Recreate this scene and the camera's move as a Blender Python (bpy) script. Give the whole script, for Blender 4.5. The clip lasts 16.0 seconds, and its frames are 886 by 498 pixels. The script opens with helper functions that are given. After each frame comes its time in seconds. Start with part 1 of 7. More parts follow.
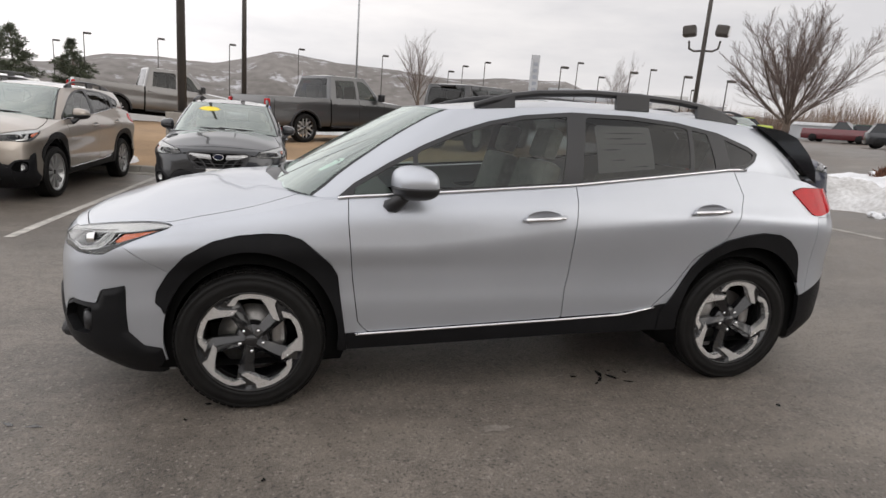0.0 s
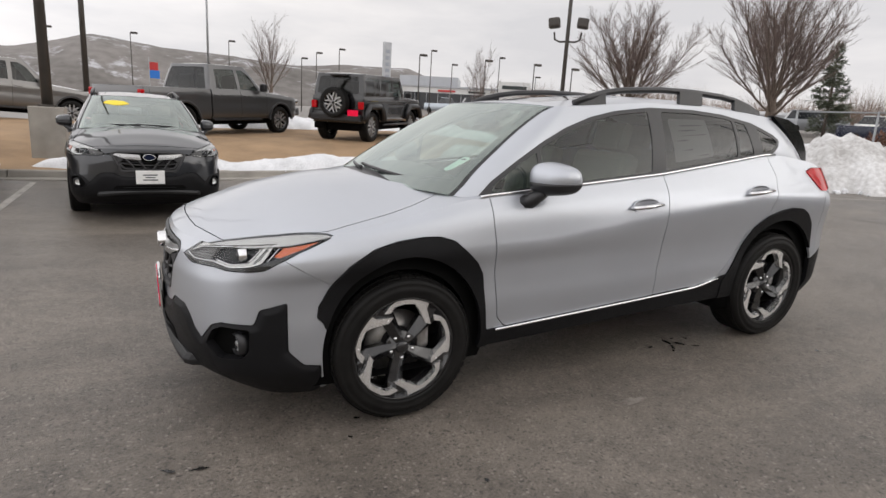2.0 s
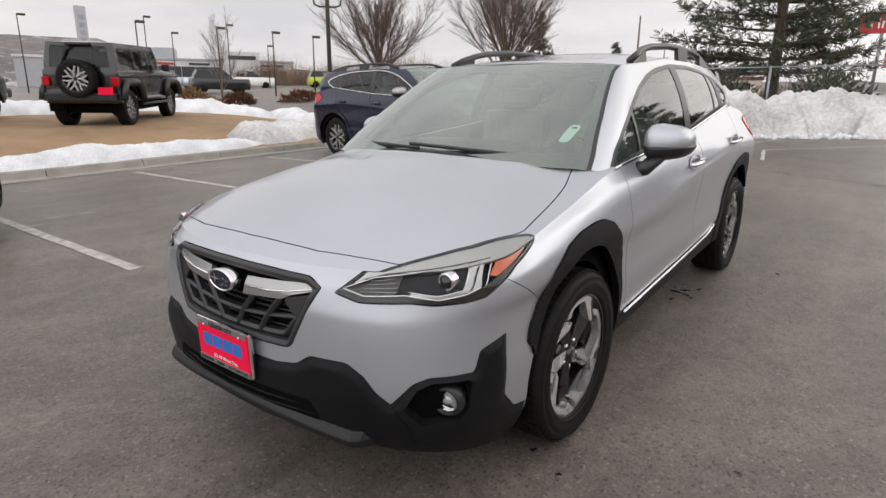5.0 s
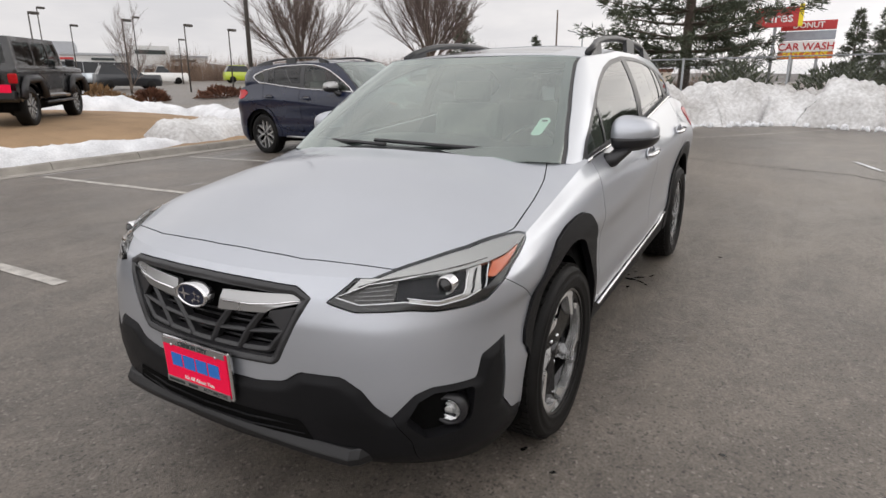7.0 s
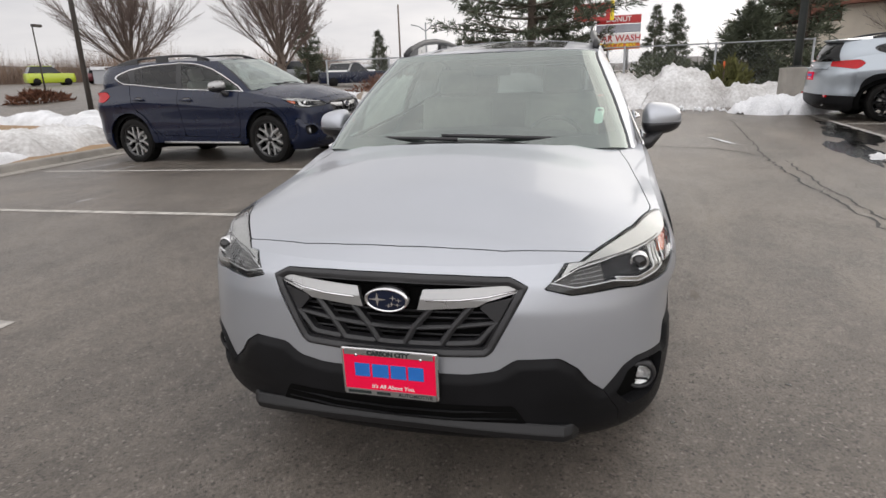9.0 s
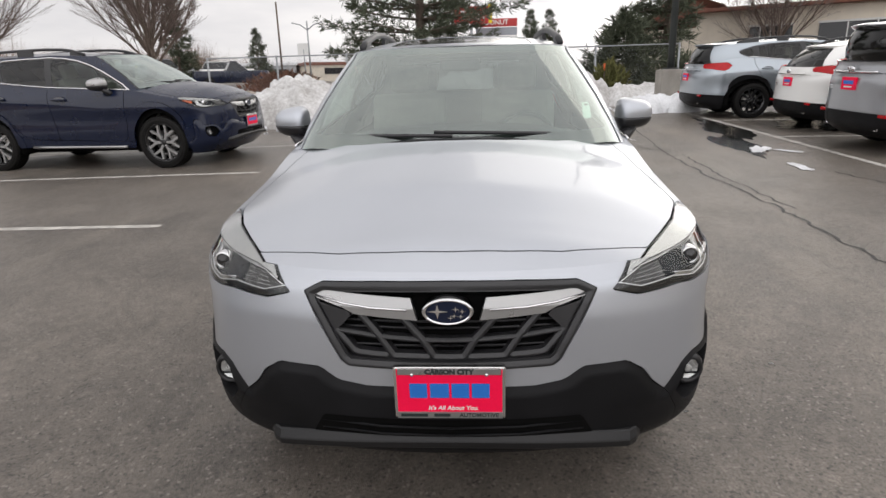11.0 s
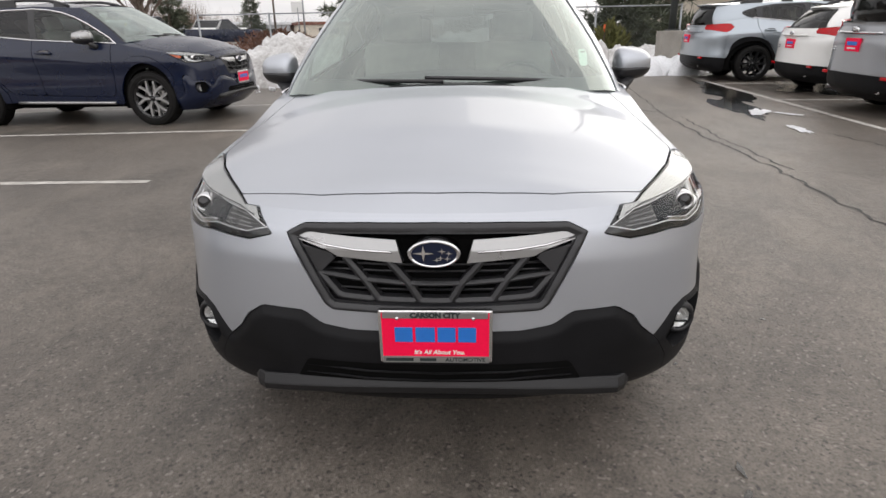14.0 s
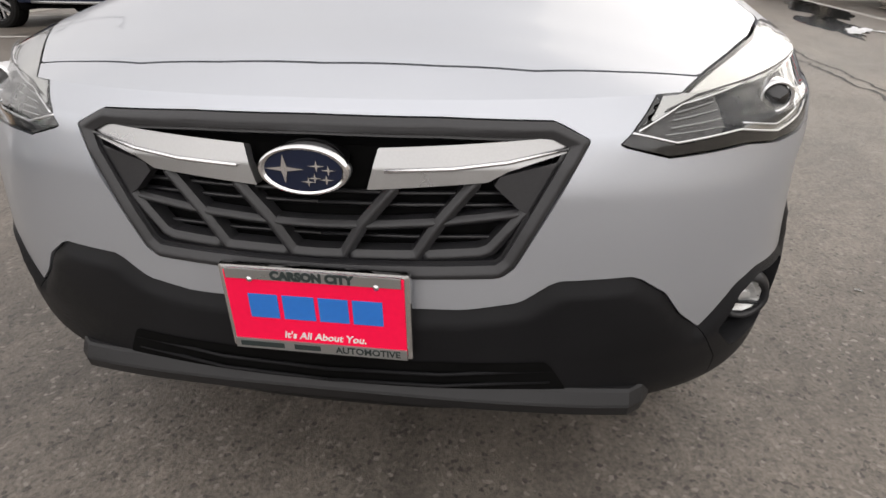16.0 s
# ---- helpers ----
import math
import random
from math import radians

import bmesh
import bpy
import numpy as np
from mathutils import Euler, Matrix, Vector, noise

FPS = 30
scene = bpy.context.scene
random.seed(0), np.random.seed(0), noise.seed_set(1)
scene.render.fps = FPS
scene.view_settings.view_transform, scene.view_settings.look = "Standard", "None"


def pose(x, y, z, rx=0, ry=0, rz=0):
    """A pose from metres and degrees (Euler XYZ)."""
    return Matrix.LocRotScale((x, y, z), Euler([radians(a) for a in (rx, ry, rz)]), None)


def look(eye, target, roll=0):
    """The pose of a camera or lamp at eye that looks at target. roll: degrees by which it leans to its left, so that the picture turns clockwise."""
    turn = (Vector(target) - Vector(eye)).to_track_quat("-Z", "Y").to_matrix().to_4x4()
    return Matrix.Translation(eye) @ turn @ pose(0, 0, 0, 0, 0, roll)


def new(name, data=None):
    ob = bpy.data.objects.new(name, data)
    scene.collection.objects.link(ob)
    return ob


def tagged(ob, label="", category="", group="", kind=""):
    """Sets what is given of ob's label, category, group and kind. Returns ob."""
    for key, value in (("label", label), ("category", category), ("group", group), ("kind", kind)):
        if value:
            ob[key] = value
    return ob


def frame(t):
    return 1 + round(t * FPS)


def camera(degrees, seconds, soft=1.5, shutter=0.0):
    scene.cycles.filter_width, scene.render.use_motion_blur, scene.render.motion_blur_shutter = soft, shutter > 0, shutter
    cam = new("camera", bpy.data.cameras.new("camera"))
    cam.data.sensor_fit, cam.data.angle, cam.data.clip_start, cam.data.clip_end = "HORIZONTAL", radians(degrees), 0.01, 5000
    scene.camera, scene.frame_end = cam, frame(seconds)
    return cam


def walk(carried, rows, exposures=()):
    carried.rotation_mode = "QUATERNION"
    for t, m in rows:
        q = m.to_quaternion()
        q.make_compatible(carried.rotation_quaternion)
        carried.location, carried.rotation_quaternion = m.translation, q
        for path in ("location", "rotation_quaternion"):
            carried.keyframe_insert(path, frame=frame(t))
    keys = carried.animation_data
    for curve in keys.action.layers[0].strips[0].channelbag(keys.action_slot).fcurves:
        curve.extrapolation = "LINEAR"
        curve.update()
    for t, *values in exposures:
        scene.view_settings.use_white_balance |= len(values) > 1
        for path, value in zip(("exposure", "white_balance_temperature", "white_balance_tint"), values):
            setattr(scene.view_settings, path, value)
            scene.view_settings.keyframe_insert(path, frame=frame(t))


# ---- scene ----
cam = camera(74.6, 16.0)
PATH = [
    (0, (0.268, -3.636, 1.453), (0.704, -1.731, 1.028), 4.43),
    (0.5, (-0.049, -3.561, 1.463), (0.501, -1.682, 1.052), 4.46),
    (1, (-0.415, -3.548, 1.456), (0.249, -1.707, 1.045), 4.28),
    (1.5, (-0.720, -3.383, 1.431), (0.065, -1.592, 1.013), 3.85),
    (2, (-1.074, -3.233, 1.415), (-0.171, -1.501, 0.982), 3.40),
    (2.5, (-1.398, -3.063, 1.415), (-0.374, -1.400, 0.984), 2.88),
    (3, (-1.622, -2.745, 1.397), (-0.460, -1.178, 0.959), 2.38),
    (3.5, (-1.888, -2.490, 1.381), (-0.611, -1.022, 0.916), 1.83),
    (4, (-1.997, -2.183, 1.359), (-0.602, -0.830, 0.884), 1.33),
    (6.5, (-2.098, -1.541, 1.338), (-0.453, -0.529, 0.818), 0.02),
    (7, (-2.111, -1.527, 1.342), (-0.437, -0.562, 0.825), -0.12),
    (7.5, (-2.248, -1.392, 1.346), (-0.546, -0.484, 0.816), -0.65),
    (8, (-2.446, -1.151, 1.359), (-0.689, -0.345, 0.844), -1.00),
    (8.5, (-2.491, -0.870, 1.366), (-0.678, -0.212, 0.838), -1.51),
    (9, (-2.578, -0.597, 1.362), (-0.718, -0.101, 0.820), -1.87),
    (9.5, (-2.606, -0.350, 1.369), (-0.712, -0.006, 0.824), -2.04),
    (10, (-2.543, -0.173, 1.366), (-0.634, 0.051, 0.814), -2.22),
    (12.5, (-2.495, -0.057, 1.321), (-0.575, 0.022, 0.768), -1.38),
    (13, (-2.509, -0.054, 1.322), (-0.595, 0.020, 0.748), -1.41),
    (13.5, (-2.517, -0.053, 1.320), (-0.618, 0.033, 0.697), -1.36),
    (14, (-2.478, -0.105, 1.266), (-0.594, -0.001, 0.604), -1.06),
    (14.5, (-2.354, -0.254, 1.134), (-0.497, -0.112, 0.404), -0.96),
    (15, (-2.134, -0.270, 1.048), (-0.312, -0.089, 0.243), -0.81),
    (15.5, (-1.904, -0.265, 1.016), (-0.104, -0.029, 0.178), -0.48),
    (16, (-1.811, -0.323, 1.015), (-0.034, -0.064, 0.134), -0.23),
]
walk(cam, [(t, look(eye, target, roll)) for t, eye, target, roll in PATH], [(0, .03, 6500, 10), (9, .03, 6500, 10), (12.5, .09, 6500, 10), (14, .12, 6500, 10), (15.5, .30, 6700, 10), (16, .30, 6700, 10)])

# ---- light ----
SUN_ELEV, SUN_ROT = radians(20), radians(124)
world = bpy.data.worlds.new("overcast_sky")
scene.world = world
world.use_nodes = True
wn, wl = world.node_tree.nodes, world.node_tree.links
wn.clear()
w_out = wn.new("ShaderNodeOutputWorld")
w_bg = wn.new("ShaderNodeBackground")
w_sky = wn.new("ShaderNodeTexSky")
w_sky.sky_type, w_sky.sun_disc = "NISHITA", False
w_sky.sun_elevation, w_sky.sun_rotation = SUN_ELEV, SUN_ROT
w_sky.air_density, w_sky.dust_density, w_sky.ozone_density = 1.0, 4.0, 1.0
w_hue = wn.new("ShaderNodeHueSaturation")
w_hue.inputs["Saturation"].default_value = 0.10
w_geo = wn.new("ShaderNodeTexCoord")
w_map = wn.new("ShaderNodeMapping")
w_map.inputs["Scale"].default_value = (1.2, 1.2, 5.0)
w_noise = wn.new("ShaderNodeTexNoise")
w_noise.inputs["Scale"].default_value, w_noise.inputs["Detail"].default_value, w_noise.inputs["Roughness"].default_value = 2.0, 7.0, 0.55
w_ramp = wn.new("ShaderNodeValToRGB")
w_ramp.color_ramp.elements[0].position, w_ramp.color_ramp.elements[0].color = 0.36, (0.80, 0.80, 0.82, 1)
w_ramp.color_ramp.elements[1].position, w_ramp.color_ramp.elements[1].color = 0.66, (1.06, 1.04, 1.03, 1)
w_mul = wn.new("ShaderNodeMix")
w_mul.data_type, w_mul.blend_type = "RGBA", "MULTIPLY"
w_mul.inputs["Factor"].default_value = 1.0
# an even cloud cover laid over the clear sky's gradient
w_cloud = wn.new("ShaderNodeMix")
w_cloud.data_type = "RGBA"
w_cloud.inputs["Factor"].default_value = 0.84
w_cloud.inputs["B"].default_value = (6.4, 6.3, 6.3, 1)
wl.new(w_sky.outputs["Color"], w_hue.inputs["Color"])
wl.new(w_hue.outputs["Color"], w_cloud.inputs["A"])
wl.new(w_geo.outputs["Generated"], w_map.inputs["Vector"])
wl.new(w_map.outputs["Vector"], w_noise.inputs["Vector"])
wl.new(w_noise.outputs["Fac"], w_ramp.inputs["Fac"])
wl.new(w_cloud.outputs["Result"], w_mul.inputs["A"])
wl.new(w_ramp.outputs["Color"], w_mul.inputs["B"])
# an overcast sky is brighter overhead than at the horizon
w_sep = wn.new("ShaderNodeSeparateXYZ")
w_up = wn.new("ShaderNodeMapRange")
w_up.inputs["From Min"].default_value, w_up.inputs["From Max"].default_value = 0.05, 0.95
w_up.inputs["To Min"].default_value, w_up.inputs["To Max"].default_value = 1.22, 1.32
wl.new(w_geo.outputs["Generated"], w_sep.inputs["Vector"])
wl.new(w_sep.outputs["Z"], w_up.inputs["Value"])
w_grad = wn.new("ShaderNodeVectorMath")
w_grad.operation = "SCALE"
wl.new(w_mul.outputs["Result"], w_grad.inputs[0])
# the sky's unseen side is brightened to light the car's front
w_dot = wn.new("ShaderNodeVectorMath")
w_dot.operation = "DOT_PRODUCT"
w_dot.inputs[1].default_value = (-0.87, -0.12, 0.42)
w_norm = wn.new("ShaderNodeVectorMath")
w_norm.operation = "NORMALIZE"
wl.new(w_geo.outputs["Generated"], w_norm.inputs[0])
wl.new(w_norm.outputs["Vector"], w_dot.inputs[0])
w_glow = wn.new("ShaderNodeMapRange")
w_glow.interpolation_type = "SMOOTHSTEP"
w_glow.inputs["From Min"].default_value, w_glow.inputs["From Max"].default_value = -0.4, 1.0
w_glow.inputs["To Min"].default_value, w_glow.inputs["To Max"].default_value = 0.98, 1.85
wl.new(w_dot.outputs["Value"], w_glow.inputs["Value"])
w_both = wn.new("ShaderNodeMath")
w_both.operation = "MULTIPLY"
wl.new(w_up.outputs["Result"], w_both.inputs[0])
wl.new(w_glow.outputs["Result"], w_both.inputs[1])
wl.new(w_both.outputs[0], w_grad.inputs["Scale"])
wl.new(w_grad.outputs["Vector"], w_bg.inputs["Color"])
wl.new(w_bg.outputs["Background"], w_out.inputs["Surface"])
w_bg.inputs["Strength"].default_value = 0.124
sun_data = bpy.data.lights.new("sun", "SUN")
sun_data.energy, sun_data.angle, sun_data.color = 0.55, radians(64), (1.0, 0.93, 0.82)
sun = new("sun", sun_data)
sun.rotation_euler = (radians(90) - SUN_ELEV, 0, radians(180) - SUN_ROT)

# ---- materials ----
def nodes_of(m):
    return m.node_tree.nodes, m.node_tree.links


def surface(name, base, rough=0.6, metal=0.0, spread=0.12, scale=8.0, fine=60.0, bump=0.0, bump_scale=80.0, coat=0.0, second=None, rough_spread=0.1, spec=0.5, island=False):
    """A procedural surface: base colour varied at two scales, uneven gloss and fine relief."""
    m = bpy.data.materials.new(name)
    m.use_nodes = True
    n, l = nodes_of(m)
    b = n["Principled BSDF"]
    b.inputs["Metallic"].default_value = metal
    b.inputs["Coat Weight"].default_value = coat
    b.inputs["Coat Roughness"].default_value = 0.03
    b.inputs["Specular IOR Level"].default_value = spec
    tc = n.new("ShaderNodeTexCoord")
    big, small = n.new("ShaderNodeTexNoise"), n.new("ShaderNodeTexNoise")
    for t, s, d in ((big, scale, 5.0), (small, fine, 3.0)):
        t.inputs["Scale"].default_value, t.inputs["Detail"].default_value = s, d
        l.new(tc.outputs["Object"], t.inputs["Vector"])
    mixn = n.new("ShaderNodeMath")
    mixn.operation = "MULTIPLY_ADD"
    mixn.inputs[1].default_value = 0.6
    l.new(big.outputs["Fac"], mixn.inputs[0])
    half = n.new("ShaderNodeMath")
    half.operation = "MULTIPLY"
    half.inputs[1].default_value = 0.4
    l.new(small.outputs["Fac"], half.inputs[0])
    l.new(half.outputs[0], mixn.inputs[2])
    ramp = n.new("ShaderNodeValToRGB")
    lo = tuple(max(0.0, c * (1 - spread)) for c in base)
    hi = second if second else tuple(min(1.0, c * (1 + spread)) for c in base)
    ramp.color_ramp.elements[0].position, ramp.color_ramp.elements[0].color = 0.35, (*lo, 1)
    ramp.color_ramp.elements[1].position, ramp.color_ramp.elements[1].color = 0.65, (*hi, 1)
    l.new(mixn.outputs[0], ramp.inputs["Fac"])
    col = ramp.outputs["Color"]
    if island:
        info = n.new("ShaderNodeNewGeometry")
        hs = n.new("ShaderNodeHueSaturation")
        mr = n.new("ShaderNodeMapRange")
        mr.inputs["To Min"].default_value, mr.inputs["To Max"].default_value = 0.72, 1.25
        l.new(info.outputs["Random Per Island"], mr.inputs["Value"])
        l.new(mr.outputs["Result"], hs.inputs["Value"])
        l.new(col, hs.inputs["Color"])
        col = hs.outputs["Color"]
    l.new(col, b.inputs["Base Color"])
    rr = n.new("ShaderNodeMapRange")
    rr.inputs["To Min"].default_value, rr.inputs["To Max"].default_value = max(0.02, rough - rough_spread), min(1.0, rough + rough_spread)
    l.new(big.outputs["Fac"], rr.inputs["Value"])
    l.new(rr.outputs["Result"], b.inputs["Roughness"])
    if bump:
        bn, bu = n.new("ShaderNodeTexNoise"), n.new("ShaderNodeBump")
        bn.inputs["Scale"].default_value, bn.inputs["Detail"].default_value = bump_scale, 6.0
        l.new(tc.outputs["Object"], bn.inputs["Vector"])
        bu.inputs["Strength"].default_value, bu.inputs["Distance"].default_value = min(1.0, bump), 0.02
        l.new(bn.outputs["Fac"], bu.inputs["Height"])
        l.new(bu.outputs["Normal"], b.inputs["Normal"])
    return m


def paint(name, base, rough=0.30, metal=0.75, flake=0.02):
    """Metallic car paint under clear coat, with a trace of road film."""
    m = surface(name, base, rough, metal, 0.03, 3.0, 900.0, 0.0, coat=1.0, rough_spread=0.05)
    return m


def glass(name, tint, gloss_rough=0.0, ior=1.5, boost=1.8, rise=4.0):
    """Thin window glass: clear through the pane, mirror-like off it."""
    m = bpy.data.materials.new(name)
    m.use_nodes = True
    n, l = nodes_of(m)
    n.remove(n["Principled BSDF"])
    out = n["Material Output"]
    tr, gl, mix, fr = n.new("ShaderNodeBsdfTransparent"), n.new("ShaderNodeBsdfGlossy"), n.new("ShaderNodeMixShader"), n.new("ShaderNodeLayerWeight")
    fr.inputs["Blend"].default_value = 0.5
    f0 = ((ior - 1) / (ior + 1)) ** 2 * boost
    power, scale_ = n.new("ShaderNodeMath"), n.new("ShaderNodeMapRange")
    power.operation, power.inputs[1].default_value = "POWER", rise
    scale_.inputs["To Min"].default_value, scale_.inputs["To Max"].default_value = f0, 1.0
    tr.inputs["Color"].default_value = (*tint, 1)
    gl.inputs["Roughness"].default_value = gloss_rough
    l.new(fr.outputs["Facing"], power.inputs[0])
    l.new(power.outputs[0], scale_.inputs["Value"])
    l.new(scale_.outputs["Result"], mix.inputs["Fac"])
    l.new(tr.outputs["BSDF"], mix.inputs[1])
    l.new(gl.outputs["BSDF"], mix.inputs[2])
    l.new(mix.outputs["Shader"], out.inputs["Surface"])
    return m


SILVER = paint("silver_paint", (0.455, 0.476, 0.515), 0.36, 0.66)
SILVER.node_tree.nodes["Principled BSDF"].inputs["Coat Weight"].default_value = 0.6
# darkened silver: the grip recess's shade is put into this colour
CUP_SHADE = paint("shaded_recess_paint", (0.20, 0.21, 0.23), 0.34, 0.5)
DARK_GREY = paint("dark_grey_paint", (0.022, 0.024, 0.028), 0.30, 0.5)
BEIGE = paint("champagne_paint", (0.36, 0.32, 0.28), 0.34, 0.7)
NAVY = paint("navy_paint", (0.003, 0.0075, 0.027), 0.28, 0.0)
NAVY.node_tree.nodes["Principled BSDF"].inputs["Coat Weight"].default_value = 0.45
NAVY.node_tree.nodes["Principled BSDF"].inputs["Specular IOR Level"].default_value = 0.25
TRUCK_GREY = paint("granite_paint", (0.085, 0.085, 0.088), 0.34, 0.6)
BLACK_PAINT = paint("black_paint", (0.005, 0.005, 0.006), 0.25, 0.2)
WILD_GREY = paint("ice_silver_paint", (0.36, 0.40, 0.44), 0.34, 0.7)
WHITE_PAINT = paint("white_paint", (0.82, 0.82, 0.80), 0.3, 0.0)
GREY_SILVER = paint("silver_grey_paint", (0.34, 0.35, 0.37), 0.34, 0.75)
RED_PAINT = paint("red_paint", (0.10, 0.009, 0.014), 0.3, 0.3)
LIME_PAINT = paint("lime_paint", (0.45, 0.55, 0.03), 0.3, 0.0)
CLADDING = surface("black_cladding", (0.0085, 0.0085, 0.0095), 0.46, 0, 0.25, 6, 300, 0.12, 900, spec=0.14)
GLOSS_BLACK = surface("gloss_black_trim", (0.010, 0.010, 0.011), 0.12, 0, 0.1, 6, 200, coat=0.4, rough_spread=0.04)
SATIN_BLACK = surface("satin_black_trim", (0.016, 0.016, 0.018), 0.35, 0, 0.2, 6, 200)
VOID = surface("underbody_black", (0.004, 0.004, 0.004), 0.8, 0, 0.3, 5, 60, spec=0.05)
RUBBER = surface("tyre_rubber", (0.006, 0.0057, 0.0057), 0.58, 0, 0.3, 14, 200, 0.1, 300, second=(0.011, 0.0105, 0.010), spec=0.18)
GRILLE_GREY = surface("grille_grey", (0.024, 0.024, 0.026), 0.42, 0, 0.15, 8, 200, 0.1, 600)
LIP_GREY = surface("lip_grey", (0.008, 0.008, 0.009), 0.48, 0.1, 0.2, 8, 200, 0.1, 600)
LAMP_GREY = surface("lamp_grey", (0.055, 0.053, 0.052), 0.30, 0.1, 0.06, 12, 200)
CHROME = surface("chrome", (0.72, 0.72, 0.73), 0.08, 1.0, 0.03, 5, 200, rough_spread=0.03)
SATIN_SILVER = surface("satin_silver_plastic", (0.40, 0.40, 0.40), 0.30, 0.85, 0.05, 8, 300)
MACHINED = surface("machined_alloy", (0.86, 0.86, 0.86), 0.24, 0.80, 0.06, 20, 500)
ALLOY = surface("silver_alloy", (0.42, 0.42, 0.42), 0.34, 0.7, 0.08, 20, 500)
WHEEL_BLACK = surface("black_wheel_enamel", (0.012, 0.012, 0.013), 0.18, 0, 0.2, 10, 200, coat=0.5)
STEEL = surface("brake_steel", (0.30, 0.29, 0.28), 0.4, 0.9, 0.2, 40, 400)
AMBER = surface("amber_lens", (0.52, 0.085, 0.012), 0.12, 0, 0.1, 40, 300, coat=1.0)
RED_LENS = surface("red_lens", (0.42, 0.003, 0.007), 0.12, 0, 0.15, 20, 120, coat=0.2, spec=0.25)
LAMP_WHITE = surface("lamp_reflector", (0.44, 0.44, 0.43), 0.20, 0.9, 0.02, 30, 200, rough_spread=0.03)
FOG_FACE = surface("fog_reflector", (0.72, 0.72, 0.72), 0.30, 0.75, 0.05, 60, 300)
LAMP_DARK = surface("lamp_housing", (0.010, 0.011, 0.013), 0.25, 0.0, 0.2, 20, 200, spec=0.2)
CLEAR = glass("clear_lens", (0.96, 0.97, 0.97), 0.0, 1.45, 0.35)
SCREEN_GLASS = glass("windscreen_glass", (0.60, 0.72, 0.66), 0.0, 1.6, 3.2, 2.6)
SCREEN_GLASS.node_tree.nodes["Glossy BSDF"].inputs["Color"].default_value = (0.89, 0.96, 0.925, 1)
TINT_GLASS = glass("tinted_glass", (0.20, 0.21, 0.21), 0.0, 1.55, 0.9)
SIDE_GLASS = glass("side_glass", (0.46, 0.52, 0.49), 0.0, 1.6, 0.9)
FABRIC = surface("grey_seat_fabric", (0.30, 0.29, 0.27), 0.9, 0, 0.2, 30, 300, 0.3, 400)
DASH = surface("dash_plastic", (0.11, 0.11, 0.11), 0.6, 0, 0.15, 20, 300, 0.1, 500)
HEADLINER = surface("headliner", (0.42, 0.41, 0.38), 0.9, 0, 0.06, 20, 200)
PINK = surface("pink_plate", (0.92, 0.008, 0.065), 0.4, 0, 0.04, 10, 100, spec=0.15)
PLATE_BLUE = surface("blue_lettering", (0.02, 0.16, 0.55), 0.35, 0, 0.04, 10, 100)
WHITE_CARD = surface("white_card", (0.75, 0.75, 0.74), 0.5, 0, 0.05, 20, 100)
YELLOW = surface("yellow_sticker", (0.80, 0.62, 0.02), 0.4, 0, 0.06, 20, 100)
PALE_GREEN = surface("pale_green_card", (0.62, 0.78, 0.70), 0.5, 0, 0.05, 20, 100)
GREY_INK = surface("grey_ink", (0.30, 0.30, 0.31), 0.6, 0, 0.1, 20, 100)
INK = surface("dark_ink", (0.02, 0.03, 0.03), 0.5, 0, 0.1, 20, 100)
ASPHALT = surface("asphalt", (0.107, 0.092, 0.077), 0.42, 0, 0.20, 0.45, 14, 0.0, second=(0.170, 0.147, 0.124), rough_spread=0.14)
n, l = nodes_of(ASPHALT)
b = n["Principled BSDF"]
tone = b.inputs["Base Color"].links[0].from_socket
tc = n.new("ShaderNodeTexCoord")
grit, stones, stain = n.new("ShaderNodeTexNoise"), n.new("ShaderNodeTexVoronoi"), n.new("ShaderNodeTexNoise")
grit.inputs["Scale"].default_value, grit.inputs["Detail"].default_value, grit.inputs["Roughness"].default_value = 85.0, 6.0, 0.72
stones.inputs["Scale"].default_value = 95.0
stain.inputs["Scale"].default_value, stain.inputs["Detail"].default_value, stain.inputs["Roughness"].default_value = 1.6, 8.0, 0.65
for t in (grit, stones, stain):
    l.new(tc.outputs["Object"], t.inputs["Vector"])
val = n.new("ShaderNodeMapRange")
val.inputs["From Min"].default_value, val.inputs["From Max"].default_value = 0.32, 0.68
val.inputs["To Min"].default_value, val.inputs["To Max"].default_value = 0.46, 1.52
l.new(grit.outputs["Fac"], val.inputs["Value"])
val2 = n.new("ShaderNodeMapRange")
val2.inputs["From Min"].default_value, val2.inputs["From Max"].default_value = 0.3, 0.7
val2.inputs["To Min"].default_value, val2.inputs["To Max"].default_value = 0.70, 1.26
l.new(stain.outputs["Fac"], val2.inputs["Value"])
both_ = n.new("ShaderNodeMath")
both_.operation = "MULTIPLY"
l.new(val.outputs["Result"], both_.inputs[0])
l.new(val2.outputs["Result"], both_.inputs[1])
hs = n.new("ShaderNodeHueSaturation")
l.new(both_.outputs[0], hs.inputs["Value"])
l.new(tone, hs.inputs["Color"])
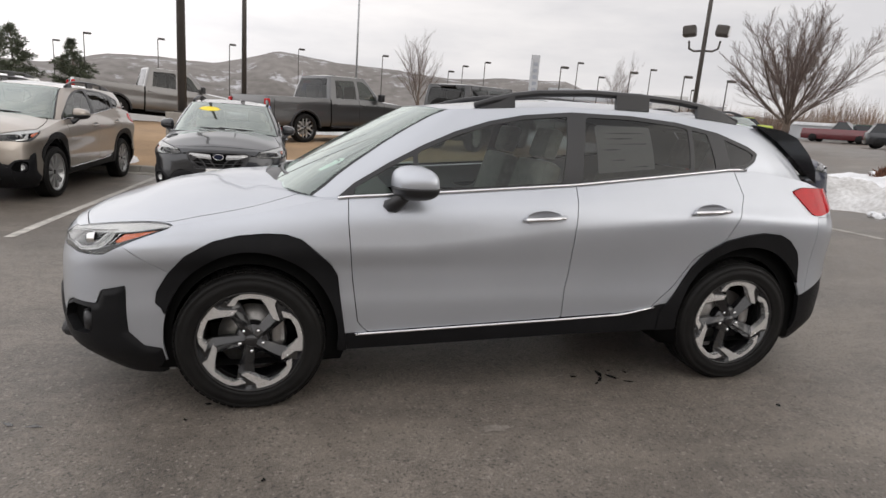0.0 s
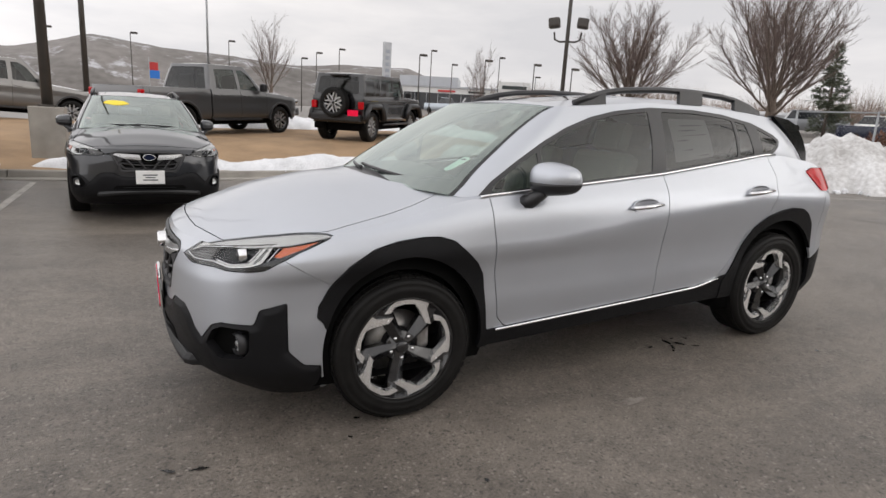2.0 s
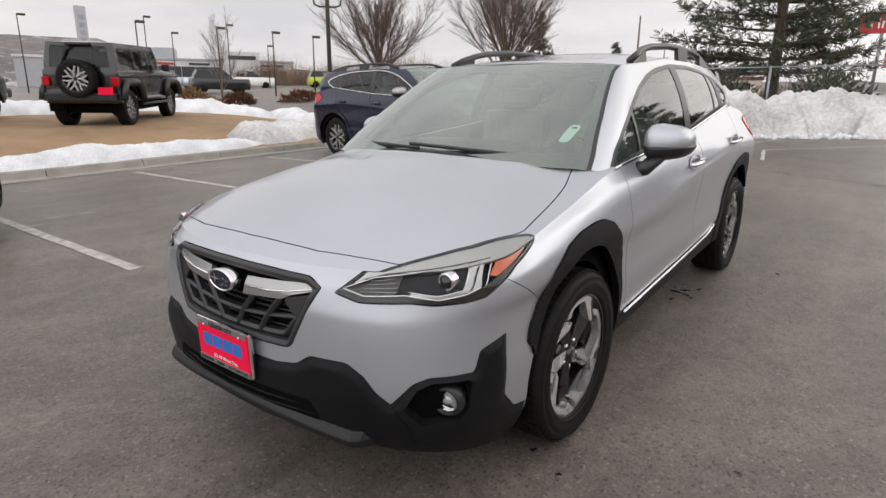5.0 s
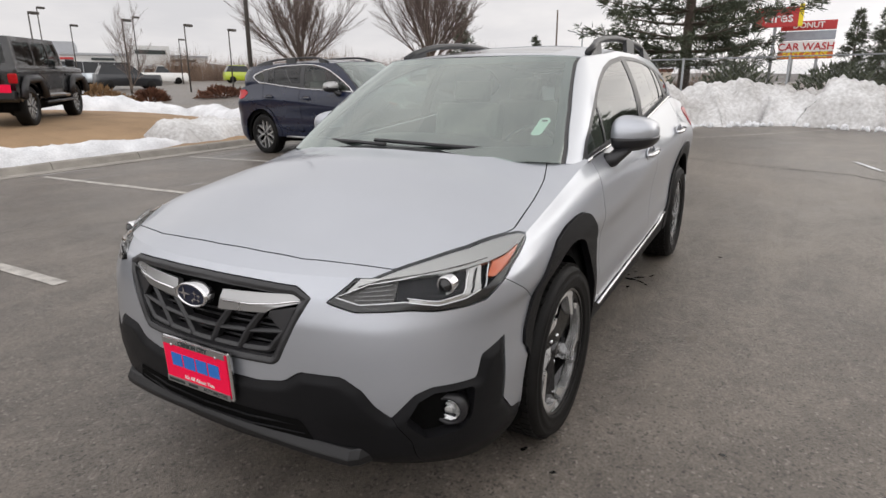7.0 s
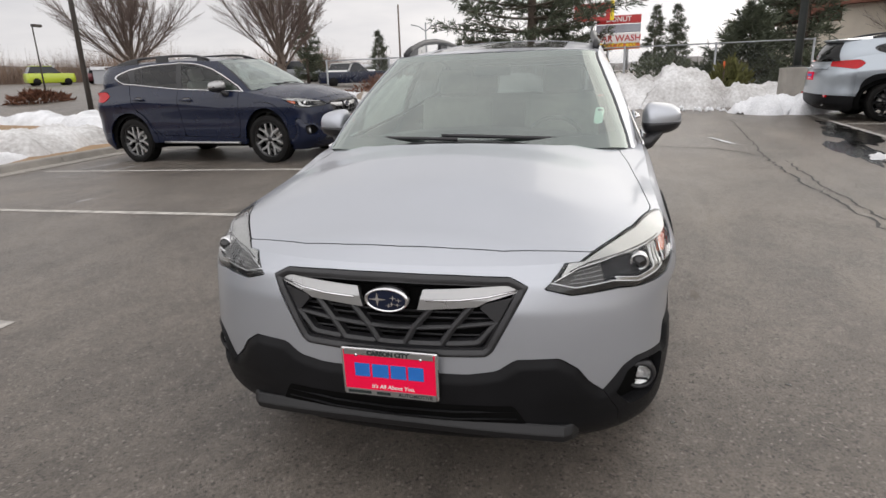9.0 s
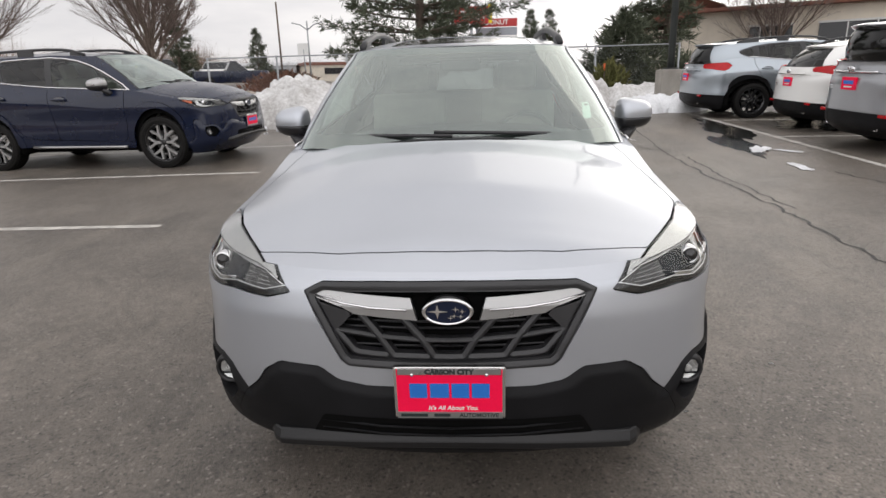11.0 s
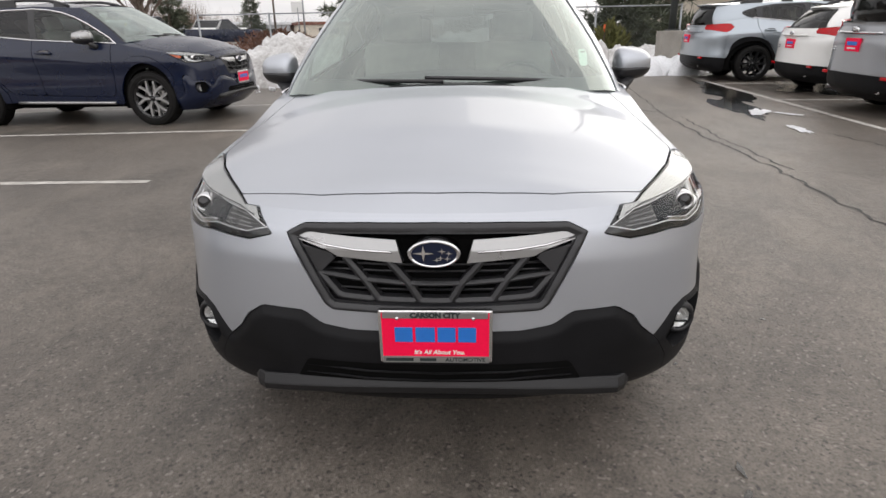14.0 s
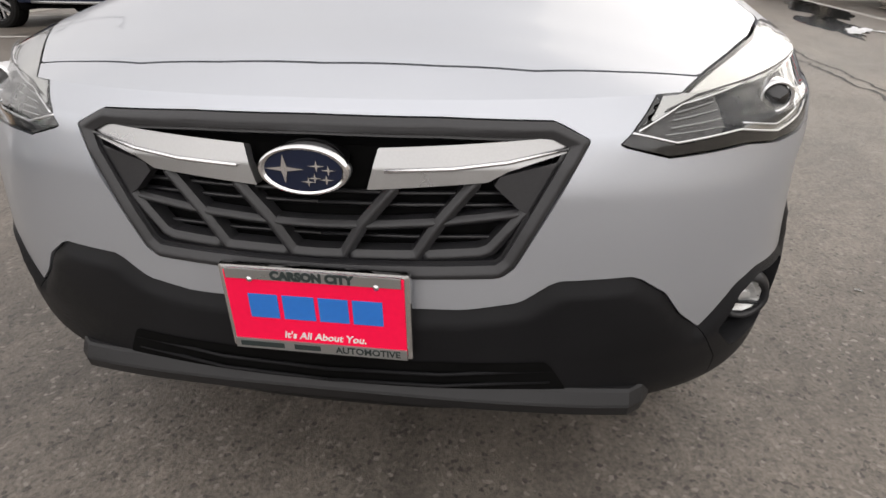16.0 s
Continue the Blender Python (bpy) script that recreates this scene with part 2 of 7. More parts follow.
# single pale stones in the binder
pale_ = n.new("ShaderNodeMapRange")
pale_.inputs["From Min"].default_value, pale_.inputs["From Max"].default_value = 0.945, 0.975
sepc = n.new("ShaderNodeSeparateColor")
l.new(stones.outputs["Color"], sepc.inputs["Color"])
l.new(sepc.outputs["Red"], pale_.inputs["Value"])
mixs = n.new("ShaderNodeMix")
mixs.data_type = "RGBA"
mixs.inputs["B"].default_value = (0.23, 0.205, 0.18, 1)
l.new(pale_.outputs["Result"], mixs.inputs["Factor"])
l.new(hs.outputs["Color"], mixs.inputs["A"])
pits = n.new("ShaderNodeMapRange")
pits.inputs["From Min"].default_value, pits.inputs["From Max"].default_value = 0.05, 0.09
pits.inputs["To Min"].default_value, pits.inputs["To Max"].default_value = 0.45, 1.0
l.new(sepc.outputs["Green"], pits.inputs["Value"])
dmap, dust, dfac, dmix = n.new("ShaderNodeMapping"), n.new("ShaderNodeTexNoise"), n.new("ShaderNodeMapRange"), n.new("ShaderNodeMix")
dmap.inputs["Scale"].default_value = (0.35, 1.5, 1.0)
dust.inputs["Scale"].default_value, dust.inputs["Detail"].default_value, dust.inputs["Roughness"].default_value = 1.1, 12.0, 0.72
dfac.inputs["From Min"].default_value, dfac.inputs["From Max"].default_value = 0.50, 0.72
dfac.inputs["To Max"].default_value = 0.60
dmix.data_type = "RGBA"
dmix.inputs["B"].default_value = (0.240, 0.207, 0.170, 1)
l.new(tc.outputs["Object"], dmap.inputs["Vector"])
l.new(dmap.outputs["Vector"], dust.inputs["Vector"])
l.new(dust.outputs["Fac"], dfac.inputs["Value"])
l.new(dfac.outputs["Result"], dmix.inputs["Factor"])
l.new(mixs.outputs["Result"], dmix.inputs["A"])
dark_ = n.new("ShaderNodeVectorMath")
dark_.operation = "SCALE"
l.new(dmix.outputs["Result"], dark_.inputs[0])
l.new(pits.outputs["Result"], dark_.inputs["Scale"])
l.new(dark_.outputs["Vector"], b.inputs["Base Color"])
bu = n.new("ShaderNodeBump")
bu.inputs["Strength"].default_value, bu.inputs["Distance"].default_value = 0.75, 0.007
l.new(grit.outputs["Fac"], bu.inputs["Height"])
l.new(bu.outputs["Normal"], b.inputs["Normal"])
LINE_PAINT = surface("worn_line_paint", (0.42, 0.40, 0.37), 0.8, 0, 0.4, 9, 160, 0.3, 200)
CONCRETE = surface("concrete", (0.30, 0.28, 0.25), 0.85, 0, 0.22, 3, 90, 0.4, 120)
DIRT = surface("tan_paving", (0.30, 0.20, 0.115), 0.95, 0, 0.25, 1.2, 60, 0.5, 60)
SNOW = surface("old_snow", (0.70, 0.71, 0.73), 0.7, 0, 0.22, 2.2, 30, 0.45, 9, second=(0.84, 0.85, 0.87))
DIRTY_SNOW = surface("dirty_snow", (0.52, 0.50, 0.48), 0.75, 0, 0.34, 0.9, 12, 0.7, 10, second=(0.74, 0.74, 0.74))
POLE_BROWN = surface("bronze_pole_paint", (0.055, 0.048, 0.042), 0.5, 0.2, 0.2, 4, 80)
GREY_POLE = surface("galvanised_steel", (0.30, 0.31, 0.32), 0.45, 0.6, 0.12, 6, 100)
BARK = surface("grey_bark", (0.13, 0.10, 0.08), 0.95, 0, 0.3, 12, 90, 0.6, 60)
TWIG = surface("bare_twigs", (0.16, 0.12, 0.105), 0.95, 0, 0.25, 6, 60)
NEEDLE = surface("pine_needles", (0.055, 0.070, 0.045), 0.85, 0, 0.3, 3, 40, second=(0.12, 0.135, 0.085), island=True)

# ---- mesh tools ----
def part(name, bm, material, parent, label=""):
    me = bpy.data.meshes.new(name)
    bm.to_mesh(me)
    bm.free()
    for m in material if isinstance(material, (list, tuple)) else [material]:
        me.materials.append(m)
    ob = new(name, me)
    if parent:
        ob.parent = parent
    if label:
        ob["label"] = label
    return ob


def mesh_part(name, verts, faces, material, parent, label="", smooth=True):
    me = bpy.data.meshes.new(name)
    me.from_pydata([tuple(v) for v in verts], [], faces)
    me.update()
    if smooth:
        me.polygons.foreach_set("use_smooth", [True] * len(me.polygons))
    me.materials.append(material)
    ob = new(name, me)
    if parent:
        ob.parent = parent
    if label:
        ob["label"] = label
    return ob


def empty(name, m, label, category, group="", kind=""):
    ob = new(name)
    ob.empty_display_size = 0.2
    ob.matrix_world = m
    return tagged(ob, label, category, group, kind)


def add_box(bm, c, s, m=None, bevel=0.0):
    r = bmesh.ops.create_cube(bm, size=1.0, matrix=Matrix.Translation(c) @ Matrix.Diagonal((*s, 1)))
    if bevel:
        vs = set(r["verts"])
        es = [e for e in bm.edges if e.verts[0] in vs and e.verts[1] in vs]
        out = bmesh.ops.bevel(bm, geom=es, offset=bevel, segments=2, affect="EDGES", profile=0.6)
        r = {"verts": list({v for v in vs if v.is_valid} | set(out["verts"]))}
    if m is not None:
        bmesh.ops.transform(bm, matrix=m, verts=r["verts"])
    return r["verts"]


def box_bm(c, s, bevel=0.0, m=None):
    bm = bmesh.new()
    add_box(bm, c, s, m, bevel)
    return bm


def tube(bm, pts, radius, sides=8, cap=True, flat=1.0, up=(0, 0, 1)):
    """A round or flattened tube along points; radius a number or one per point."""
    pts = [Vector(p) for p in pts]
    n = len(pts)
    rad = radius if isinstance(radius, (list, tuple)) else [radius] * n
    rings = []
    for i, p in enumerate(pts):
        t = (pts[min(i + 1, n - 1)] - pts[max(i - 1, 0)]).normalized()
        a = Vector(up).cross(t)
        if a.length < 1e-4:
            a = Vector((1, 0, 0)).cross(t)
        a.normalize()
        b = t.cross(a)
        rings.append([bm.verts.new(p + (a * math.cos(k * math.tau / sides) + b * math.sin(k * math.tau / sides) * flat) * rad[i]) for k in range(sides)])
    for r0, r1 in zip(rings, rings[1:]):
        for k in range(sides):
            f = bm.faces.new((r0[k], r0[(k + 1) % sides], r1[(k + 1) % sides], r1[k]))
            f.smooth = True
    if cap:
        bm.faces.new(rings[0][::-1])
        bm.faces.new(rings[-1])
    return rings


def tube_bm(pts, radius, sides=8, flat=1.0, up=(0, 0, 1)):
    bm = bmesh.new()
    tube(bm, pts, radius, sides, True, flat, up)
    return bm


def lathe(profile, steps=48, axis="y", close=False):
    """Spins (radius, offset) pairs round the axis."""
    vs, fs = [], []
    n = len(profile)
    for k in range(steps):
        c, s = math.cos(k * math.tau / steps), math.sin(k * math.tau / steps)
        for r, o in profile:
            vs.append((r * c, o, r * s) if axis == "y" else (r * c, r * s, o) if axis == "z" else (o, r * c, r * s))
    for k in range(steps):
        k2 = (k + 1) % steps
        for i in range(n - 1 if not close else n):
            j = (i + 1) % n
            fs.append((k * n + i, k * n + j, k2 * n + j, k2 * n + i))
    return vs, fs


def prism(outline, depth, to3d):
    """An outline of 2D points, given thickness; to3d(u, v, w) places it."""
    bm = bmesh.new()
    a = [bm.verts.new(to3d(u, v, 0.0)) for u, v in outline]
    b = [bm.verts.new(to3d(u, v, depth)) for u, v in outline]
    bm.faces.new(a)
    bm.faces.new(b[::-1])
    n = len(a)
    for i in range(n):
        bm.faces.new((a[i], b[i], b[(i + 1) % n], a[(i + 1) % n]))
    bmesh.ops.recalc_face_normals(bm, faces=bm.faces)
    return bm


def table(x, pairs):
    return np.interp(x, [p[0] for p in pairs], [p[1] for p in pairs])


def smooth_table(x, pairs):
    """Like table, with rounded corners."""
    d = 0.03
    return (table(x - d, pairs) + table(x + d, pairs) + 2 * table(x, pairs) + table(x - d / 2, pairs) + table(x + d / 2, pairs)) / 6


def poly_sd(u, v, poly):
    """Signed distance to a closed outline, negative inside."""
    p = np.array(poly, float)
    u, v = np.asarray(u, float), np.asarray(v, float)
    best = np.full(u.shape, 1e9)
    inside = np.zeros(u.shape, bool)
    for (x0, y0), (x1, y1) in zip(p, np.roll(p, -1, 0)):
        ex, ey = x1 - x0, y1 - y0
        wx, wy = u - x0, v - y0
        t = np.clip((wx * ex + wy * ey) / (ex * ex + ey * ey + 1e-12), 0, 1)
        best = np.minimum(best, (wx - ex * t) ** 2 + (wy - ey * t) ** 2)
        cross = ((y0 <= v) != (y1 <= v)) & (u < (x1 - x0) * (v - y0) / (y1 - y0 + 1e-12) + x0)
        inside ^= cross
    d = np.sqrt(best)
    return np.where(inside, -d, d)


class Shell:
    """A sheet of vertices with normals and a place along the plan's outline, cut by fields."""

    def __init__(self, v, nrm, arc, faces):
        self.v, self.n, self.a, self.f = v, nrm, arc, faces

    @staticmethod
    def grid(P, arc, flip=False):
        nu, nv, _ = P.shape
        du, dv = np.gradient(P, axis=0), np.gradient(P, axis=1)
        nr = np.cross(du, dv)
        nr /= np.linalg.norm(nr, axis=2, keepdims=True) + 1e-9
        if flip:
            nr = -nr
        ids = np.arange(nu * nv).reshape(nu, nv)
        q = np.stack([ids[:-1, :-1], ids[1:, :-1], ids[1:, 1:], ids[:-1, 1:]], -1).reshape(-1, 4)
        if flip:
            q = q[:, ::-1]
        return Shell(P.reshape(-1, 3), nr.reshape(-1, 3), np.repeat(arc, nv), [tuple(r) for r in q])

    def cut(self, field):
        """The piece where field(x, y, z, a) > 0."""
        val = field(self.v[:, 0], self.v[:, 1], self.v[:, 2], self.a)
        v, nrm, arc = list(self.v), list(self.n), list(self.a)
        made, faces = {}, []
        inside = val > 0
        for f in self.f:
            k = sum(1 for i in f if inside[i])
            if k == len(f):
                faces.append(f)
            elif k:
                out = []
                for i, j in zip(f, f[1:] + f[:1]):
                    if inside[i]:
                        out.append(i)
                    if inside[i] != inside[j]:
                        key = (i, j) if i < j else (j, i)
                        if key not in made:
                            t = val[key[0]] / (val[key[0]] - val[key[1]])
                            made[key] = len(v)
                            v.append(v[key[0]] * (1 - t) + v[key[1]] * t)
                            nrm.append(nrm[key[0]] * (1 - t) + nrm[key[1]] * t)
                            arc.append(arc[key[0]] * (1 - t) + arc[key[1]] * t)
                        out.append(made[key])
                if len(out) > 2:
                    faces.append(tuple(out))
        used = sorted({i for f in faces for i in f})
        if not used:
            return Shell(np.zeros((0, 3)), np.zeros((0, 3)), np.zeros(0), [])
        back = {i: k for k, i in enumerate(used)}
        return Shell(np.array([v[i] for i in used]), np.array([nrm[i] for i in used]), np.array([arc[i] for i in used]), [tuple(back[i] for i in f) for f in faces])

    def moved(self, d):
        return Shell(self.v + self.n * d, self.n, self.a, self.f)

    def rimmed(self, depth=0.012, skip_centre=True):
        """The sheet with its rim turned inwards, so that it shows a thickness."""
        if not self.f:
            return [], []
        count = {}
        for f in self.f:
            for i, j in zip(f, f[1:] + f[:1]):
                count[(i, j)] = count.get((i, j), 0) + 1
        v, faces, inner, outer = [tuple(p) for p in self.v], list(self.f), {}, {}
        for i, j in list(count):
            if (j, i) not in count:
                if skip_centre and abs(self.v[i][1]) < 1e-4 and abs(self.v[j][1]) < 1e-4:
                    continue
                for k in (i, j):
                    if k not in inner:
                        nk = self.n[k] / (np.linalg.norm(self.n[k]) + 1e-9)
                        inner[k] = len(v)
                        v.append(tuple(self.v[k] - nk * depth))
                        outer[k] = len(v)
                        v.append(tuple(self.v[k]))
                faces.append((outer[j], outer[i], inner[i], inner[j]))
        return v, faces


def both(v, faces):
    """A half that reaches the centre line, with its mirror image."""
    v = [(p[0], 0.0 if abs(p[1]) < 1e-4 else p[1], p[2]) for p in v]
    at, back = {}, {}
    out = list(v)
    for i, p in enumerate(v):
        if p[1] == 0.0:
            back[i] = i
        else:
            back[i] = len(out)
            out.append((p[0], -p[1], p[2]))
    return out, list(faces) + [tuple(back[i] for i in f[::-1]) for f in faces]


def mirrored(v, faces):
    return [(p[0], -p[1], p[2]) for p in v], [f[::-1] for f in faces]


def plan(nose, tail, w, af, nf, ar, nr, res=1.0, barrel=0.0):
    """Half a rounded plan outline, from the nose's middle round the side to the tail's middle."""
    k = max(10, int(44 * res))
    th = np.linspace(0, math.pi / 2, k) ** 1.0
    fx, fy = nose + af * (1 - np.cos(th) ** (2 / nf)), w * np.sin(th) ** (2 / nf)
    mx = np.linspace(nose + af, tail - ar, max(8, int(110 * res)))[1:-1]
    my = np.full(mx.shape, w)
    rx, ry = (tail - ar * (1 - np.cos(th) ** (2 / nr)))[::-1], (w * np.sin(th) ** (2 / nr))[::-1]
    x, y = np.r_[fx, mx, rx], np.r_[fy, my, ry]
    y = y + barrel * (y / w) * np.sin(np.clip((x - nose) / (tail - nose), 0, 1) * math.pi)
    return x, y


def plan_frame(x, y):
    tx, ty = np.gradient(x), np.gradient(y)
    ln = np.hypot(tx, ty) + 1e-9
    nx, ny = -ty / ln, tx / ln
    nx[0], ny[0], nx[-1], ny[-1] = -1, 0, 1, 0
    arc = np.r_[0, np.cumsum(np.hypot(np.diff(x), np.diff(y)))]
    return nx, ny, arc


def spline_levels(lines, sub):
    """Rounds a stack of level lines (each nu x 3) into a surface, nu x nv x 3."""
    L = np.array(lines)
    n = len(L)
    gap_ = [float(np.linalg.norm(L[i + 1] - L[i], axis=1).mean()) + 1e-6 for i in range(n - 1)]
    slope = [(L[i + 1] - L[i]) / gap_[i] for i in range(n - 1)]
    tan = [slope[0]] + [(slope[i - 1] * gap_[i] + slope[i] * gap_[i - 1]) / (gap_[i - 1] + gap_[i]) for i in range(1, n - 1)] + [slope[-1]]
    out = []
    for i in range(n - 1):
        for k in range(sub):
            t = k / sub
            out.append((2 * t ** 3 - 3 * t * t + 1) * L[i] + (t ** 3 - 2 * t * t + t) * gap_[i] * tan[i] + (3 * t * t - 2 * t ** 3) * L[i + 1] + (t ** 3 - t * t) * gap_[i] * tan[i + 1])
    out.append(L[-1])
    return np.stack(out, 1)


def wrap(x, y, levels, sub):
    """The side sheet: the plan outline, offset along its normal level by level."""
    nx, ny, arc = plan_frame(x, y)
    front, rear = np.clip(-nx, 0, 1) ** 2, np.clip(nx, 0, 1) ** 2
    lines = []
    corner = 4 * front * (1 - front) * (nx < 0)
    for z, of, os, orr, *oc in levels:
        zz = smooth_table(x, z) if isinstance(z, list) else np.full(x.shape, z)
        so = smooth_table(x, os) if isinstance(os, list) else np.full(x.shape, os)
        off = of * front + orr * rear + so * (1 - front - rear) + (oc[0] * corner if oc else 0)
        lines.append(np.stack([x + nx * off, y + ny * off, zz], 1))
        lines[-1][0, 1] = lines[-1][-1, 1] = 0.0
        lines[-1][:, 1] = np.maximum(lines[-1][:, 1], 0)
    return spline_levels(lines, sub), arc, lines


def cap(line, crown, steps, power=2.2, lo=None, hi=None):
    """A crowned sheet across the car between a line and its mirror image."""
    keep = np.ones(len(line), bool)
    if hi is not None:
        keep &= line[:, 0] <= hi
    if lo is not None:
        keep &= line[:, 0] >= lo
    line = line[keep]
    r = np.linspace(0, 1, steps)
    P = np.zeros((len(line), steps, 3))
    P[:, :, 0] = line[:, None, 0]
    P[:, :, 1] = line[:, None, 1] * r[None]
    P[:, :, 2] = line[:, None, 2] + smooth_table(line[:, 0], crown)[:, None] * (1 - r[None] ** power)
    return P


def lettering(text, size, m, mat, parent, name="lettering", depth=.01, align="CENTER", bold=0.0, shear=0.0):
    c = bpy.data.curves.new(name, "FONT")
    c.body, c.size, c.align_x, c.align_y, c.extrude, c.offset, c.shear = text, size, align, "CENTER", depth, bold, shear
    c.resolution_u = 3
    ob0 = bpy.data.objects.new(name, c)
    scene.collection.objects.link(ob0)
    bpy.context.view_layer.update()
    me = bpy.data.meshes.new_from_object(ob0.evaluated_get(bpy.context.evaluated_depsgraph_get()))
    bpy.data.objects.remove(ob0)
    me.materials.clear()
    me.materials.append(mat)
    ob = new(name, me)
    ob.parent = parent
    ob.matrix_basis = m
    return ob

# ---- ground ----
def gz(x, y):
    """Height of the lot, which climbs gently towards +x and beyond the kerb."""
    x, y = np.asarray(x, float), np.asarray(y, float)
    dip = 0.35 * np.clip((y - 3) / 6, 0, 1) * (1 - np.clip((y - 12) / 10, 0, 1))
    mound = 0.65 * np.exp(-((x - 26) ** 2 + (y - 17) ** 2) / 70)
    return 0.0385 * np.clip(x, -.5, 60) * (1 - dip) + 0.02 * np.clip(y - 10, 0, 70) + mound


def on(x, y, lift=0.0):
    return (x, y, float(gz(x, y)) + lift)


def stand(x, y, yaw, span=1.3):
    """A pose on the lot's slope."""
    a = radians(yaw)
    c, s = math.cos(a), math.sin(a)
    dz_f = float(gz(x + c * span * 2, y + s * span * 2) - gz(x, y)) / (span * 2)
    dz_s = float(gz(x - s * .8, y + c * .8) - gz(x + s * .8, y - c * .8)) / 1.6
    z = float(gz(x, y))
    u = Vector((c, s, dz_f)).normalized()
    v = Vector((-s, c, dz_s)).normalized()
    w = u.cross(v).normalized()
    v = w.cross(u)
    m = Matrix((u, v, w)).transposed().to_4x4()
    return Matrix.Translation((x, y, z)) @ m


def axis_steps(lo, hi, near_lo, near_hi, step):
    a = list(np.arange(near_lo, near_hi + step / 2, step))
    d, p = step, near_hi
    while p < hi:
        d *= 1.3
        p += d
        a.append(p)
    d, p = step, near_lo
    while p > lo:
        d *= 1.3
        p -= d
        a.insert(0, p)
    return np.array(a)


def sheet(name, xs, ys, height, material, label, category, kind="structure"):
    X, Y = np.meshgrid(xs, ys, indexing="ij")
    Z = height(X, Y)
    nu, nv = X.shape
    ids = np.arange(nu * nv).reshape(nu, nv)
    q = np.stack([ids[:-1, :-1], ids[1:, :-1], ids[1:, 1:], ids[:-1, 1:]], -1).reshape(-1, 4)
    ob = mesh_part(name, np.stack([X, Y, Z], -1).reshape(-1, 3), q.tolist(), material, None)
    return tagged(ob, label, category, kind=kind)


def fnoise(X, Y, s, seed=0.0, octaves=4):
    """Smooth value noise over arrays."""
    out = np.zeros(np.shape(X))
    f = np.vectorize(lambda a, b: noise.fractal((a, b, seed), 1.0, 2.1, octaves))
    return f(np.asarray(X) * s, np.asarray(Y) * s)


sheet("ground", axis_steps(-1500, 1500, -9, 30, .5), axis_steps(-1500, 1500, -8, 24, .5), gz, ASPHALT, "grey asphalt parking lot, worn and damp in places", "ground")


def strip(name, pts, width, material, lift, label, category, jitter=0.0, kind="structure", step=.25, ragged=0.0):
    """A thin band laid on the lot along points."""
    rng = random.Random(len(name) + int(abs(pts[0][0]) * 100))
    line = []
    for (x0, y0), (x1, y1) in zip(pts, pts[1:]):
        n = max(1, int(math.hypot(x1 - x0, y1 - y0) / step))
        line += [(x0 + (x1 - x0) * k / n, y0 + (y1 - y0) * k / n) for k in range(n)]
    line.append(pts[-1])
    v, f = [], []
    for i, (x, y) in enumerate(line):
        a, b = line[max(i - 1, 0)], line[min(i + 1, len(line) - 1)]
        d = math.hypot(b[0] - a[0], b[1] - a[1]) + 1e-9
        nx_, ny_ = -(b[1] - a[1]) / d, (b[0] - a[0]) / d
        o = rng.uniform(-jitter, jitter)
        wl_, wr_ = width / 2 * (1 + rng.uniform(-ragged, ragged)), width / 2 * (1 + rng.uniform(-ragged, ragged))
        v += [on(x + nx_ * (o + wl_), y + ny_ * (o + wl_), lift), on(x + nx_ * (o - wr_), y + ny_ * (o - wr_), lift)]
        if i:
            k = 2 * i
            f.append((k - 2, k - 1, k + 1, k))
    return tagged(mesh_part(name, v, f, material, None), label, category, kind=kind)


def blotch(name, x, y, rx, ry, material, lift, label, category, seed=0, rag=.35, turn=0.0, kind="structure"):
    """A flat patch of uneven outline."""
    n = 48
    v, f = [on(x, y, lift)], []
    for k in range(n):
        a = k * math.tau / n
        r = 1 + rag * noise.fractal((math.cos(a) * 1.5, math.sin(a) * 1.5, seed * 3.1), 1.0, 2.0, 4)
        dx, dy = rx * r * math.cos(a), ry * r * math.sin(a)
        v.append(on(x + dx * math.cos(turn) - dy * math.sin(turn), y + dx * math.sin(turn) + dy * math.cos(turn), lift))
        f.append((0, 1 + k, 1 + (k + 1) % n))
    return tagged(mesh_part(name, v, f, material, None), label, category, kind=kind)


for x in (-5.5, -2.75, 0.0, 2.72, 5.42, 8.1):
    strip("parking_line", [(x, 2.92), (x, 8.6)], .10, LINE_PAINT, .004, "worn white parking line on asphalt", "road marking", ragged=.12)
strip("parking_line", [(2.6, -5.14), (13.2, -5.16)], .10, LINE_PAINT, .004, "worn white line along parking stalls", "road marking", ragged=.12)
for x in (5.05, 7.78, 10.4, 13.1):
    strip("parking_line", [(x, -5.2), (x - .35, -10)], .10, LINE_PAINT, .004, "worn white parking line on asphalt", "road marking", ragged=.12)
strip("parking_line", [(9.4, -.0), (11.0, .25), (13.6, -2.3)], .07, LINE_PAINT, .004, "faint old white line on asphalt", "road marking", ragged=.4)
strip("parking_line", [(10.6, 1.2), (13.9, .2)], .06, LINE_PAINT, .004, "faint old white line on asphalt", "road marking", ragged=.4)
strip("parking_line", [(9.5, 3.8), (12.4, 1.6)], .07, LINE_PAINT, .004, "faint old white line on asphalt", "road marking", ragged=.4)
CRACK = surface("crack_filler", (0.018, 0.017, 0.016), 0.6, 0, 0.3, 20, 90)
WET = surface("wet_asphalt", (0.020, 0.019, 0.018), 0.09, 0, 0.3, 2, 60, 0.15, 60, rough_spread=0.06)
PALE = surface("pale_scuff", (0.17, 0.15, 0.13), 0.85, 0, 0.3, 20, 120)
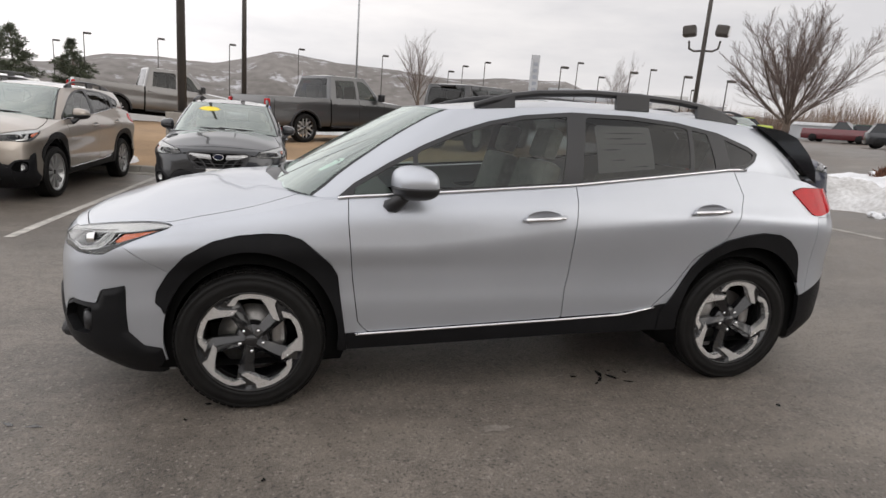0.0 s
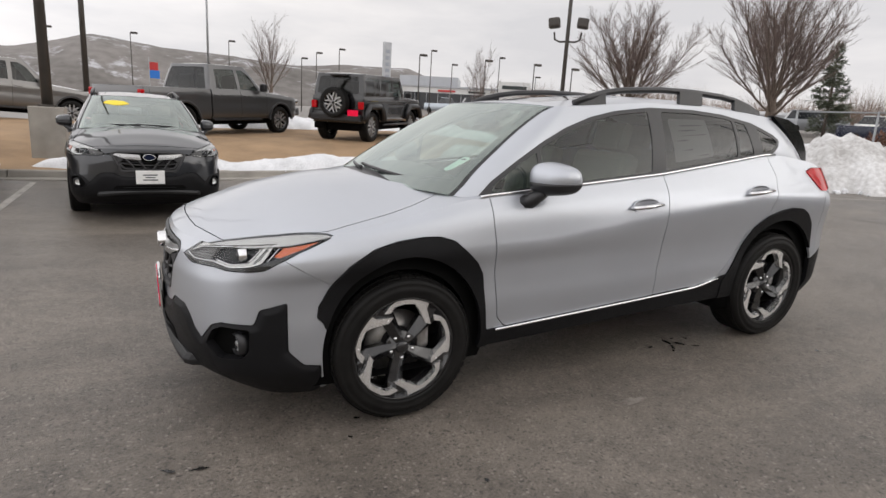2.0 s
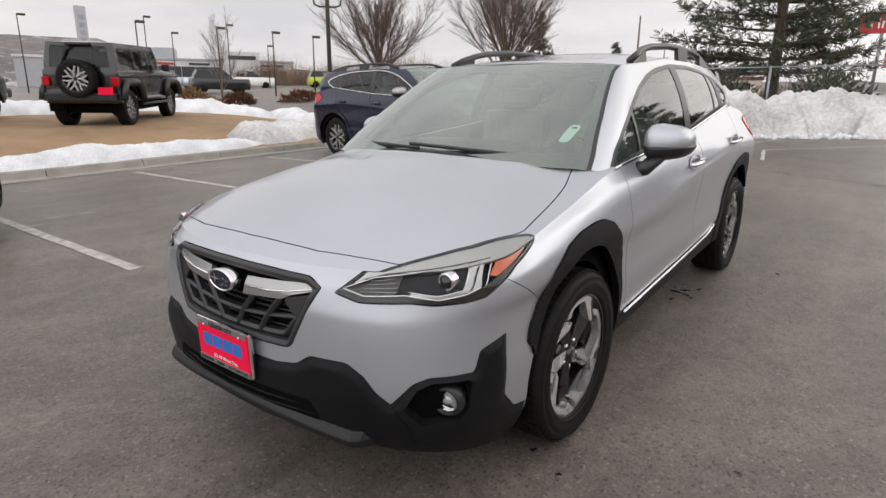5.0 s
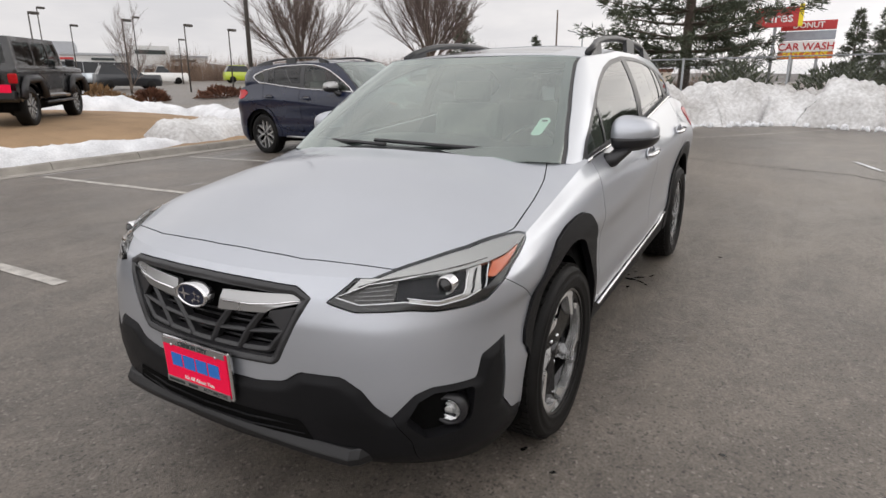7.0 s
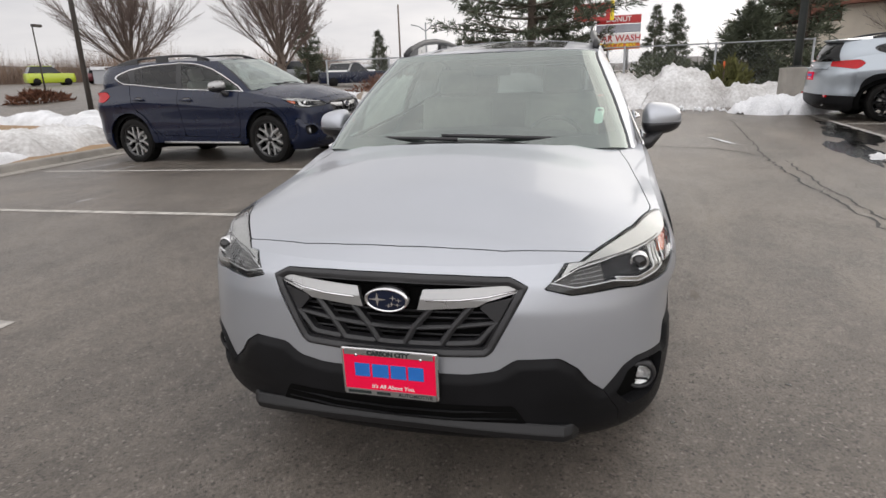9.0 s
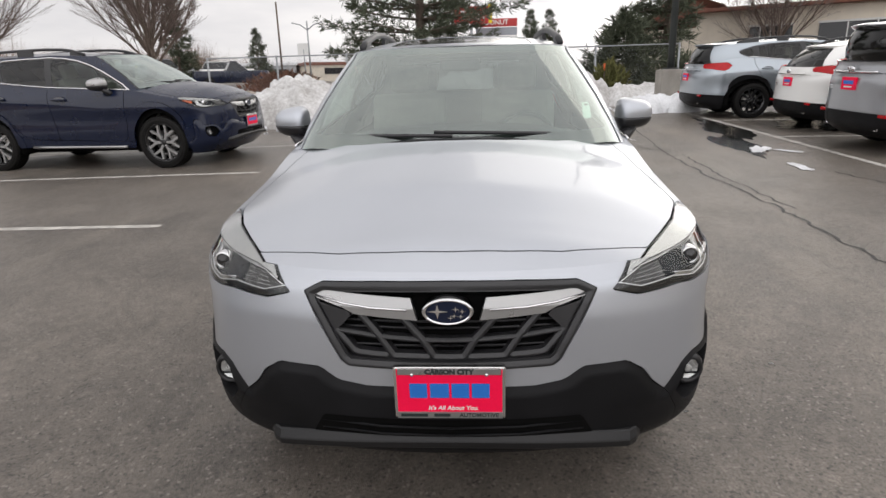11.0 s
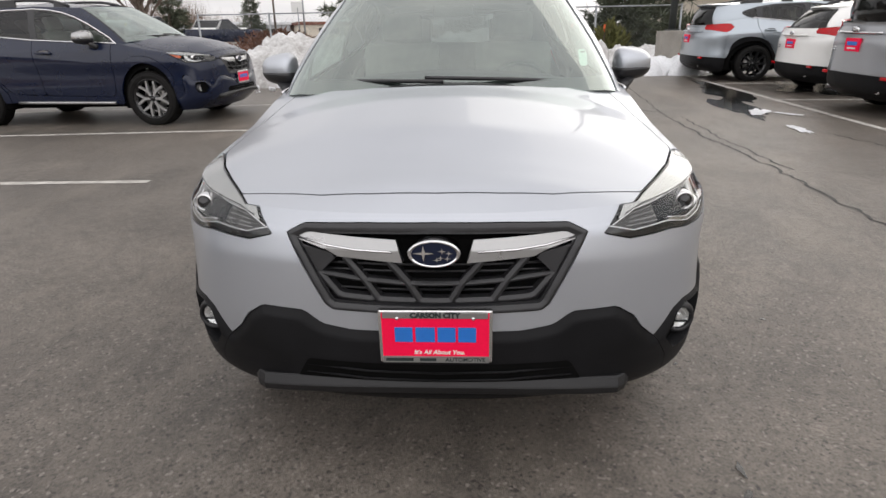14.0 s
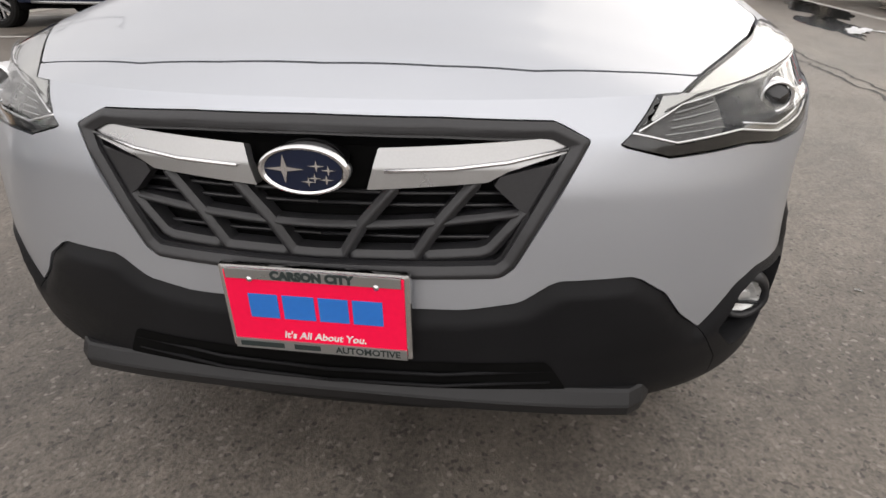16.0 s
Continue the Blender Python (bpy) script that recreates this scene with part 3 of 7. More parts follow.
strip("crack", [(.2, -2.95), (1.4, -2.9), (3.2, -2.93), (5.0, -2.86), (6.6, -2.9), (7.3, -2.4), (7.5, -1.6)], .028, CRACK, .003, "dark tar-sealed crack in asphalt", "crack", .035, step=.08, ragged=.6)
strip("crack", [(3.0, -3.05), (4.6, -3.02), (6.2, -3.08)], .02, CRACK, .003, "dark crack in asphalt", "crack", .03, step=.08, ragged=.6)
strip("crack", [(7.5, -1.6), (8.4, .3), (8.2, 3.0)], .018, CRACK, .003, "thin dark crack in asphalt", "crack", .03, step=.1, ragged=.6)
strip("crack", [(6.6, -2.9), (8.4, -3.1), (11.5, -3.4)], .018, CRACK, .003, "thin dark crack in asphalt", "crack", .03, step=.1, ragged=.6)
strip("crack", [(4.7, -4.35), (3.6, -4.7), (2.4, -5.0)], .022, CRACK, .003, "thin dark crack in asphalt", "crack", .04, step=.1, ragged=.6)
for k, (x, y, rx, ry) in enumerate(((7.2, -4.25, 1.2, .24), (8.7, -4.72, 1.3, .32), (10.3, -5.0, .9, .2), (9.4, -6.6, 1.0, .6))):
    blotch("puddle", x, y, rx, ry, WET, .003, "dark film of meltwater on asphalt", "puddle", k, .6, -.12)
for k, (x, y, rx, ry) in enumerate(((1.76, -.74, .03, .016), (1.86, -.84, .025, .012), (1.93, -.72, .06, .018), (1.99, -.77, .05, .02), (2.06, -.84, .035, .012), (2.01, -.69, .018, .012), (1.90, -.80, .05, .015), (2.10, -.72, .02, .01), (-1.05, -.92, .05, .012), (-.93, -.95, .05, .014), (2.73, -1.22, .03, .015), (.1, -1.48, .02, .012), (-.30, -.95, .02, .01), (-.22, -.80, .025, .012))):
    blotch("oil_spot", x, y, rx * .62, ry * .7, WET, .0035, "small dark wet spot on asphalt", "stain", k + 20, .8, k * .7)
for k, (x, y, rx, ry) in enumerate(((1.13, -1.23, .07, .03), (1.30, -1.26, .025, .014), (3.14, -.98, .05, .02), (-2.4, -2.2, .1, .03), (.6, -2.6, .06, .03))):
    blotch("scuff", x, y, rx, ry, PALE, .003, "pale scuffed patch on asphalt", "stain", k + 50, .7)
for k, (x, y, rx, ry) in enumerate(((6.5, -4.3, .35, .12), (5.0, -4.15, .28, .09), (8.1, -2.65, .5, .035), (6.25, -4.62, .2, .07))):
    blotch("slush", x, y, rx, ry, SNOW, .010, "thin scrap of melting snow on asphalt", "snow", k + 70, .7, .4 * k - .5)

# kerb and raised display bed
KERB_Y = 9.25


def bed_height(X, Y):
    t = np.clip((Y - KERB_Y - .2) / 3.6, 0, 1)
    rise = .37 * t * t * (3 - 2 * t) - .25 * np.clip((X - 7.5) / 3.0, 0, 1) * t
    side = np.clip((X + 9) / 2, 0, 1) * np.clip((13.0 - X) / 3, 0, 1)
    far = np.clip((24 - Y) / 4, 0, 1)
    return gz(X, Y) + .13 + np.clip(rise, 0, 1) * side * far - .3 * (1 - side) - .3 * (1 - far)


def bed(x, y):
    return float(bed_height(np.array(x, float), np.array(y, float)))


sheet("display_bed", np.arange(-9.5, 13.6, .3), np.arange(KERB_Y + .16, 24.4, .3), lambda X, Y: bed_height(X, Y) + .015 * fnoise(X, Y, .8, 3.0), DIRT, "tan paved display bed above the kerb", "ground")
kerb = empty("kerb", Matrix.Identity(4), "pale concrete kerb in cast lengths", "kerb", kind="structure")
for k in range(14):
    x0 = -9.6 + k * 1.6
    x1 = x0 + 1.585
    bm = bmesh.new()
    prof = [(-.34, -.05), (-.34, .012), (-.03, .016), (.02, .115), (.05, .135), (.17, .135), (.17, -.05)]
    rings = []
    for x in (x0, x1):
        rings.append([bm.verts.new(on(x, KERB_Y + a, 0)[:2] + (float(gz(x, KERB_Y)) + b,)) for a, b in prof])
    for i in range(len(prof) - 1):
        bm.faces.new((rings[0][i], rings[0][i + 1], rings[1][i + 1], rings[1][i]))
    bm.faces.new(rings[0][::-1])
    bm.faces.new(rings[1])
    part("kerb_length", bm, CONCRETE, kerb)


def snow_ridge(name, path, width, height, base, seed, label, material=SNOW, step=.09, lump=1.0, cross=15):
    """A lumpy ridge of ploughed snow along a path, with ragged feet."""
    line = []
    for (x0, y0), (x1, y1) in zip(path, path[1:]):
        n = max(1, int(math.hypot(x1 - x0, y1 - y0) / step))
        line += [(x0 + (x1 - x0) * k / n, y0 + (y1 - y0) * k / n) for k in range(n)]
    line.append(path[-1])
    v, f = [], []
    m = len(line)
    for i, (x, y) in enumerate(line):
        a, b = line[max(i - 3, 0)], line[min(i + 3, m - 1)]
        d = math.hypot(b[0] - a[0], b[1] - a[1]) + 1e-9
        nx_, ny_ = -(b[1] - a[1]) / d, (b[0] - a[0]) / d
        t = i / max(1, m - 1)
        end = min(1, t * 9, (1 - t) * 9) ** .5
        hw = width / 2 * (1 + .35 * noise.fractal((x * .9, y * .9, seed + 5), 1.0, 2.0, 3)) * (.3 + .7 * end)
        hh = height * end * (1 + .45 * noise.fractal((x * .6, y * .6, seed), 1.0, 2.0, 4))
        for k in range(cross):
            s = k / (cross - 1) * 2 - 1
            px_, py_ = x + nx_ * s * hw, y + ny_ * s * hw
            bump = noise.fractal((px_ * 2.2, py_ * 2.2, seed + 9), .9, 2.1, 5) * .22 * lump * height + abs(noise.fractal((px_ * 6, py_ * 6, seed + 2), .8, 2.2, 4)) * .10 * lump * height
            prof = max(0, 1 - abs(s) ** 2.2)
            z = base(px_, py_) - .03 + prof * hh + bump * min(1, prof * 2.2)
            v.append((px_ + bump * .3, py_ + bump * .2, z))
        if i:
            for k in range(cross - 1):
                q = i * cross + k
                f.append((q - cross, q - cross + 1, q + 1, q))
    return tagged(mesh_part(name, v, f, material, None), label, "snow", kind="stuff")


SALT = surface("salt_crust", (0.30, 0.29, 0.28), 0.85, 0, 0.3, 6, 60, second=(0.42, 0.41, 0.40))
for k, (x, y, rx, ry) in enumerate(((.93, 7.93, .30, .05), (.57, 5.59, .26, .045), (.10, 5.36, .14, .03), (3.04, 8.8, .5, .06), (3.02, 7.62, .35, .035), (3.23, 5.6, .16, .04), (5.21, 7.66, .5, .05), (6.1, 7.95, .5, .08), (5.57, 7.2, .4, .05))):
    blotch("salt_streak", x, y, rx, ry, SALT, .003, "pale dried salt streak on asphalt", "stain", k + 90, .8, -.1)
snow_ridge("snow_ridge", [(-3.0, 9.95), (-.5, 9.8), (2.0, 9.75), (4.4, 9.8), (6.4, 10.0)], .85, .24, bed, 1.0, "white ploughed snow ridge along the kerb")
snow_ridge("snow_ridge", [(-8.0, 10.0), (-5.5, 9.9), (-3.4, 9.9)], .9, .30, bed, 2.0, "white ploughed snow ridge along the kerb")
snow_ridge("snow_ridge", [(6.0, 10.3), (7.6, 10.6), (9.0, 10.6)], 1.6, .42, bed, 3.0, "heap of ploughed snow beside the kerb", DIRTY_SNOW, .07, 1.2, 21)
snow_ridge("snow_ridge", [(-3, 19.3), (1, 19.0), (5, 18.6), (9, 18.2), (12, 16.8), (11.5, 13.5), (9.6, 11.5)], 1.6, .42, bed, 4.0, "white ploughed snow along the far edge of the bed", SNOW, .14)
snow_ridge("snow_bank", [(11.6, 5.6), (12.9, 4.2), (14.0, 2.4), (15.4, .6), (16.0, -1.0), (15.8, -2.6), (14.6, -3.9)], 3.0, .94, lambda a, b: float(gz(a, b)), 5.0, "high bank of ploughed old snow at the edge of the lot", DIRTY_SNOW, .07, 1.0, 49)
snow_ridge("snow_bank", [(10.2, 8.4), (11.2, 7.0), (11.9, 5.4)], 2.2, .55, lambda a, b: float(gz(a, b)), 6.0, "low bank of ploughed old snow", DIRTY_SNOW, .08, 1.1, 33)
snow_ridge("snow_heap", [(12.6, -3.9), (13.2, -4.6), (13.0, -5.2), (12.5, -5.6)], 1.5, .34, lambda a, b: float(gz(a, b)), 7.0, "low heap of broken snow round the pole's foot", SNOW, .06, 1.6, 25)
snow_ridge("snow_heap", [(15.0, -3.6), (15.6, -4.6), (15.8, -6.0)], 1.8, .5, lambda a, b: float(gz(a, b)), 8.0, "heap of old snow", DIRTY_SNOW, .07, 1.3, 25)
snow_ridge("snow_field", [(15, 8.5), (19, 10.5), (24, 11.5)], 6.0, .35, lambda a, b: float(gz(a, b)), 9.0, "thin snow over a planted bank", SNOW, .25, 1.0, 25)
# loose lumps of snow at the bank's foot
rng = random.Random(5)
lumps = bmesh.new()
for k in range(260):
    t = rng.random()
    i = rng.choice((0, 1, 2, 3, 4))
    pa = [(11.6, 5.6), (12.9, 4.2), (14.0, 2.4), (15.4, .6), (16.0, -1.0), (14.4, -3.9)]
    x = pa[i][0] * (1 - t) + pa[i + 1][0] * t - rng.uniform(.9, 1.7)
    y = pa[i][1] * (1 - t) + pa[i + 1][1] * t - rng.uniform(.2, .9)
    r = rng.uniform(.02, .10) ** 1.0
    q = bmesh.ops.create_icosphere(lumps, subdivisions=1, radius=r, matrix=Matrix.Translation(on(x, y, r * .4)) @ Euler((rng.random() * 6, rng.random() * 6, 0)).to_matrix().to_4x4() @ Matrix.Diagonal((1, rng.uniform(.6, 1.2), rng.uniform(.5, .9), 1)))
tagged(part("snow_lumps", lumps, SNOW, None), "loose lumps of snow fallen from the bank", "snow", kind="stuff")

# ---- wagons ----
ARCH_F = [(-.375, .502), (-.388, .537), (-.412, .560), (-.404, .611), (-.353, .693), (-.268, .782), (-.151, .846), (-.039, .872), (.086, .882), (.175, .878), (.251, .853), (.316, .796), (.382, .731), (.414, .674), (.427, .554), (.448, .376), (.464, .24), (.2, .24), (-.2, .502)]
ARCH_R = [(2.17, .24), (2.185, .43), (2.225, .475), (2.28, .560), (2.35, .676), (2.425, .762), (2.539, .828), (2.66, .859), (2.767, .873), (2.88, .862), (2.943, .831), (3.014, .758), (3.038, .697), (3.054, .578), (3.06, .40), (3.03, .24), (2.6, .24)]
DOOR_F = [(.475, 1.3), (.468, .94), (.487, .655), (.512, .43), (.56, .374), (1.597, .411), (1.602, .56), (1.62, .66), (1.631, .886), (1.655, 1.04), (1.665, 1.3)]
DOOR_R = [(1.665, 1.3), (1.655, 1.04), (1.631, .886), (1.62, .66), (1.602, .56), (1.597, .412), (1.96, .427), (2.12, .45), (2.26, .58), (2.367, .735), (2.53, .83), (2.60, .95), (2.655, 1.07), (2.60, 1.3)]
GLASS_SIDE = [(.398, 1.028), (.50, 1.112), (.66, 1.205), (.84, 1.297), (1.02, 1.372), (1.21, 1.430), (1.40, 1.466), (1.67, 1.490), (2.03, 1.483), (2.30, 1.458), (2.56, 1.408), (2.75, 1.335), (2.80, 1.300), (2.775, 1.255), (2.71, 1.214), (2.16, 1.160), (1.66, 1.112), (.80, 1.060)]
HERO = dict(res=1.7, paint=SILVER, clad=CLADDING, wheel="claw", rail="raised", plate="pink", screen_card=True)


def same(v):
    return v


def wheel(parent, r, w, style, m, label=""):
    """A tyre on an alloy rim, the outer face towards -y."""
    hub = new("wheel")
    hub.empty_display_size = 0.1
    hub.parent, hub.matrix_basis = parent, m
    if label:
        hub["label"] = label
    rr = r * 0.715
    h = w / 2
    prof = [(rr, -h * .80), (rr + .008, -h * .96), (rr + .018, -h * 1.00), (rr + .021, -h * .985), (rr + (r - rr) * .35, -h * 1.06), (rr + (r - rr) * .55, -h * 1.055), (rr + (r - rr) * .58, -h * 1.035), (rr + (r - rr) * .74, -h * 1.01), (rr + (r - rr) * .77, -h * 1.025), (r * .972, -h * .86), (r * .992, -h * .68), (r, -h * .4), (r, h * .4), (r * .97, h * .85), (rr, h * .8)]
    v, f = lathe(prof, 64)
    mesh_part("tyre", v, f, RUBBER, hub)
    bm = bmesh.new()
    for k in range(60):
        a = k * math.tau / 60
        for y0, da in ((-.62, .0), (-.22, .4), (.22, .15), (.62, .55)):
            mm = Matrix.Rotation(a + da * math.tau / 60, 4, "Y")
            add_box(bm, (0, y0 * h, r + .0005), (r * .085, h * .30, .007), mm)
    part("tread", bm, RUBBER, hub)
    v, f = lathe([(rr - .004, -h * .88), (rr + .006, -h * .93), (rr + .008, -h * .80), (rr - .02, -h * .72), (rr - .035, h * .3), (rr - .035, h * .8)], 64)
    mesh_part("rim", v, f, WHEEL_BLACK if style in ("claw", "black", "y", "seven") else ALLOY, hub)
    v, f = lathe([(0.02, h * .05), (rr * .66, h * .05), (rr * .66, h * .14), (.02, h * .14)], 40)
    mesh_part("brake_disc", v, f, STEEL, hub)
    bm = bmesh.new()
    add_box(bm, (rr * .50, -h * .02, rr * .12), (rr * .26, h * .5, rr * .55), None, .02)
    part("brake_caliper", bm, STEEL, hub, "bright brake caliper")
    face = -h * .78

    def put(rad, ang, d):
        return (rad * rr * math.cos(ang), face + d, rad * rr * math.sin(ang))
    if style == "claw":
        spokes = bmesh.new()
        claws = []
        for k in range(5):
            a0 = math.radians(100 + 72 * k)
            # a dark spoke with a ridge, wide at the hub and bent towards the rim
            rows_ = [((.13, -.60, .030), (.13, .10, .020), (.13, .80, .030)), ((.30, -.16, .034), (.30, .16, .014), (.30, .62, .034)), ((.50, -.02, .036), (.50, .20, .008), (.50, .52, .036)), ((.72, .05, .034), (.72, .24, .004), (.72, .50, .034)), ((.97, .14, .016), (.97, .32, .004), (.97, .56, .016))]
            grid_ = [[spokes.verts.new(put(q, a0 + g, d)) for q, g, d in ((l[0], l[1], .07), *(((l[0], l[1], l[2])), m_, r_), (r_[0], r_[1], .07))] for l, m_, r_ in rows_]
            for r0, r1 in zip(grid_, grid_[1:]):
                for i in range(4):
                    spokes.faces.new((r0[i], r0[i + 1], r1[i + 1], r1[i]))
            claws.append([(q, math.radians(g)) for q, g in ((.85, 118), (.94, 107.5), (.985, 97), (.99, 80), (.995, 59), (.87, 58), (.69, 37), (.635, 47), (.80, 68), (.895, 76), (.89, 90), (.88, 103), (.79, 110))])
        bmesh.ops.recalc_face_normals(spokes, faces=spokes.faces)
        part("spokes", spokes, WHEEL_BLACK, hub)
        for k, c in enumerate(claws):
            a0 = math.radians(72 * k)
            b = prism(c, .035, lambda u, v, w, a=a0: put(u, a + v, -.004 + w))
            part("machined_claw", b, MACHINED, hub, "bright machined wheel face")
    else:
        n = {"black": 10, "ten": 10, "y": 6, "seven": 7}.get(style, 10)
        dark = style in ("black",)
        sp = bmesh.new()
        for k in range(n):
            a0 = k * math.tau / n
            g = .5 if style in ("y", "seven") else .34
            s0 = .9 / n * 3
            pts = [(.16, -.35), (.44, -.17), (.97, -.37), (.97, -.25), (.56, 0), (.97, .25), (.97, .37), (.44, .17), (.16, .35)] if style in ("y", "seven") else [(.16, -s0), (.97, -g * .35), (.97, g * .35), (.16, s0)]
            lo = [sp.verts.new(put(q, a0 + s, .01)) for q, s in pts]
            hi = [sp.verts.new(put(q, a0 + s, .05)) for q, s in pts]
            sp.faces.new(lo[::-1])
            m_ = len(lo)
            for i in range(m_):
                sp.faces.new((lo[i], lo[(i + 1) % m_], hi[(i + 1) % m_], hi[i]))
        bmesh.ops.recalc_face_normals(sp, faces=sp.faces)
        part("spokes", sp, WHEEL_BLACK if dark else ALLOY, hub)
    v, f = lathe([(0.0, .012), (.028, .012), (.031, .018), (.033, .030), (.072, .036), (.082, .05), (.085, .09)], 32)
    mesh_part("hub_cap", [(x, y + face, z) for x, y, z in v], f, WHEEL_BLACK, hub)
    for k in range(5):
        a = math.radians(90 + 36 + 72 * k)
        v, f = lathe([(0, .012), (.007, .013), (.010, .018), (.010, .05)], 10)
        mesh_part("lug_nut", [(x + .057 * math.cos(a), y + face + .008, z + .057 * math.sin(a)) for x, y, z in v], f, CHROME, hub, "chrome lug nut")
    return hub


def build_car(name, m, label, spec, fx=same, group=""):
    """A five-door wagon with its lamps, glass, trim, wheels and cabin. fx reshapes it into its larger relatives."""
    car = empty(name, m, label, "car", group)
    res, col, clad = spec["res"], spec["paint"], spec["clad"]
    full = res > 0.7

    def shape(v):
        a = np.array(v, float)
        return fx(a) if len(a) else a

    def put(nm, v, f, mat, parent=car, lab="", smooth=True):
        return mesh_part(nm, shape(v), f, mat, parent, lab, smooth) if len(f) else None

    def centre(nm, sh, mat, depth=.012, lab="", parent=car):
        v, f = sh.rimmed(depth)
        return put(nm, *both(v, f), mat, parent, lab)

    def pair(nm, sh, mat, depth=.012, lab="", parent=car):
        v, f = sh.rimmed(depth)
        a = put(nm, v, f, mat, parent, lab)
        b = put(nm, *mirrored(v, f), mat, parent, lab)
        return a, b

    def solid(nm, bm, mat, lab="", parent=car):
        v = [tuple(q.co) for q in bm.verts]
        bm.verts.index_update()
        f = [tuple(q.index for q in fc.verts) for fc in bm.faces]
        sm = any(fc.smooth for fc in bm.faces)
        bm.free()
        return put(nm, v, f, mat, parent, lab, sm)

    # sheets
    px, py = plan(-.985, 3.50, .872, .62, 2.28, .44, 2.6, res)
    nx, ny, parc = plan_frame(px, py)

    def A(x=None, y=None):
        if y is not None:
            k = np.argmax(py)
            return float(np.interp(y, py[:k + 1], parc[:k + 1]))
        return float(np.interp(x, px, parc))
    top_z = [(-1, .872), (-.92, .868), (-.80, .864), (-.70, .868), (-.5, .888), (-.33, .912), (0, .962), (.3, 1.025), (.47, 1.046), (.8, 1.062), (1.66, 1.114), (2.16, 1.162), (2.62, 1.208), (2.8, 1.20), (3.05, 1.16), (3.2, 1.12), (3.5, 1.09)]
    top_o = [(-1, -.06), (-.5, -.030), (-.33, -.038), (.0, -.055), (.47, -.062), (1.66, -.085), (2.6, -.125), (2.9, -.12), (3.2, -.09), (3.5, -.07)]
    crease = [(-1, .78), (-.5, .79), (0, .81), (.5, .818), (.8, .818), (1.6, .894), (2.47, .945), (3.5, .88)]
    levels = [(.17, -.22, -.10, -.20), (.24, -.12, -.055, -.10, .025), (.32, -.02, -.020, -.02, .036), (.42, .0, -.010, .0, .044), (.52, .002, -.004, .004, .046),
              (.60, .0, -.008, .0, .043), (.69, -.002, -.006, -.004, .034), (crease, -.012, .015, -.012, .008), ([(x_, z_ + .020) for x_, z_ in crease], -.018, .012, -.018, .007),
              ([(-1, .83), (-.6, .84), (0, .915), (.5, .955), (1.6, 1.0), (2.5, 1.035), (3.5, 1.0)], -.032, [(-1, -.008), (0, -.012), (.5, -.010), (1.6, -.014), (2.5, -.03), (3, -.03), (3.5, -.03)], -.035),
              (top_z, -.06, top_o, -.075)]
    P, arc, lines = wrap(px, py, levels, 11 if full else 3)
    S = Shell.grid(P, arc, flip=True)
    belt = lines[-1]
    HP = cap(belt, [(-1, -.05), (-.926, .0), (-.905, .013), (-.87, .038), (-.80, .074), (-.7, .104), (-.5, .150), (-.2, .160), (0, .142), (.3, .125), (.5, .10)], 40 if full else 16, hi=.46)
    H = Shell.grid(HP, belt[:len(HP), 0] * 0)
    # the glasshouse: from its foot on the body to the roof's edge
    gx0, gy0 = plan(.06, 3.40, .80, .44, 2.5, .55, 2.4, res)
    gx1, gy1 = plan(.86, 3.06, .600, .22, 2.9, .35, 2.6, res)
    gz0 = smooth_table(gx0, [(.0, 1.075), (.2, 1.065), (.45, 1.02), (1.66, 1.09), (2.62, 1.18), (2.9, 1.15), (3.4, 1.09)])
    gz1 = smooth_table(gx1, [(.86, 1.500), (.98, 1.482), (1.2, 1.492), (1.66, 1.520), (2.2, 1.505), (2.6, 1.470), (2.9, 1.435), (3.1, 1.425)])
    gy0 = gy0 - smooth_table(gx0, [(-.1, .0), (.45, -.002), (1.66, .022), (2.6, .062), (3.0, .07), (3.4, .0)]) * np.clip(gy0 / .75, 0, 1)
    n0 = np.stack(plan_frame(gx0, gy0)[:2], 1)
    glines = []
    for t in np.linspace(0, 1, 5):
        bul = .035 * 4 * t * (1 - t)
        q = np.stack([gx0 * (1 - t) + gx1 * t + n0[:, 0] * bul, gy0 * (1 - t) + gy1 * t + n0[:, 1] * bul * .8, gz0 * (1 - t) + gz1 * t], 1)
        q[0, 1] = q[-1, 1] = 0
        glines.append(q)
    G = Shell.grid(spline_levels(glines, 7 if full else 3), parc[:len(gx0)] if len(parc) >= len(gx0) else np.linspace(0, 1, len(gx0)), flip=True)
    RP = cap(glines[-1], [(.86, .0), (1.0, .032), (1.3, .048), (2.0, .052), (2.6, .05), (2.95, .03), (3.06, .012)], 30 if full else 12, 2.6)
    R = Shell.grid(RP, glines[-1][:, 0] * 0)

    # regions
    gap = .0022 if full else .004

    def arch_hole(x, z):
        return np.minimum(np.hypot((x - .012) / .405, (z - .365) / .434) - 1, np.hypot((x - 2.70) / .405, (z - .365) / .428) - 1) * .42

    def in_arch(x, z):
        return np.maximum(-poly_sd(x, z, ARCH_F), -poly_sd(x, z, ARCH_R))

    def rocker(x, z):
        return np.minimum(table(x, [(.4, .367), (1.6, .407), (1.96, .422), (2.2, .47)]) - z, np.minimum(x - .40, 2.25 - x))
    seam = lambda x, z: (-.345 - x) - (z - .70) * 1.55
    tailseam = lambda x, z: np.minimum(x - 3.02, 99)
    head = [(.478, .806), (.560, .783), (.640, .784), (.719, .786), (.789, .777), (.881, .778), (.950, .785), (1.0, .812), (1.094, .855), (1.238, .905), (1.26, .95), (.90, .97), (.62, .95), (.565, .868)]
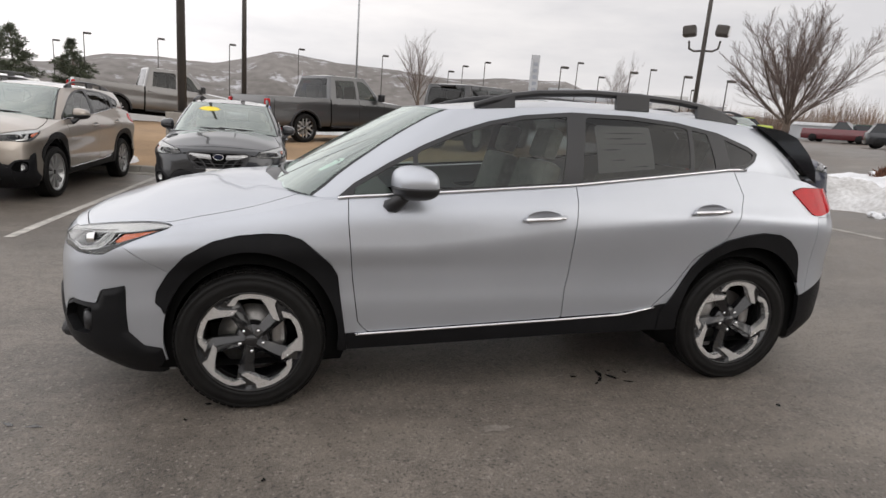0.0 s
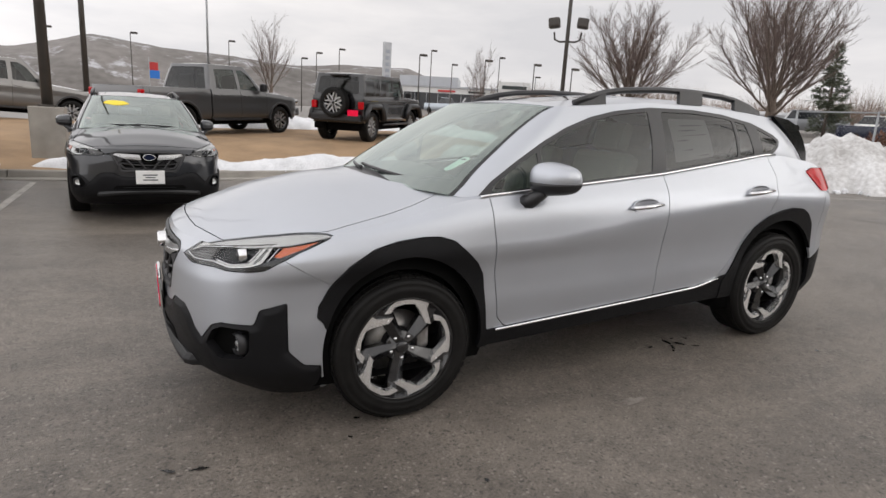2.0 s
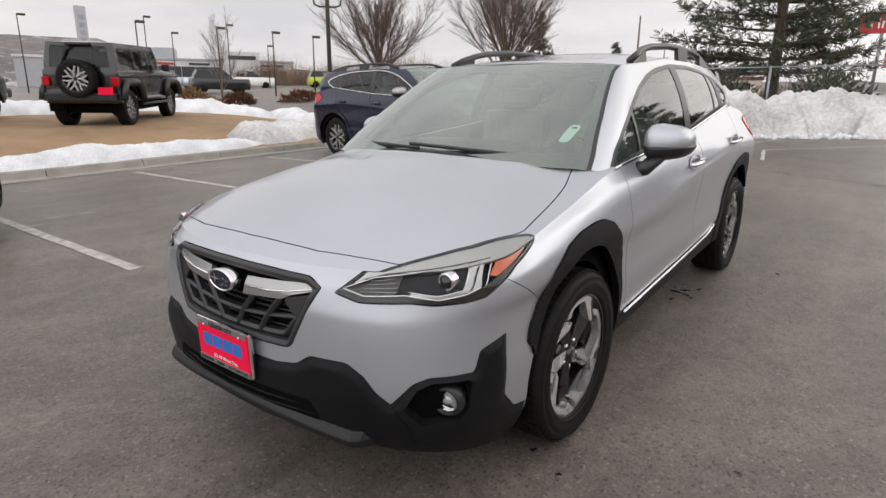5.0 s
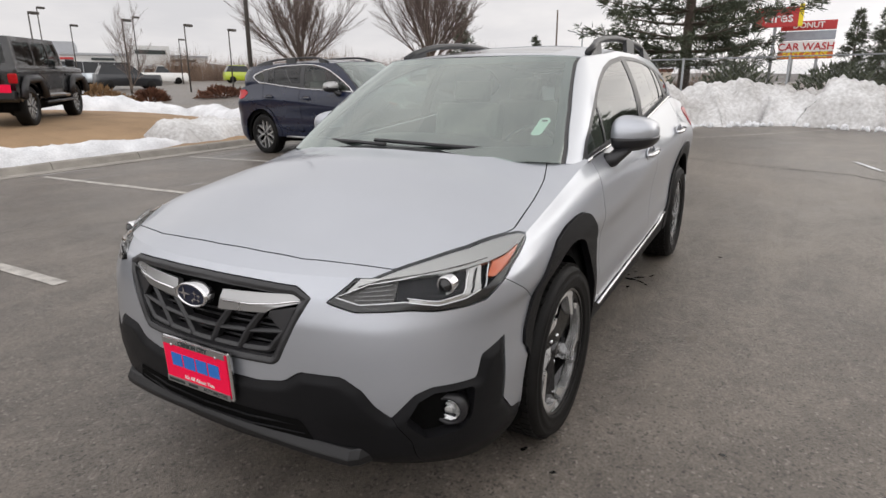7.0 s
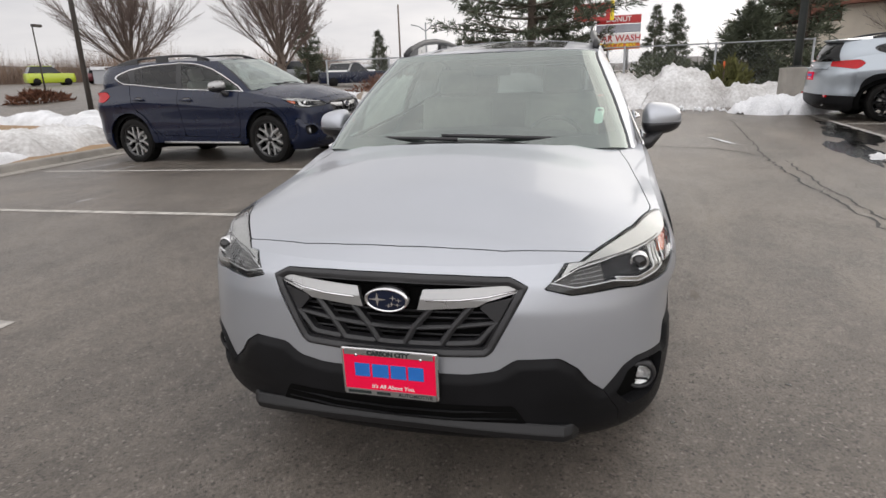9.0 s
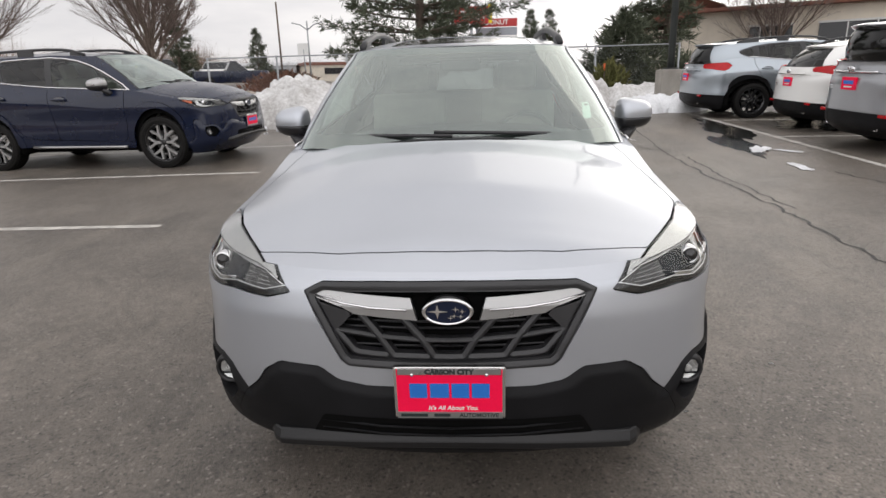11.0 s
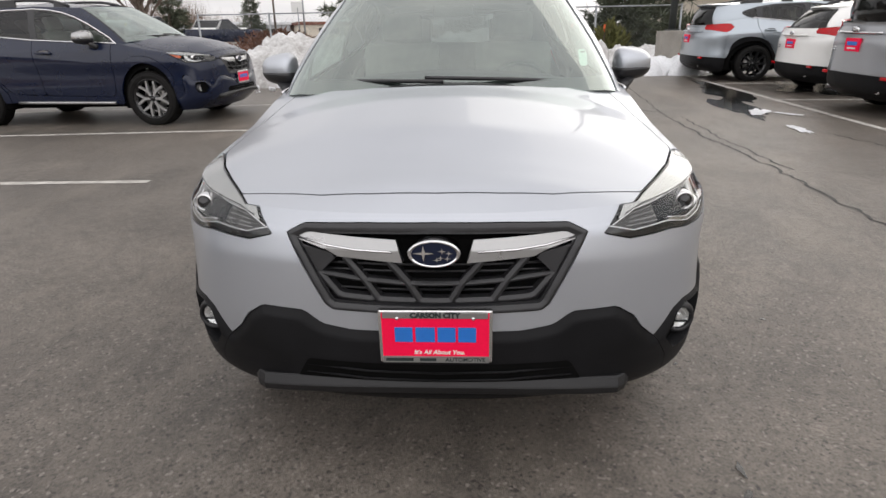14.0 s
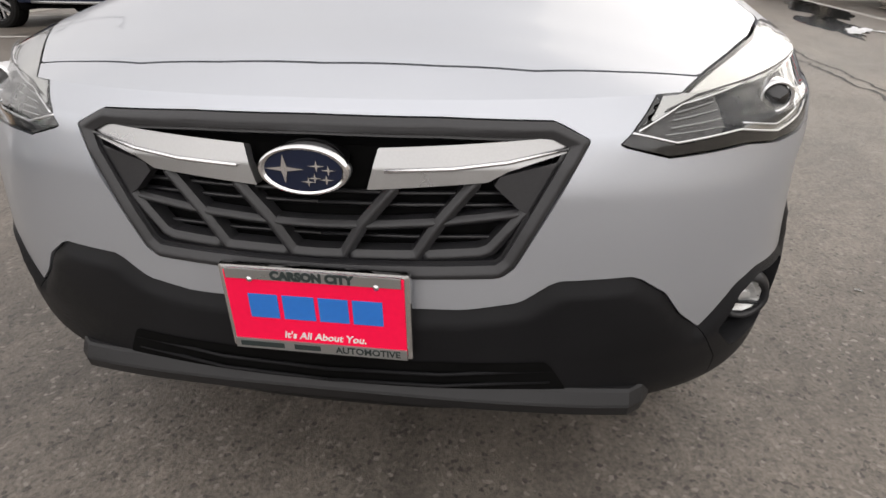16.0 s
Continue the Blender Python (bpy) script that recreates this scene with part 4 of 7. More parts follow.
    grille = [(0, .850), (.20, .848), (.365, .841), (.418, .815), (.316, .618), (.295, .601), (0, .597), (-.3, .598), (-.3, .850)]
    low = [(-.3, .540), (.24, .538), (.33, .552), (.385, .590), (.515, .590), (.57, .552), (.603, .505), (.650, .462), (.690, .385), (.70, .0), (-.3, .0)]
    pocket = [(.655, .468), (.719, .538), (.766, .556), (.904, .551), (.927, .616), (1.035, .640), (1.032, .42), (1.095, .347), (A(x=-.40), .330), (A(x=-.38), .0), (.60, .0), (.60, .45)]
    recess = [(.690, .452), (.728, .520), (.772, .541), (.890, .533), (.880, .435), (.85, .398), (.745, .392)]
    tail = [(A(x=2.985), 1.097), (A(x=3.05), 1.119), (A(x=3.30), 1.113), (A(x=3.43), 1.095), (A(x=3.43), 1.02), (A(x=3.30), 1.000), (A(x=3.15), .969), (A(x=3.09), .973)]

    def f_low(x, y, z, a):
        return np.where(x < .0, np.maximum(np.where(x < -.5, -poly_sd(y, z, low), -1), -poly_sd(a, z, pocket)), -1)

    def f_tail_low(x, y, z, a):
        return np.minimum(x - 3.0, table(x, [(2.9, .43), (3.1, .50), (3.3, .60), (3.5, .62)] if full else [(2.9, .43), (3.1, .47), (3.5, .50)]) - z)

    def f_head(x, y, z, a):
        return np.where(x < .1, -poly_sd(a, z, head), -1)

    def f_grille(x, y, z, a):
        return np.where(x < -.6, -poly_sd(y, z, grille), -1)

    def f_tail(x, y, z, a):
        return np.where(x > 2.8, -poly_sd(a, z, tail), -1)

    def clear_of(*fields):
        return lambda x, y, z, a: np.minimum.reduce([-f(x, y, z, a) - gap for f in fields])
    base = lambda x, y, z, a: np.minimum(arch_hole(x, z), z - table(x, [(-.4, .19), (.35, .275), (1.6, .312), (2.3, .318), (3.0, .25), (3.1, .19)]))
    dress = S.cut(base)
    painted = dress.cut(lambda x, y, z, a: -in_arch(x, z) - gap).cut(lambda x, y, z, a: -rocker(x, z) - gap).cut(clear_of(f_low, f_head, f_grille, f_tail, f_tail_low))
    bump = painted.cut(lambda x, y, z, a: np.minimum(seam(x, z) - gap, 0 - x))
    centre("front_bumper", bump, col, .014)
    rest = painted.cut(lambda x, y, z, a: np.maximum(-seam(x, z) - gap, x - .2))
    pair("front_fender", rest.cut(lambda x, y, z, a: np.minimum(.9 - x, poly_sd(x, z, DOOR_F) - gap)).cut(lambda x, y, z, a: .6 - x), col, .014)
    dF = rest.cut(lambda x, y, z, a: -poly_sd(x, z, DOOR_F) - gap)
    doors = pair("front_door", dF, col, .02)
    dR = rest.cut(lambda x, y, z, a: -poly_sd(x, z, DOOR_R) - gap)
    rdoors = pair("rear_door", dR, col, .02)
    quarter = rest.cut(lambda x, y, z, a: np.minimum(poly_sd(x, z, DOOR_R) - gap, x - 1.9))
    pair("rear_quarter", quarter.cut(lambda x, y, z, a: np.minimum(np.maximum(3.12 - x, z - .96), .80 - .0 * x)).cut(lambda x, y, z, a: np.maximum(3.15 - x, y - .56)), col, .014)
    centre("rear_bumper", quarter.cut(lambda x, y, z, a: np.minimum(np.minimum(x - 3.122, .958 - z), 9)), col, .014)
    centre("tailgate", quarter.cut(lambda x, y, z, a: np.minimum(np.minimum(x - 3.15, .556 - y), z - .962)), col, .014)
    # black cladding
    pf = dress.moved(.010).cut(lambda x, y, z, a: np.minimum(in_arch(x, z), -f_low(x, y, z, a) - gap))
    pair("front_arch_cladding", pf.cut(lambda x, y, z, a: 1.2 - x), clad, .03)
    pair("rear_arch_cladding", pf.cut(lambda x, y, z, a: x - 1.2), clad, .03)
    pair("sill_cladding", dress.moved(.004).cut(lambda x, y, z, a: np.minimum(rocker(x, z), -in_arch(x, z) - .001)), clad, .03)
    f_recess = lambda x, y, z, a: np.where(x < .0, -poly_sd(a, z, recess), -1)
    f_mid = lambda x, y, z, a: np.where(x < -.5, -poly_sd(y, z, low), -1)

    def browed(sh, field):
        """Chamfers a moulding's upper edge: flush at its outline, proud a little further in."""
        d = field(sh.v[:, 0], sh.v[:, 1], sh.v[:, 2], sh.a)
        return Shell(sh.v + sh.n * (.015 * np.clip(d / .026, 0, 1) - .004)[:, None], sh.n, sh.a, sh.f)
    moulding = dress.cut(lambda x, y, z, a: np.minimum(f_low(x, y, z, a), -in_arch(x, z) - .002))
    centre("lower_bumper", browed(moulding.cut(f_mid), f_low), clad, .02)
    pair("fog_surround", browed(moulding.cut(lambda x, y, z, a: -f_mid(x, y, z, a) - .0015), f_low).cut(lambda x, y, z, a: -f_recess(x, y, z, a)), clad, .12, "black fog lamp surround")
    pair("fog_recess", S.moved(-.112).cut(lambda x, y, z, a: f_recess(x, y, z, a) + .004), SATIN_BLACK, .0)
    centre("rear_lower_bumper", dress.moved(-.004).cut(lambda x, y, z, a: np.minimum(f_tail_low(x, y, z, a), -in_arch(x, z) - .002)), clad, .03)
    # bright strip along the sill
    for s in (1, -1):
        pts = [(x, s * float(np.interp(x, px, py) - (.03 if spec.get("chrome_line") else .002)), float(table(x, [(.4, .367), (1.6, .407), (1.96, .422), (2.2, .47)])) - .004) for x in np.linspace(.50, 2.14, 24)]
        solid("sill_strip", tube_bm(pts, .009, 6, .8), CHROME, "bright sill strip")
        xs = np.linspace(.42, 2.70, 40)
        pts = [(x, s * float(np.interp(x, belt[:, 0], belt[:, 1]) + .004), float(np.interp(x, belt[:, 0], belt[:, 2])) + .004) for x in xs]
        solid("belt_strip", tube_bm(pts, .007, 6, 1.2), CHROME, "chrome waistline strip")
    # hood and nose
    edge = [(-.860, 0), (-.854, .18), (-.838, .33), (-.80, .46), (-.75, .598), (-.64, .670), (-.54, .729), (-.384, .788), (-.34, .797), (-.10, .768), (.10, .735), (.22, .70), (.285, .680), (.20, .58), (.10, .42), (.04, .2), (.03, 0), (.03, -.3), (-.860, -.3)]
    f_hood = lambda x, y, z, a: -poly_sd(x, y, edge)
    centre("hood", H.cut(lambda x, y, z, a: f_hood(x, y, z, a) - gap), col, .014)
    f_cowl = lambda x, y, z, a: -poly_sd(x, y, [(.03, -.2), (.03, .0), (.04, .2), (.10, .42), (.20, .58), (.285, .680), (.36, .72), (.5, .66), (.5, -.2)])
    nose = H.cut(lambda x, y, z, a: np.minimum(-f_hood(x, y, z, a) - gap, -f_cowl(x, y, z, a)))
    centre("nose_panel", nose.cut(lambda x, y, z, a: -.70 - x + 0 * y).cut(lambda x, y, z, a: -f_head_top(x, y) - gap), col, .014)
    pair("fender_top", nose.cut(lambda x, y, z, a: x + .45).cut(lambda x, y, z, a: -f_head_top(x, y) - gap), col, .014)
    centre("cowl", H.moved(-.012).cut(f_cowl), SATIN_BLACK, .02)
    # inner shell that closes the gaps
    inner = S.moved(-.03).cut(lambda x, y, z, a: np.minimum(arch_hole(x, z) - .004, np.minimum(-f_head(x, y, z, a) - .001, -f_grille(x, y, z, a)))).cut(lambda x, y, z, a: np.minimum(z - table(x, [(-.4, .2), (.35, .29), (2.3, .33), (3.0, .25)]), .40 + table(x, [(-1, .5), (2.9, .5), (3.1, .9)]) - z))
    centre("inner_body", inner, VOID, .0)
    centre("inner_nose", H.moved(-.030).cut(lambda x, y, z, a: .2 - x), VOID, .0)
    # headlamps
    hl = S.cut(f_head)
    ht = H.cut(lambda x, y, z, a: f_head_top(x, y))
    lamps = pair("headlamp", hl.moved(-.055), LAMP_DARK, .0, "clear headlamp with amber side marker")
    zcol = P[:, :, 2]

    def surf(a_, z_, lift):
        """A place on the side sheet by its arc and height."""
        k = int(np.clip(np.searchsorted(arc, a_), 1, len(arc) - 1))
        t_ = (a_ - arc[k - 1]) / (arc[k] - arc[k - 1])
        p_ = [np.array([np.interp(z_, zcol[q], P[q, :, c_]) for c_ in range(3)]) for q in (k - 1, k)]
        w_ = p_[0] * (1 - t_) + p_[1] * t_
        return (w_[0] + nx[k] * lift, w_[1] + ny[k] * lift, z_)

    def az_line(pts, lift, s_):
        dense_ = [(p0[0] * (1 - t_) + p1[0] * t_, p0[1] * (1 - t_) + p1[1] * t_) for p0, p1 in zip(pts, pts[1:]) for t_ in (0, .25, .5, .75)] + [pts[-1]]
        return [(q[0], s_ * q[1], q[2]) for q in (surf(a_, z_, lift) for a_, z_ in dense_)]
    low_edge = [(.48, .825), (.53, .811), (.575, .798), (.704, .805), (.801, .787), (.886, .796), (.935, .812), (1.0, .833), (1.1, .864), (1.26, .915)]
    top_edge = [(.50, .818), (.561, .838), (.601, .851), (.72, .861), (.835, .874), (.99, .887), (1.2, .907)]
    for k, ob in enumerate(lamps):
        s = 1 if k == 0 else -1
        for sh, nm, mat, dep, fld in (
                (hl.moved(.001), "lens", CLEAR, .0, lambda x, y, z, a: z + 9),
                (ht.moved(.001), "lens", CLEAR, .0, lambda x, y, z, a: z + 9),
                (hl.moved(-.003), "bezel", GLOSS_BLACK, .012, lambda x, y, z, a: np.minimum(np.maximum(table(a, low_edge) - z, np.minimum(.008 - f_head(x, y, z, a), .60 - a)), f_head(x, y, z, a) - .001)),
                (hl.moved(-.012), "amber_marker", AMBER, .01, lambda x, y, z, a: -poly_sd(a, z, [(1.043, .884), (1.18, .902), (1.225, .905), (1.12, .868), (1.012, .832), (.985, .838)])),
                (hl.moved(-.008), "light_bar", LAMP_WHITE, .008, lambda x, y, z, a: -poly_sd(a, z, [(.925, .872), (.985, .884), (.942, .816), (.896, .798), (.801, .787), (.713, .806), (.713, .815), (.801, .799), (.880, .810)])),
                (hl.moved(-.012), "inner_reflector", LAMP_GREY, .01, lambda x, y, z, a: -poly_sd(a, z, [(.500, .818), (.575, .800), (.672, .804), (.697, .859), (.60, .852), (.56, .838)])),
                (hl.moved(-.016), "lamp_module", LAMP_DARK, .01, lambda x, y, z, a: -poly_sd(a, z, [(.675, .804), (.704, .805), (.801, .79), (.886, .80), (.945, .88), (.700, .860)])),
                (hl.moved(-.004), "upper_reflector", LAMP_WHITE, .006, lambda x, y, z, a: np.minimum(z - table(a, top_edge), f_head(x, y, z, a) - np.interp(a, [.58, .64], [.011, .003]))),
                (ht.moved(-.004), "upper_reflector", LAMP_WHITE, .01, lambda x, y, z, a: f_head_top(x, y) - .004)):
            q = sh.cut(fld)
            v, f = q.rimmed(dep) if dep else ([tuple(p) for p in q.v], q.f)
            if s < 0:
                v, f = mirrored(v, f)
            o = put(nm, v, f, mat, ob)
            if o is not None and mat is CLEAR:
                o.visible_shadow = False
        if full:
            for nm, pts, lift, rad, mat in (
                    ("bright_edge", [(.50, .820), (.53, .813), (.575, .801), (.704, .807), (.801, .790), (.886, .799), (.938, .815)], -.005, .0028, CHROME),
                    ("bright_edge", [(.713, .816), (.801, .801), (.879, .812), (.928, .868)], -.006, .0022, CHROME),
                    ("bright_edge", [(.955, .812), (1.012, .876)], -.010, .0022, CHROME),
                    ("shadow_line", [(.905, .812), (.955, .868)], -.003, .0022, LAMP_DARK),
                    ("shadow_line", [(.57, .846), (.64, .860), (.76, .869), (.88, .880), (1.0, .890)], -.001, .0016, LAMP_GREY),
                    ("bright_edge", [(.51, .822), (.561, .838), (.601, .850), (.72, .860), (.835, .873), (.975, .884)], -.003, .0022, CHROME)):
                solid(nm, tube_bm(az_line(pts, lift, s), rad, 6), mat, "", ob)
            for t_ in range(4):
                solid("reflector_rib", tube_bm(az_line([(.56 + .01 * t_, .812 + t_ * .009), (.675, .814 + t_ * .011)], -.010, s), .0012, 4), SATIN_SILVER, "", ob)
        c = (-.716, s * .742, .838)
        v, f = lathe([(0, -.012), (.012, -.009), (.020, -.001), (.022, .006)], 24, "x")
        pj = put("projector", [(p[0] * 1 + c[0] + .01, p[1] + c[1], p[2] + c[2]) for p in v], f, GLOSS_BLACK, ob, "dark glass projector lamp")
        v, f = lathe([(.022, .000), (.026, -.003), (.029, .003), (.029, .03)], 24, "x")
        put("projector_ring", [(p[0] * 1 + c[0] + .01, p[1] + c[1], p[2] + c[2]) for p in v], f, CHROME, ob)
    # grille
    front_x = lambda y, z: float(np.interp(abs(y), py[:np.argmax(py) + 1], px[:np.argmax(py) + 1]))

    def bar(nm, pts, w, d, mat, lab="", lift=.0, parent=None):
        """A flat bar that follows the nose's curve through (y, z) points."""
        for s in (1, -1):
            bm = tube_bm([(front_x(y, z) - lift, s * y, z) for y, z in pts], w, 4, d)
            solid(nm, bm, mat, lab, parent or car)
    gr = centre("grille", S.moved(-.050).cut(f_grille), VOID, .0, "black mesh grille with chrome wing bar")
    yy_, zz_ = np.arange(0, .4401, .0032 if full else .01), np.arange(.590, .8601, .0032 if full else .01)
    lean = np.interp(zz_, [.42, .5, .575, .68, .78, .83, .872], [0, .002, 0, -.002, -.012, -.032, -.06])
    front_ = np.array([front_x(q, 0) for q in yy_])
    NP_ = np.stack([front_[:, None] - lean[None], np.repeat(yy_[:, None], len(zz_), 1), np.repeat(zz_[None], len(yy_), 0)], -1)
    N_ = Shell.grid(NP_, yy_, flip=True)
    in_grille = lambda y, z: -poly_sd(y, z, grille)

    def line_d(u, v, pts):
        """Distance to an open line of points."""
        best = np.full(u.shape, 9.0)
        for (x0, y0), (x1, y1) in zip(pts, pts[1:]):
            ex, ey = x1 - x0, y1 - y0
            t_ = np.clip(((u - x0) * ex + (v - y0) * ey) / (ex * ex + ey * ey), 0, 1)
            best = np.minimum(best, np.hypot(u - x0 - ex * t_, v - y0 - ey * t_))
        return best
    gq = N_.moved(.002).cut(lambda x, y, z, a: np.minimum(in_grille(y, z) + .001, .021 - in_grille(y, z)))
    ridge = np.clip(1 - np.abs(in_grille(gq.v[:, 1], gq.v[:, 2]) - .007) / .014, 0, 1) * .008
    centre("grille_frame", Shell(gq.v - np.array([1.0, 0, 0]) * ridge[:, None], gq.n, gq.a, gq.f), GRILLE_GREY, .03, "", gr)
    centre("grille_groove", N_.moved(-.004).cut(lambda x, y, z, a: np.minimum(in_grille(y, z) - .019, .027 - in_grille(y, z))), SATIN_BLACK, .03, "", gr)
    for pts, wd, dp in (([(0, .681), (.09, .683), (.20, .690), (.335, .704)], .0075, -.014), ([(.125, .742), (.075, .684), (.043, .630), (0, .629)], .0105, -.011), ([(.250, .752), (.198, .690), (.160, .632), (.060, .630)], .0105, -.011), ([(.330, .706), (.278, .643), (.262, .637), (.180, .633)], .0105, -.011)):
        gq = N_.moved(dp).cut(lambda x, y, z, a: np.minimum(wd - line_d(y, z, pts), in_grille(y, z) - .008))
        ridge = np.clip(1 - line_d(gq.v[:, 1], gq.v[:, 2], pts) / wd, 0, 1) * .009
        gq = Shell(gq.v - np.array([1.0, 0, 0]) * ridge[:, None], gq.n, gq.a, gq.f)
        if min(p[0] for p in pts) < .01:
            centre("grille_bar", gq, GRILLE_GREY, .026, "", gr)
        else:
            pair("grille_bar", gq, GRILLE_GREY, .026, "", gr)
    for zz in (.656, .712, .732):
        bar("grille_slat", [(0, zz), (.15, zz), (.27, zz), (.33, zz)], .0035, 1.2, SATIN_BLACK, "", -.034, gr)
    wing = N_.moved(-.006).cut(lambda x, y, z, a: -poly_sd(y, z, [(.088, .745), (.106, .806), (.22, .811), (.345, .817), (.385, .812), (.398, .800), (.30, .774), (.27, .758)]))
    w1 = pair("wing_bar", wing.moved(.004), SATIN_SILVER, .02, "satin silver wing bar", gr)
    for s in (1, -1):
        solid("chrome_line", tube_bm([(front_x(y, z) - float(np.interp(z, zz_, lean)) + .000, s * y, z) for y, z in ((.117, .776), (.218, .780), (.3, .788), (.386, .804))], .0045, 6, .8), CHROME, "", gr)
    cheek = N_.moved(-.004).cut(lambda x, y, z, a: np.minimum(-poly_sd(y, z, [(.405, .792), (.396, .790), (.289, .766), (.280, .752), (.316, .716), (.345, .700), (.372, .706)]), in_grille(y, z) - .010))
    pair("grille_cheek", cheek, GRILLE_GREY, .02, "", gr)
    v, f = lathe([(0, -.004), (.060, -.004), (.064, -.009), (.069, -.009), (.072, .0), (.072, .03)], 40, "x")
    put("badge", [(p[0] - .990, p[1], p[2] * .54 + .781) for p in v], f, CHROME, gr, "oval chrome and blue badge")
    v, f = lathe([(0, -.0065), (.060, -.0065)], 40, "x")
    put("badge_field", [(p[0] - .990, p[1], p[2] * .54 + .781) for p in v], f, NAVY, gr)
    if full:
        for sy, sz, sr in ((.028, .784, .024), (-.022, .790, .010), (-.040, .784, .009), (-.018, .771, .009), (-.036, .769, .009), (-.008, .765, .009)):
            sr *= 1.25
            star = [(sr * (1 if i % 2 == 0 else .22) * math.cos(i * math.pi / 4), sr * (1 if i % 2 == 0 else .22) * .75 * math.sin(i * math.pi / 4)) for i in range(8)]
            solid("badge_star", prism(star, .002, lambda u, w, d, a=sy, b=sz: (-.9975 - d, a + u, b + w)), CHROME, "", gr)
    # lower grille, skid lip, fog lamps
    intake = S.moved(-.001).cut(lambda x, y, z, a: np.where(x < -.6, -poly_sd(y, z, [(-.1, .440), (.380, .440), (.420, .368), (-.1, .368)]), -1))
    ib = centre("lower_intake", intake.moved(.0135), VOID, .0)
    for zz in (.390, .415):
        bar("intake_bar", [(0, zz), (.2, zz), (.39, zz)], .004, 1.0, CLADDING, "", .020, ib)
    v, f = [], []
    path = [(y, .366 - .032 * (y / .54) ** 2, 0.0) for y in np.linspace(0, .535, 12)] + [(.560, .334, .014), (.578, .335, .040), (.582, .337, .075)]
    path = [(-y, z, b) for y, z, b in path[:0:-1]] + path
    for y, z, b in path:
        x0 = front_x(0, .3) * .42 + front_x(min(abs(y), .58), .3) * .58 + b
        v += [(x0 + .10, y, z + .030), (x0 + .002, y, z + .026), (x0 - .004, y, z + .022), (x0 - .016, y, z + .003), (x0 - .018, y, z - .002), (x0 - .014, y, z - .022), (x0 - .008, y, z - .028), (x0 + .10, y, z - .040)]
    for k in range(len(path) - 1):
        for q in range(7):
            a = k * 8 + q
            f.append((a, a + 8, a + 9, a + 1))
    f += [tuple(range(7, -1, -1)), tuple(range(len(v) - 8, len(v)))]
    put("skid_lip", v, f, LIP_GREY, car, "dark grey skid lip", False)
    for s in (1, -1):
        c = Vector((-.738, s * .764, .458))
        turn = Matrix.Rotation(-s * .22, 3, "Z")
        v, f = lathe([(0, -.004), (.012, -.002), (.014, .004), (.024, .000), (.028, .006), (.036, .002), (.038, .03)], 11, "x")
        fog = put("fog_lamp", [tuple(turn @ Vector(p) + c) for p in v], f, FOG_FACE, car, "round clear fog lamp", False)
        if full:
            solid("lamp_fin", box_bm(tuple(c + Vector((-.004, 0, -.010))), (.010, .052, .004), .001), LAMP_DARK, "", fog)
        v, f = lathe([(0, -.014), (.014, -.012), (.026, -.007), (.036, .0)], 28, "x")
        fl = put("lens", [tuple(turn @ Vector(p) + c) for p in v], f, CLEAR, fog)
        fl.visible_shadow = False
        v, f = lathe([(.037, -.006), (.045, -.010), (.056, .010), (.056, .05), (.037, .03)], 28, "x", True)
        put("fog_bezel", [tuple(turn @ Vector(p) + c) for p in v], f, SATIN_BLACK, fog)
    # number plate holder
    if spec.get("plate"):
        ink = spec["plate"]
        bm = box_bm((-1.008, 0, .541), (.016, .318, .166), .006)
        pl = solid("plate_frame", bm, CHROME if ink == "pink" else WHITE_CARD, "chrome plate frame")
        solid("plate_card", box_bm((-1.0175, 0, .541), (.004, .298, .148), .001), PINK if ink == "pink" else WHITE_CARD, "", pl)
        if ink == "pink":
            FRONT = Matrix.Rotation(math.radians(-90), 4, "Z") @ Matrix.Rotation(math.radians(90), 4, "X")
            card = box_bm((-1.0205, 0, .6105), (.003, .290, .018), .0006)
            solid("frame_band", card, SATIN_SILVER, "", pl)
            solid("frame_band", box_bm((-1.0205, 0, .4715), (.003, .300, .020), .0006), SATIN_SILVER, "", pl)
            if full:
                lettering("CARSON CITY", .021, Matrix.Translation((-1.0222, 0, .6105)) @ FRONT, INK, pl, "lettering", .0004, "CENTER", .0014)
                lettering("It's All About You.", .019, Matrix.Translation((-1.0202, -.01, .494)) @ FRONT, WHITE_CARD, pl, "lettering", .0004, "CENTER", .0004, .2)
                lettering("AUTOMOTIVE", .0175, Matrix.Translation((-1.0222, -.083, .4715)) @ FRONT, INK, pl, "lettering", .0004, "CENTER", .0004)
                for yy, w in ((.102, .078), (.022, .046)):
                    solid("name_bar", box_bm((-1.0222, yy, .4715), (.001, w, .010), .0002), INK, "", pl)
            for k, yy in enumerate((.088, .028, -.031, -.088)):
                solid("logo_block", box_bm((-1.0200, yy, .550), (.002, .050 if k != 1 else .054, .046), .0006), PLATE_BLUE, "", pl)
            for yy in (.105, -.105):
                v, f = lathe([(0, -.003), (.005, -.002), (.006, .002)], 10, "x")
                put("plate_screw", [(p[0] - 1.021, p[1] + yy, p[2] + .601) for p in v], f, CHROME, pl)
        else:
            for k in range(3):
                solid("plate_bar", box_bm((-1.0205, .0, .51 + k * .03), (.002, .16 - .05 * (k == 1), .014), .0005), INK, "", pl)
    # roof, screens, side glass
    dlo = lambda x, z: -poly_sd(x, z, GLASS_SIDE)
    screen = lambda x, y, z, a: np.minimum(np.where(x < 1.3, 1, -1) * 1.0, .0 + table(z, [(1.0, .765), (1.1, .738), (1.25, .680), (1.45, .588), (1.6, .575)]) - y)
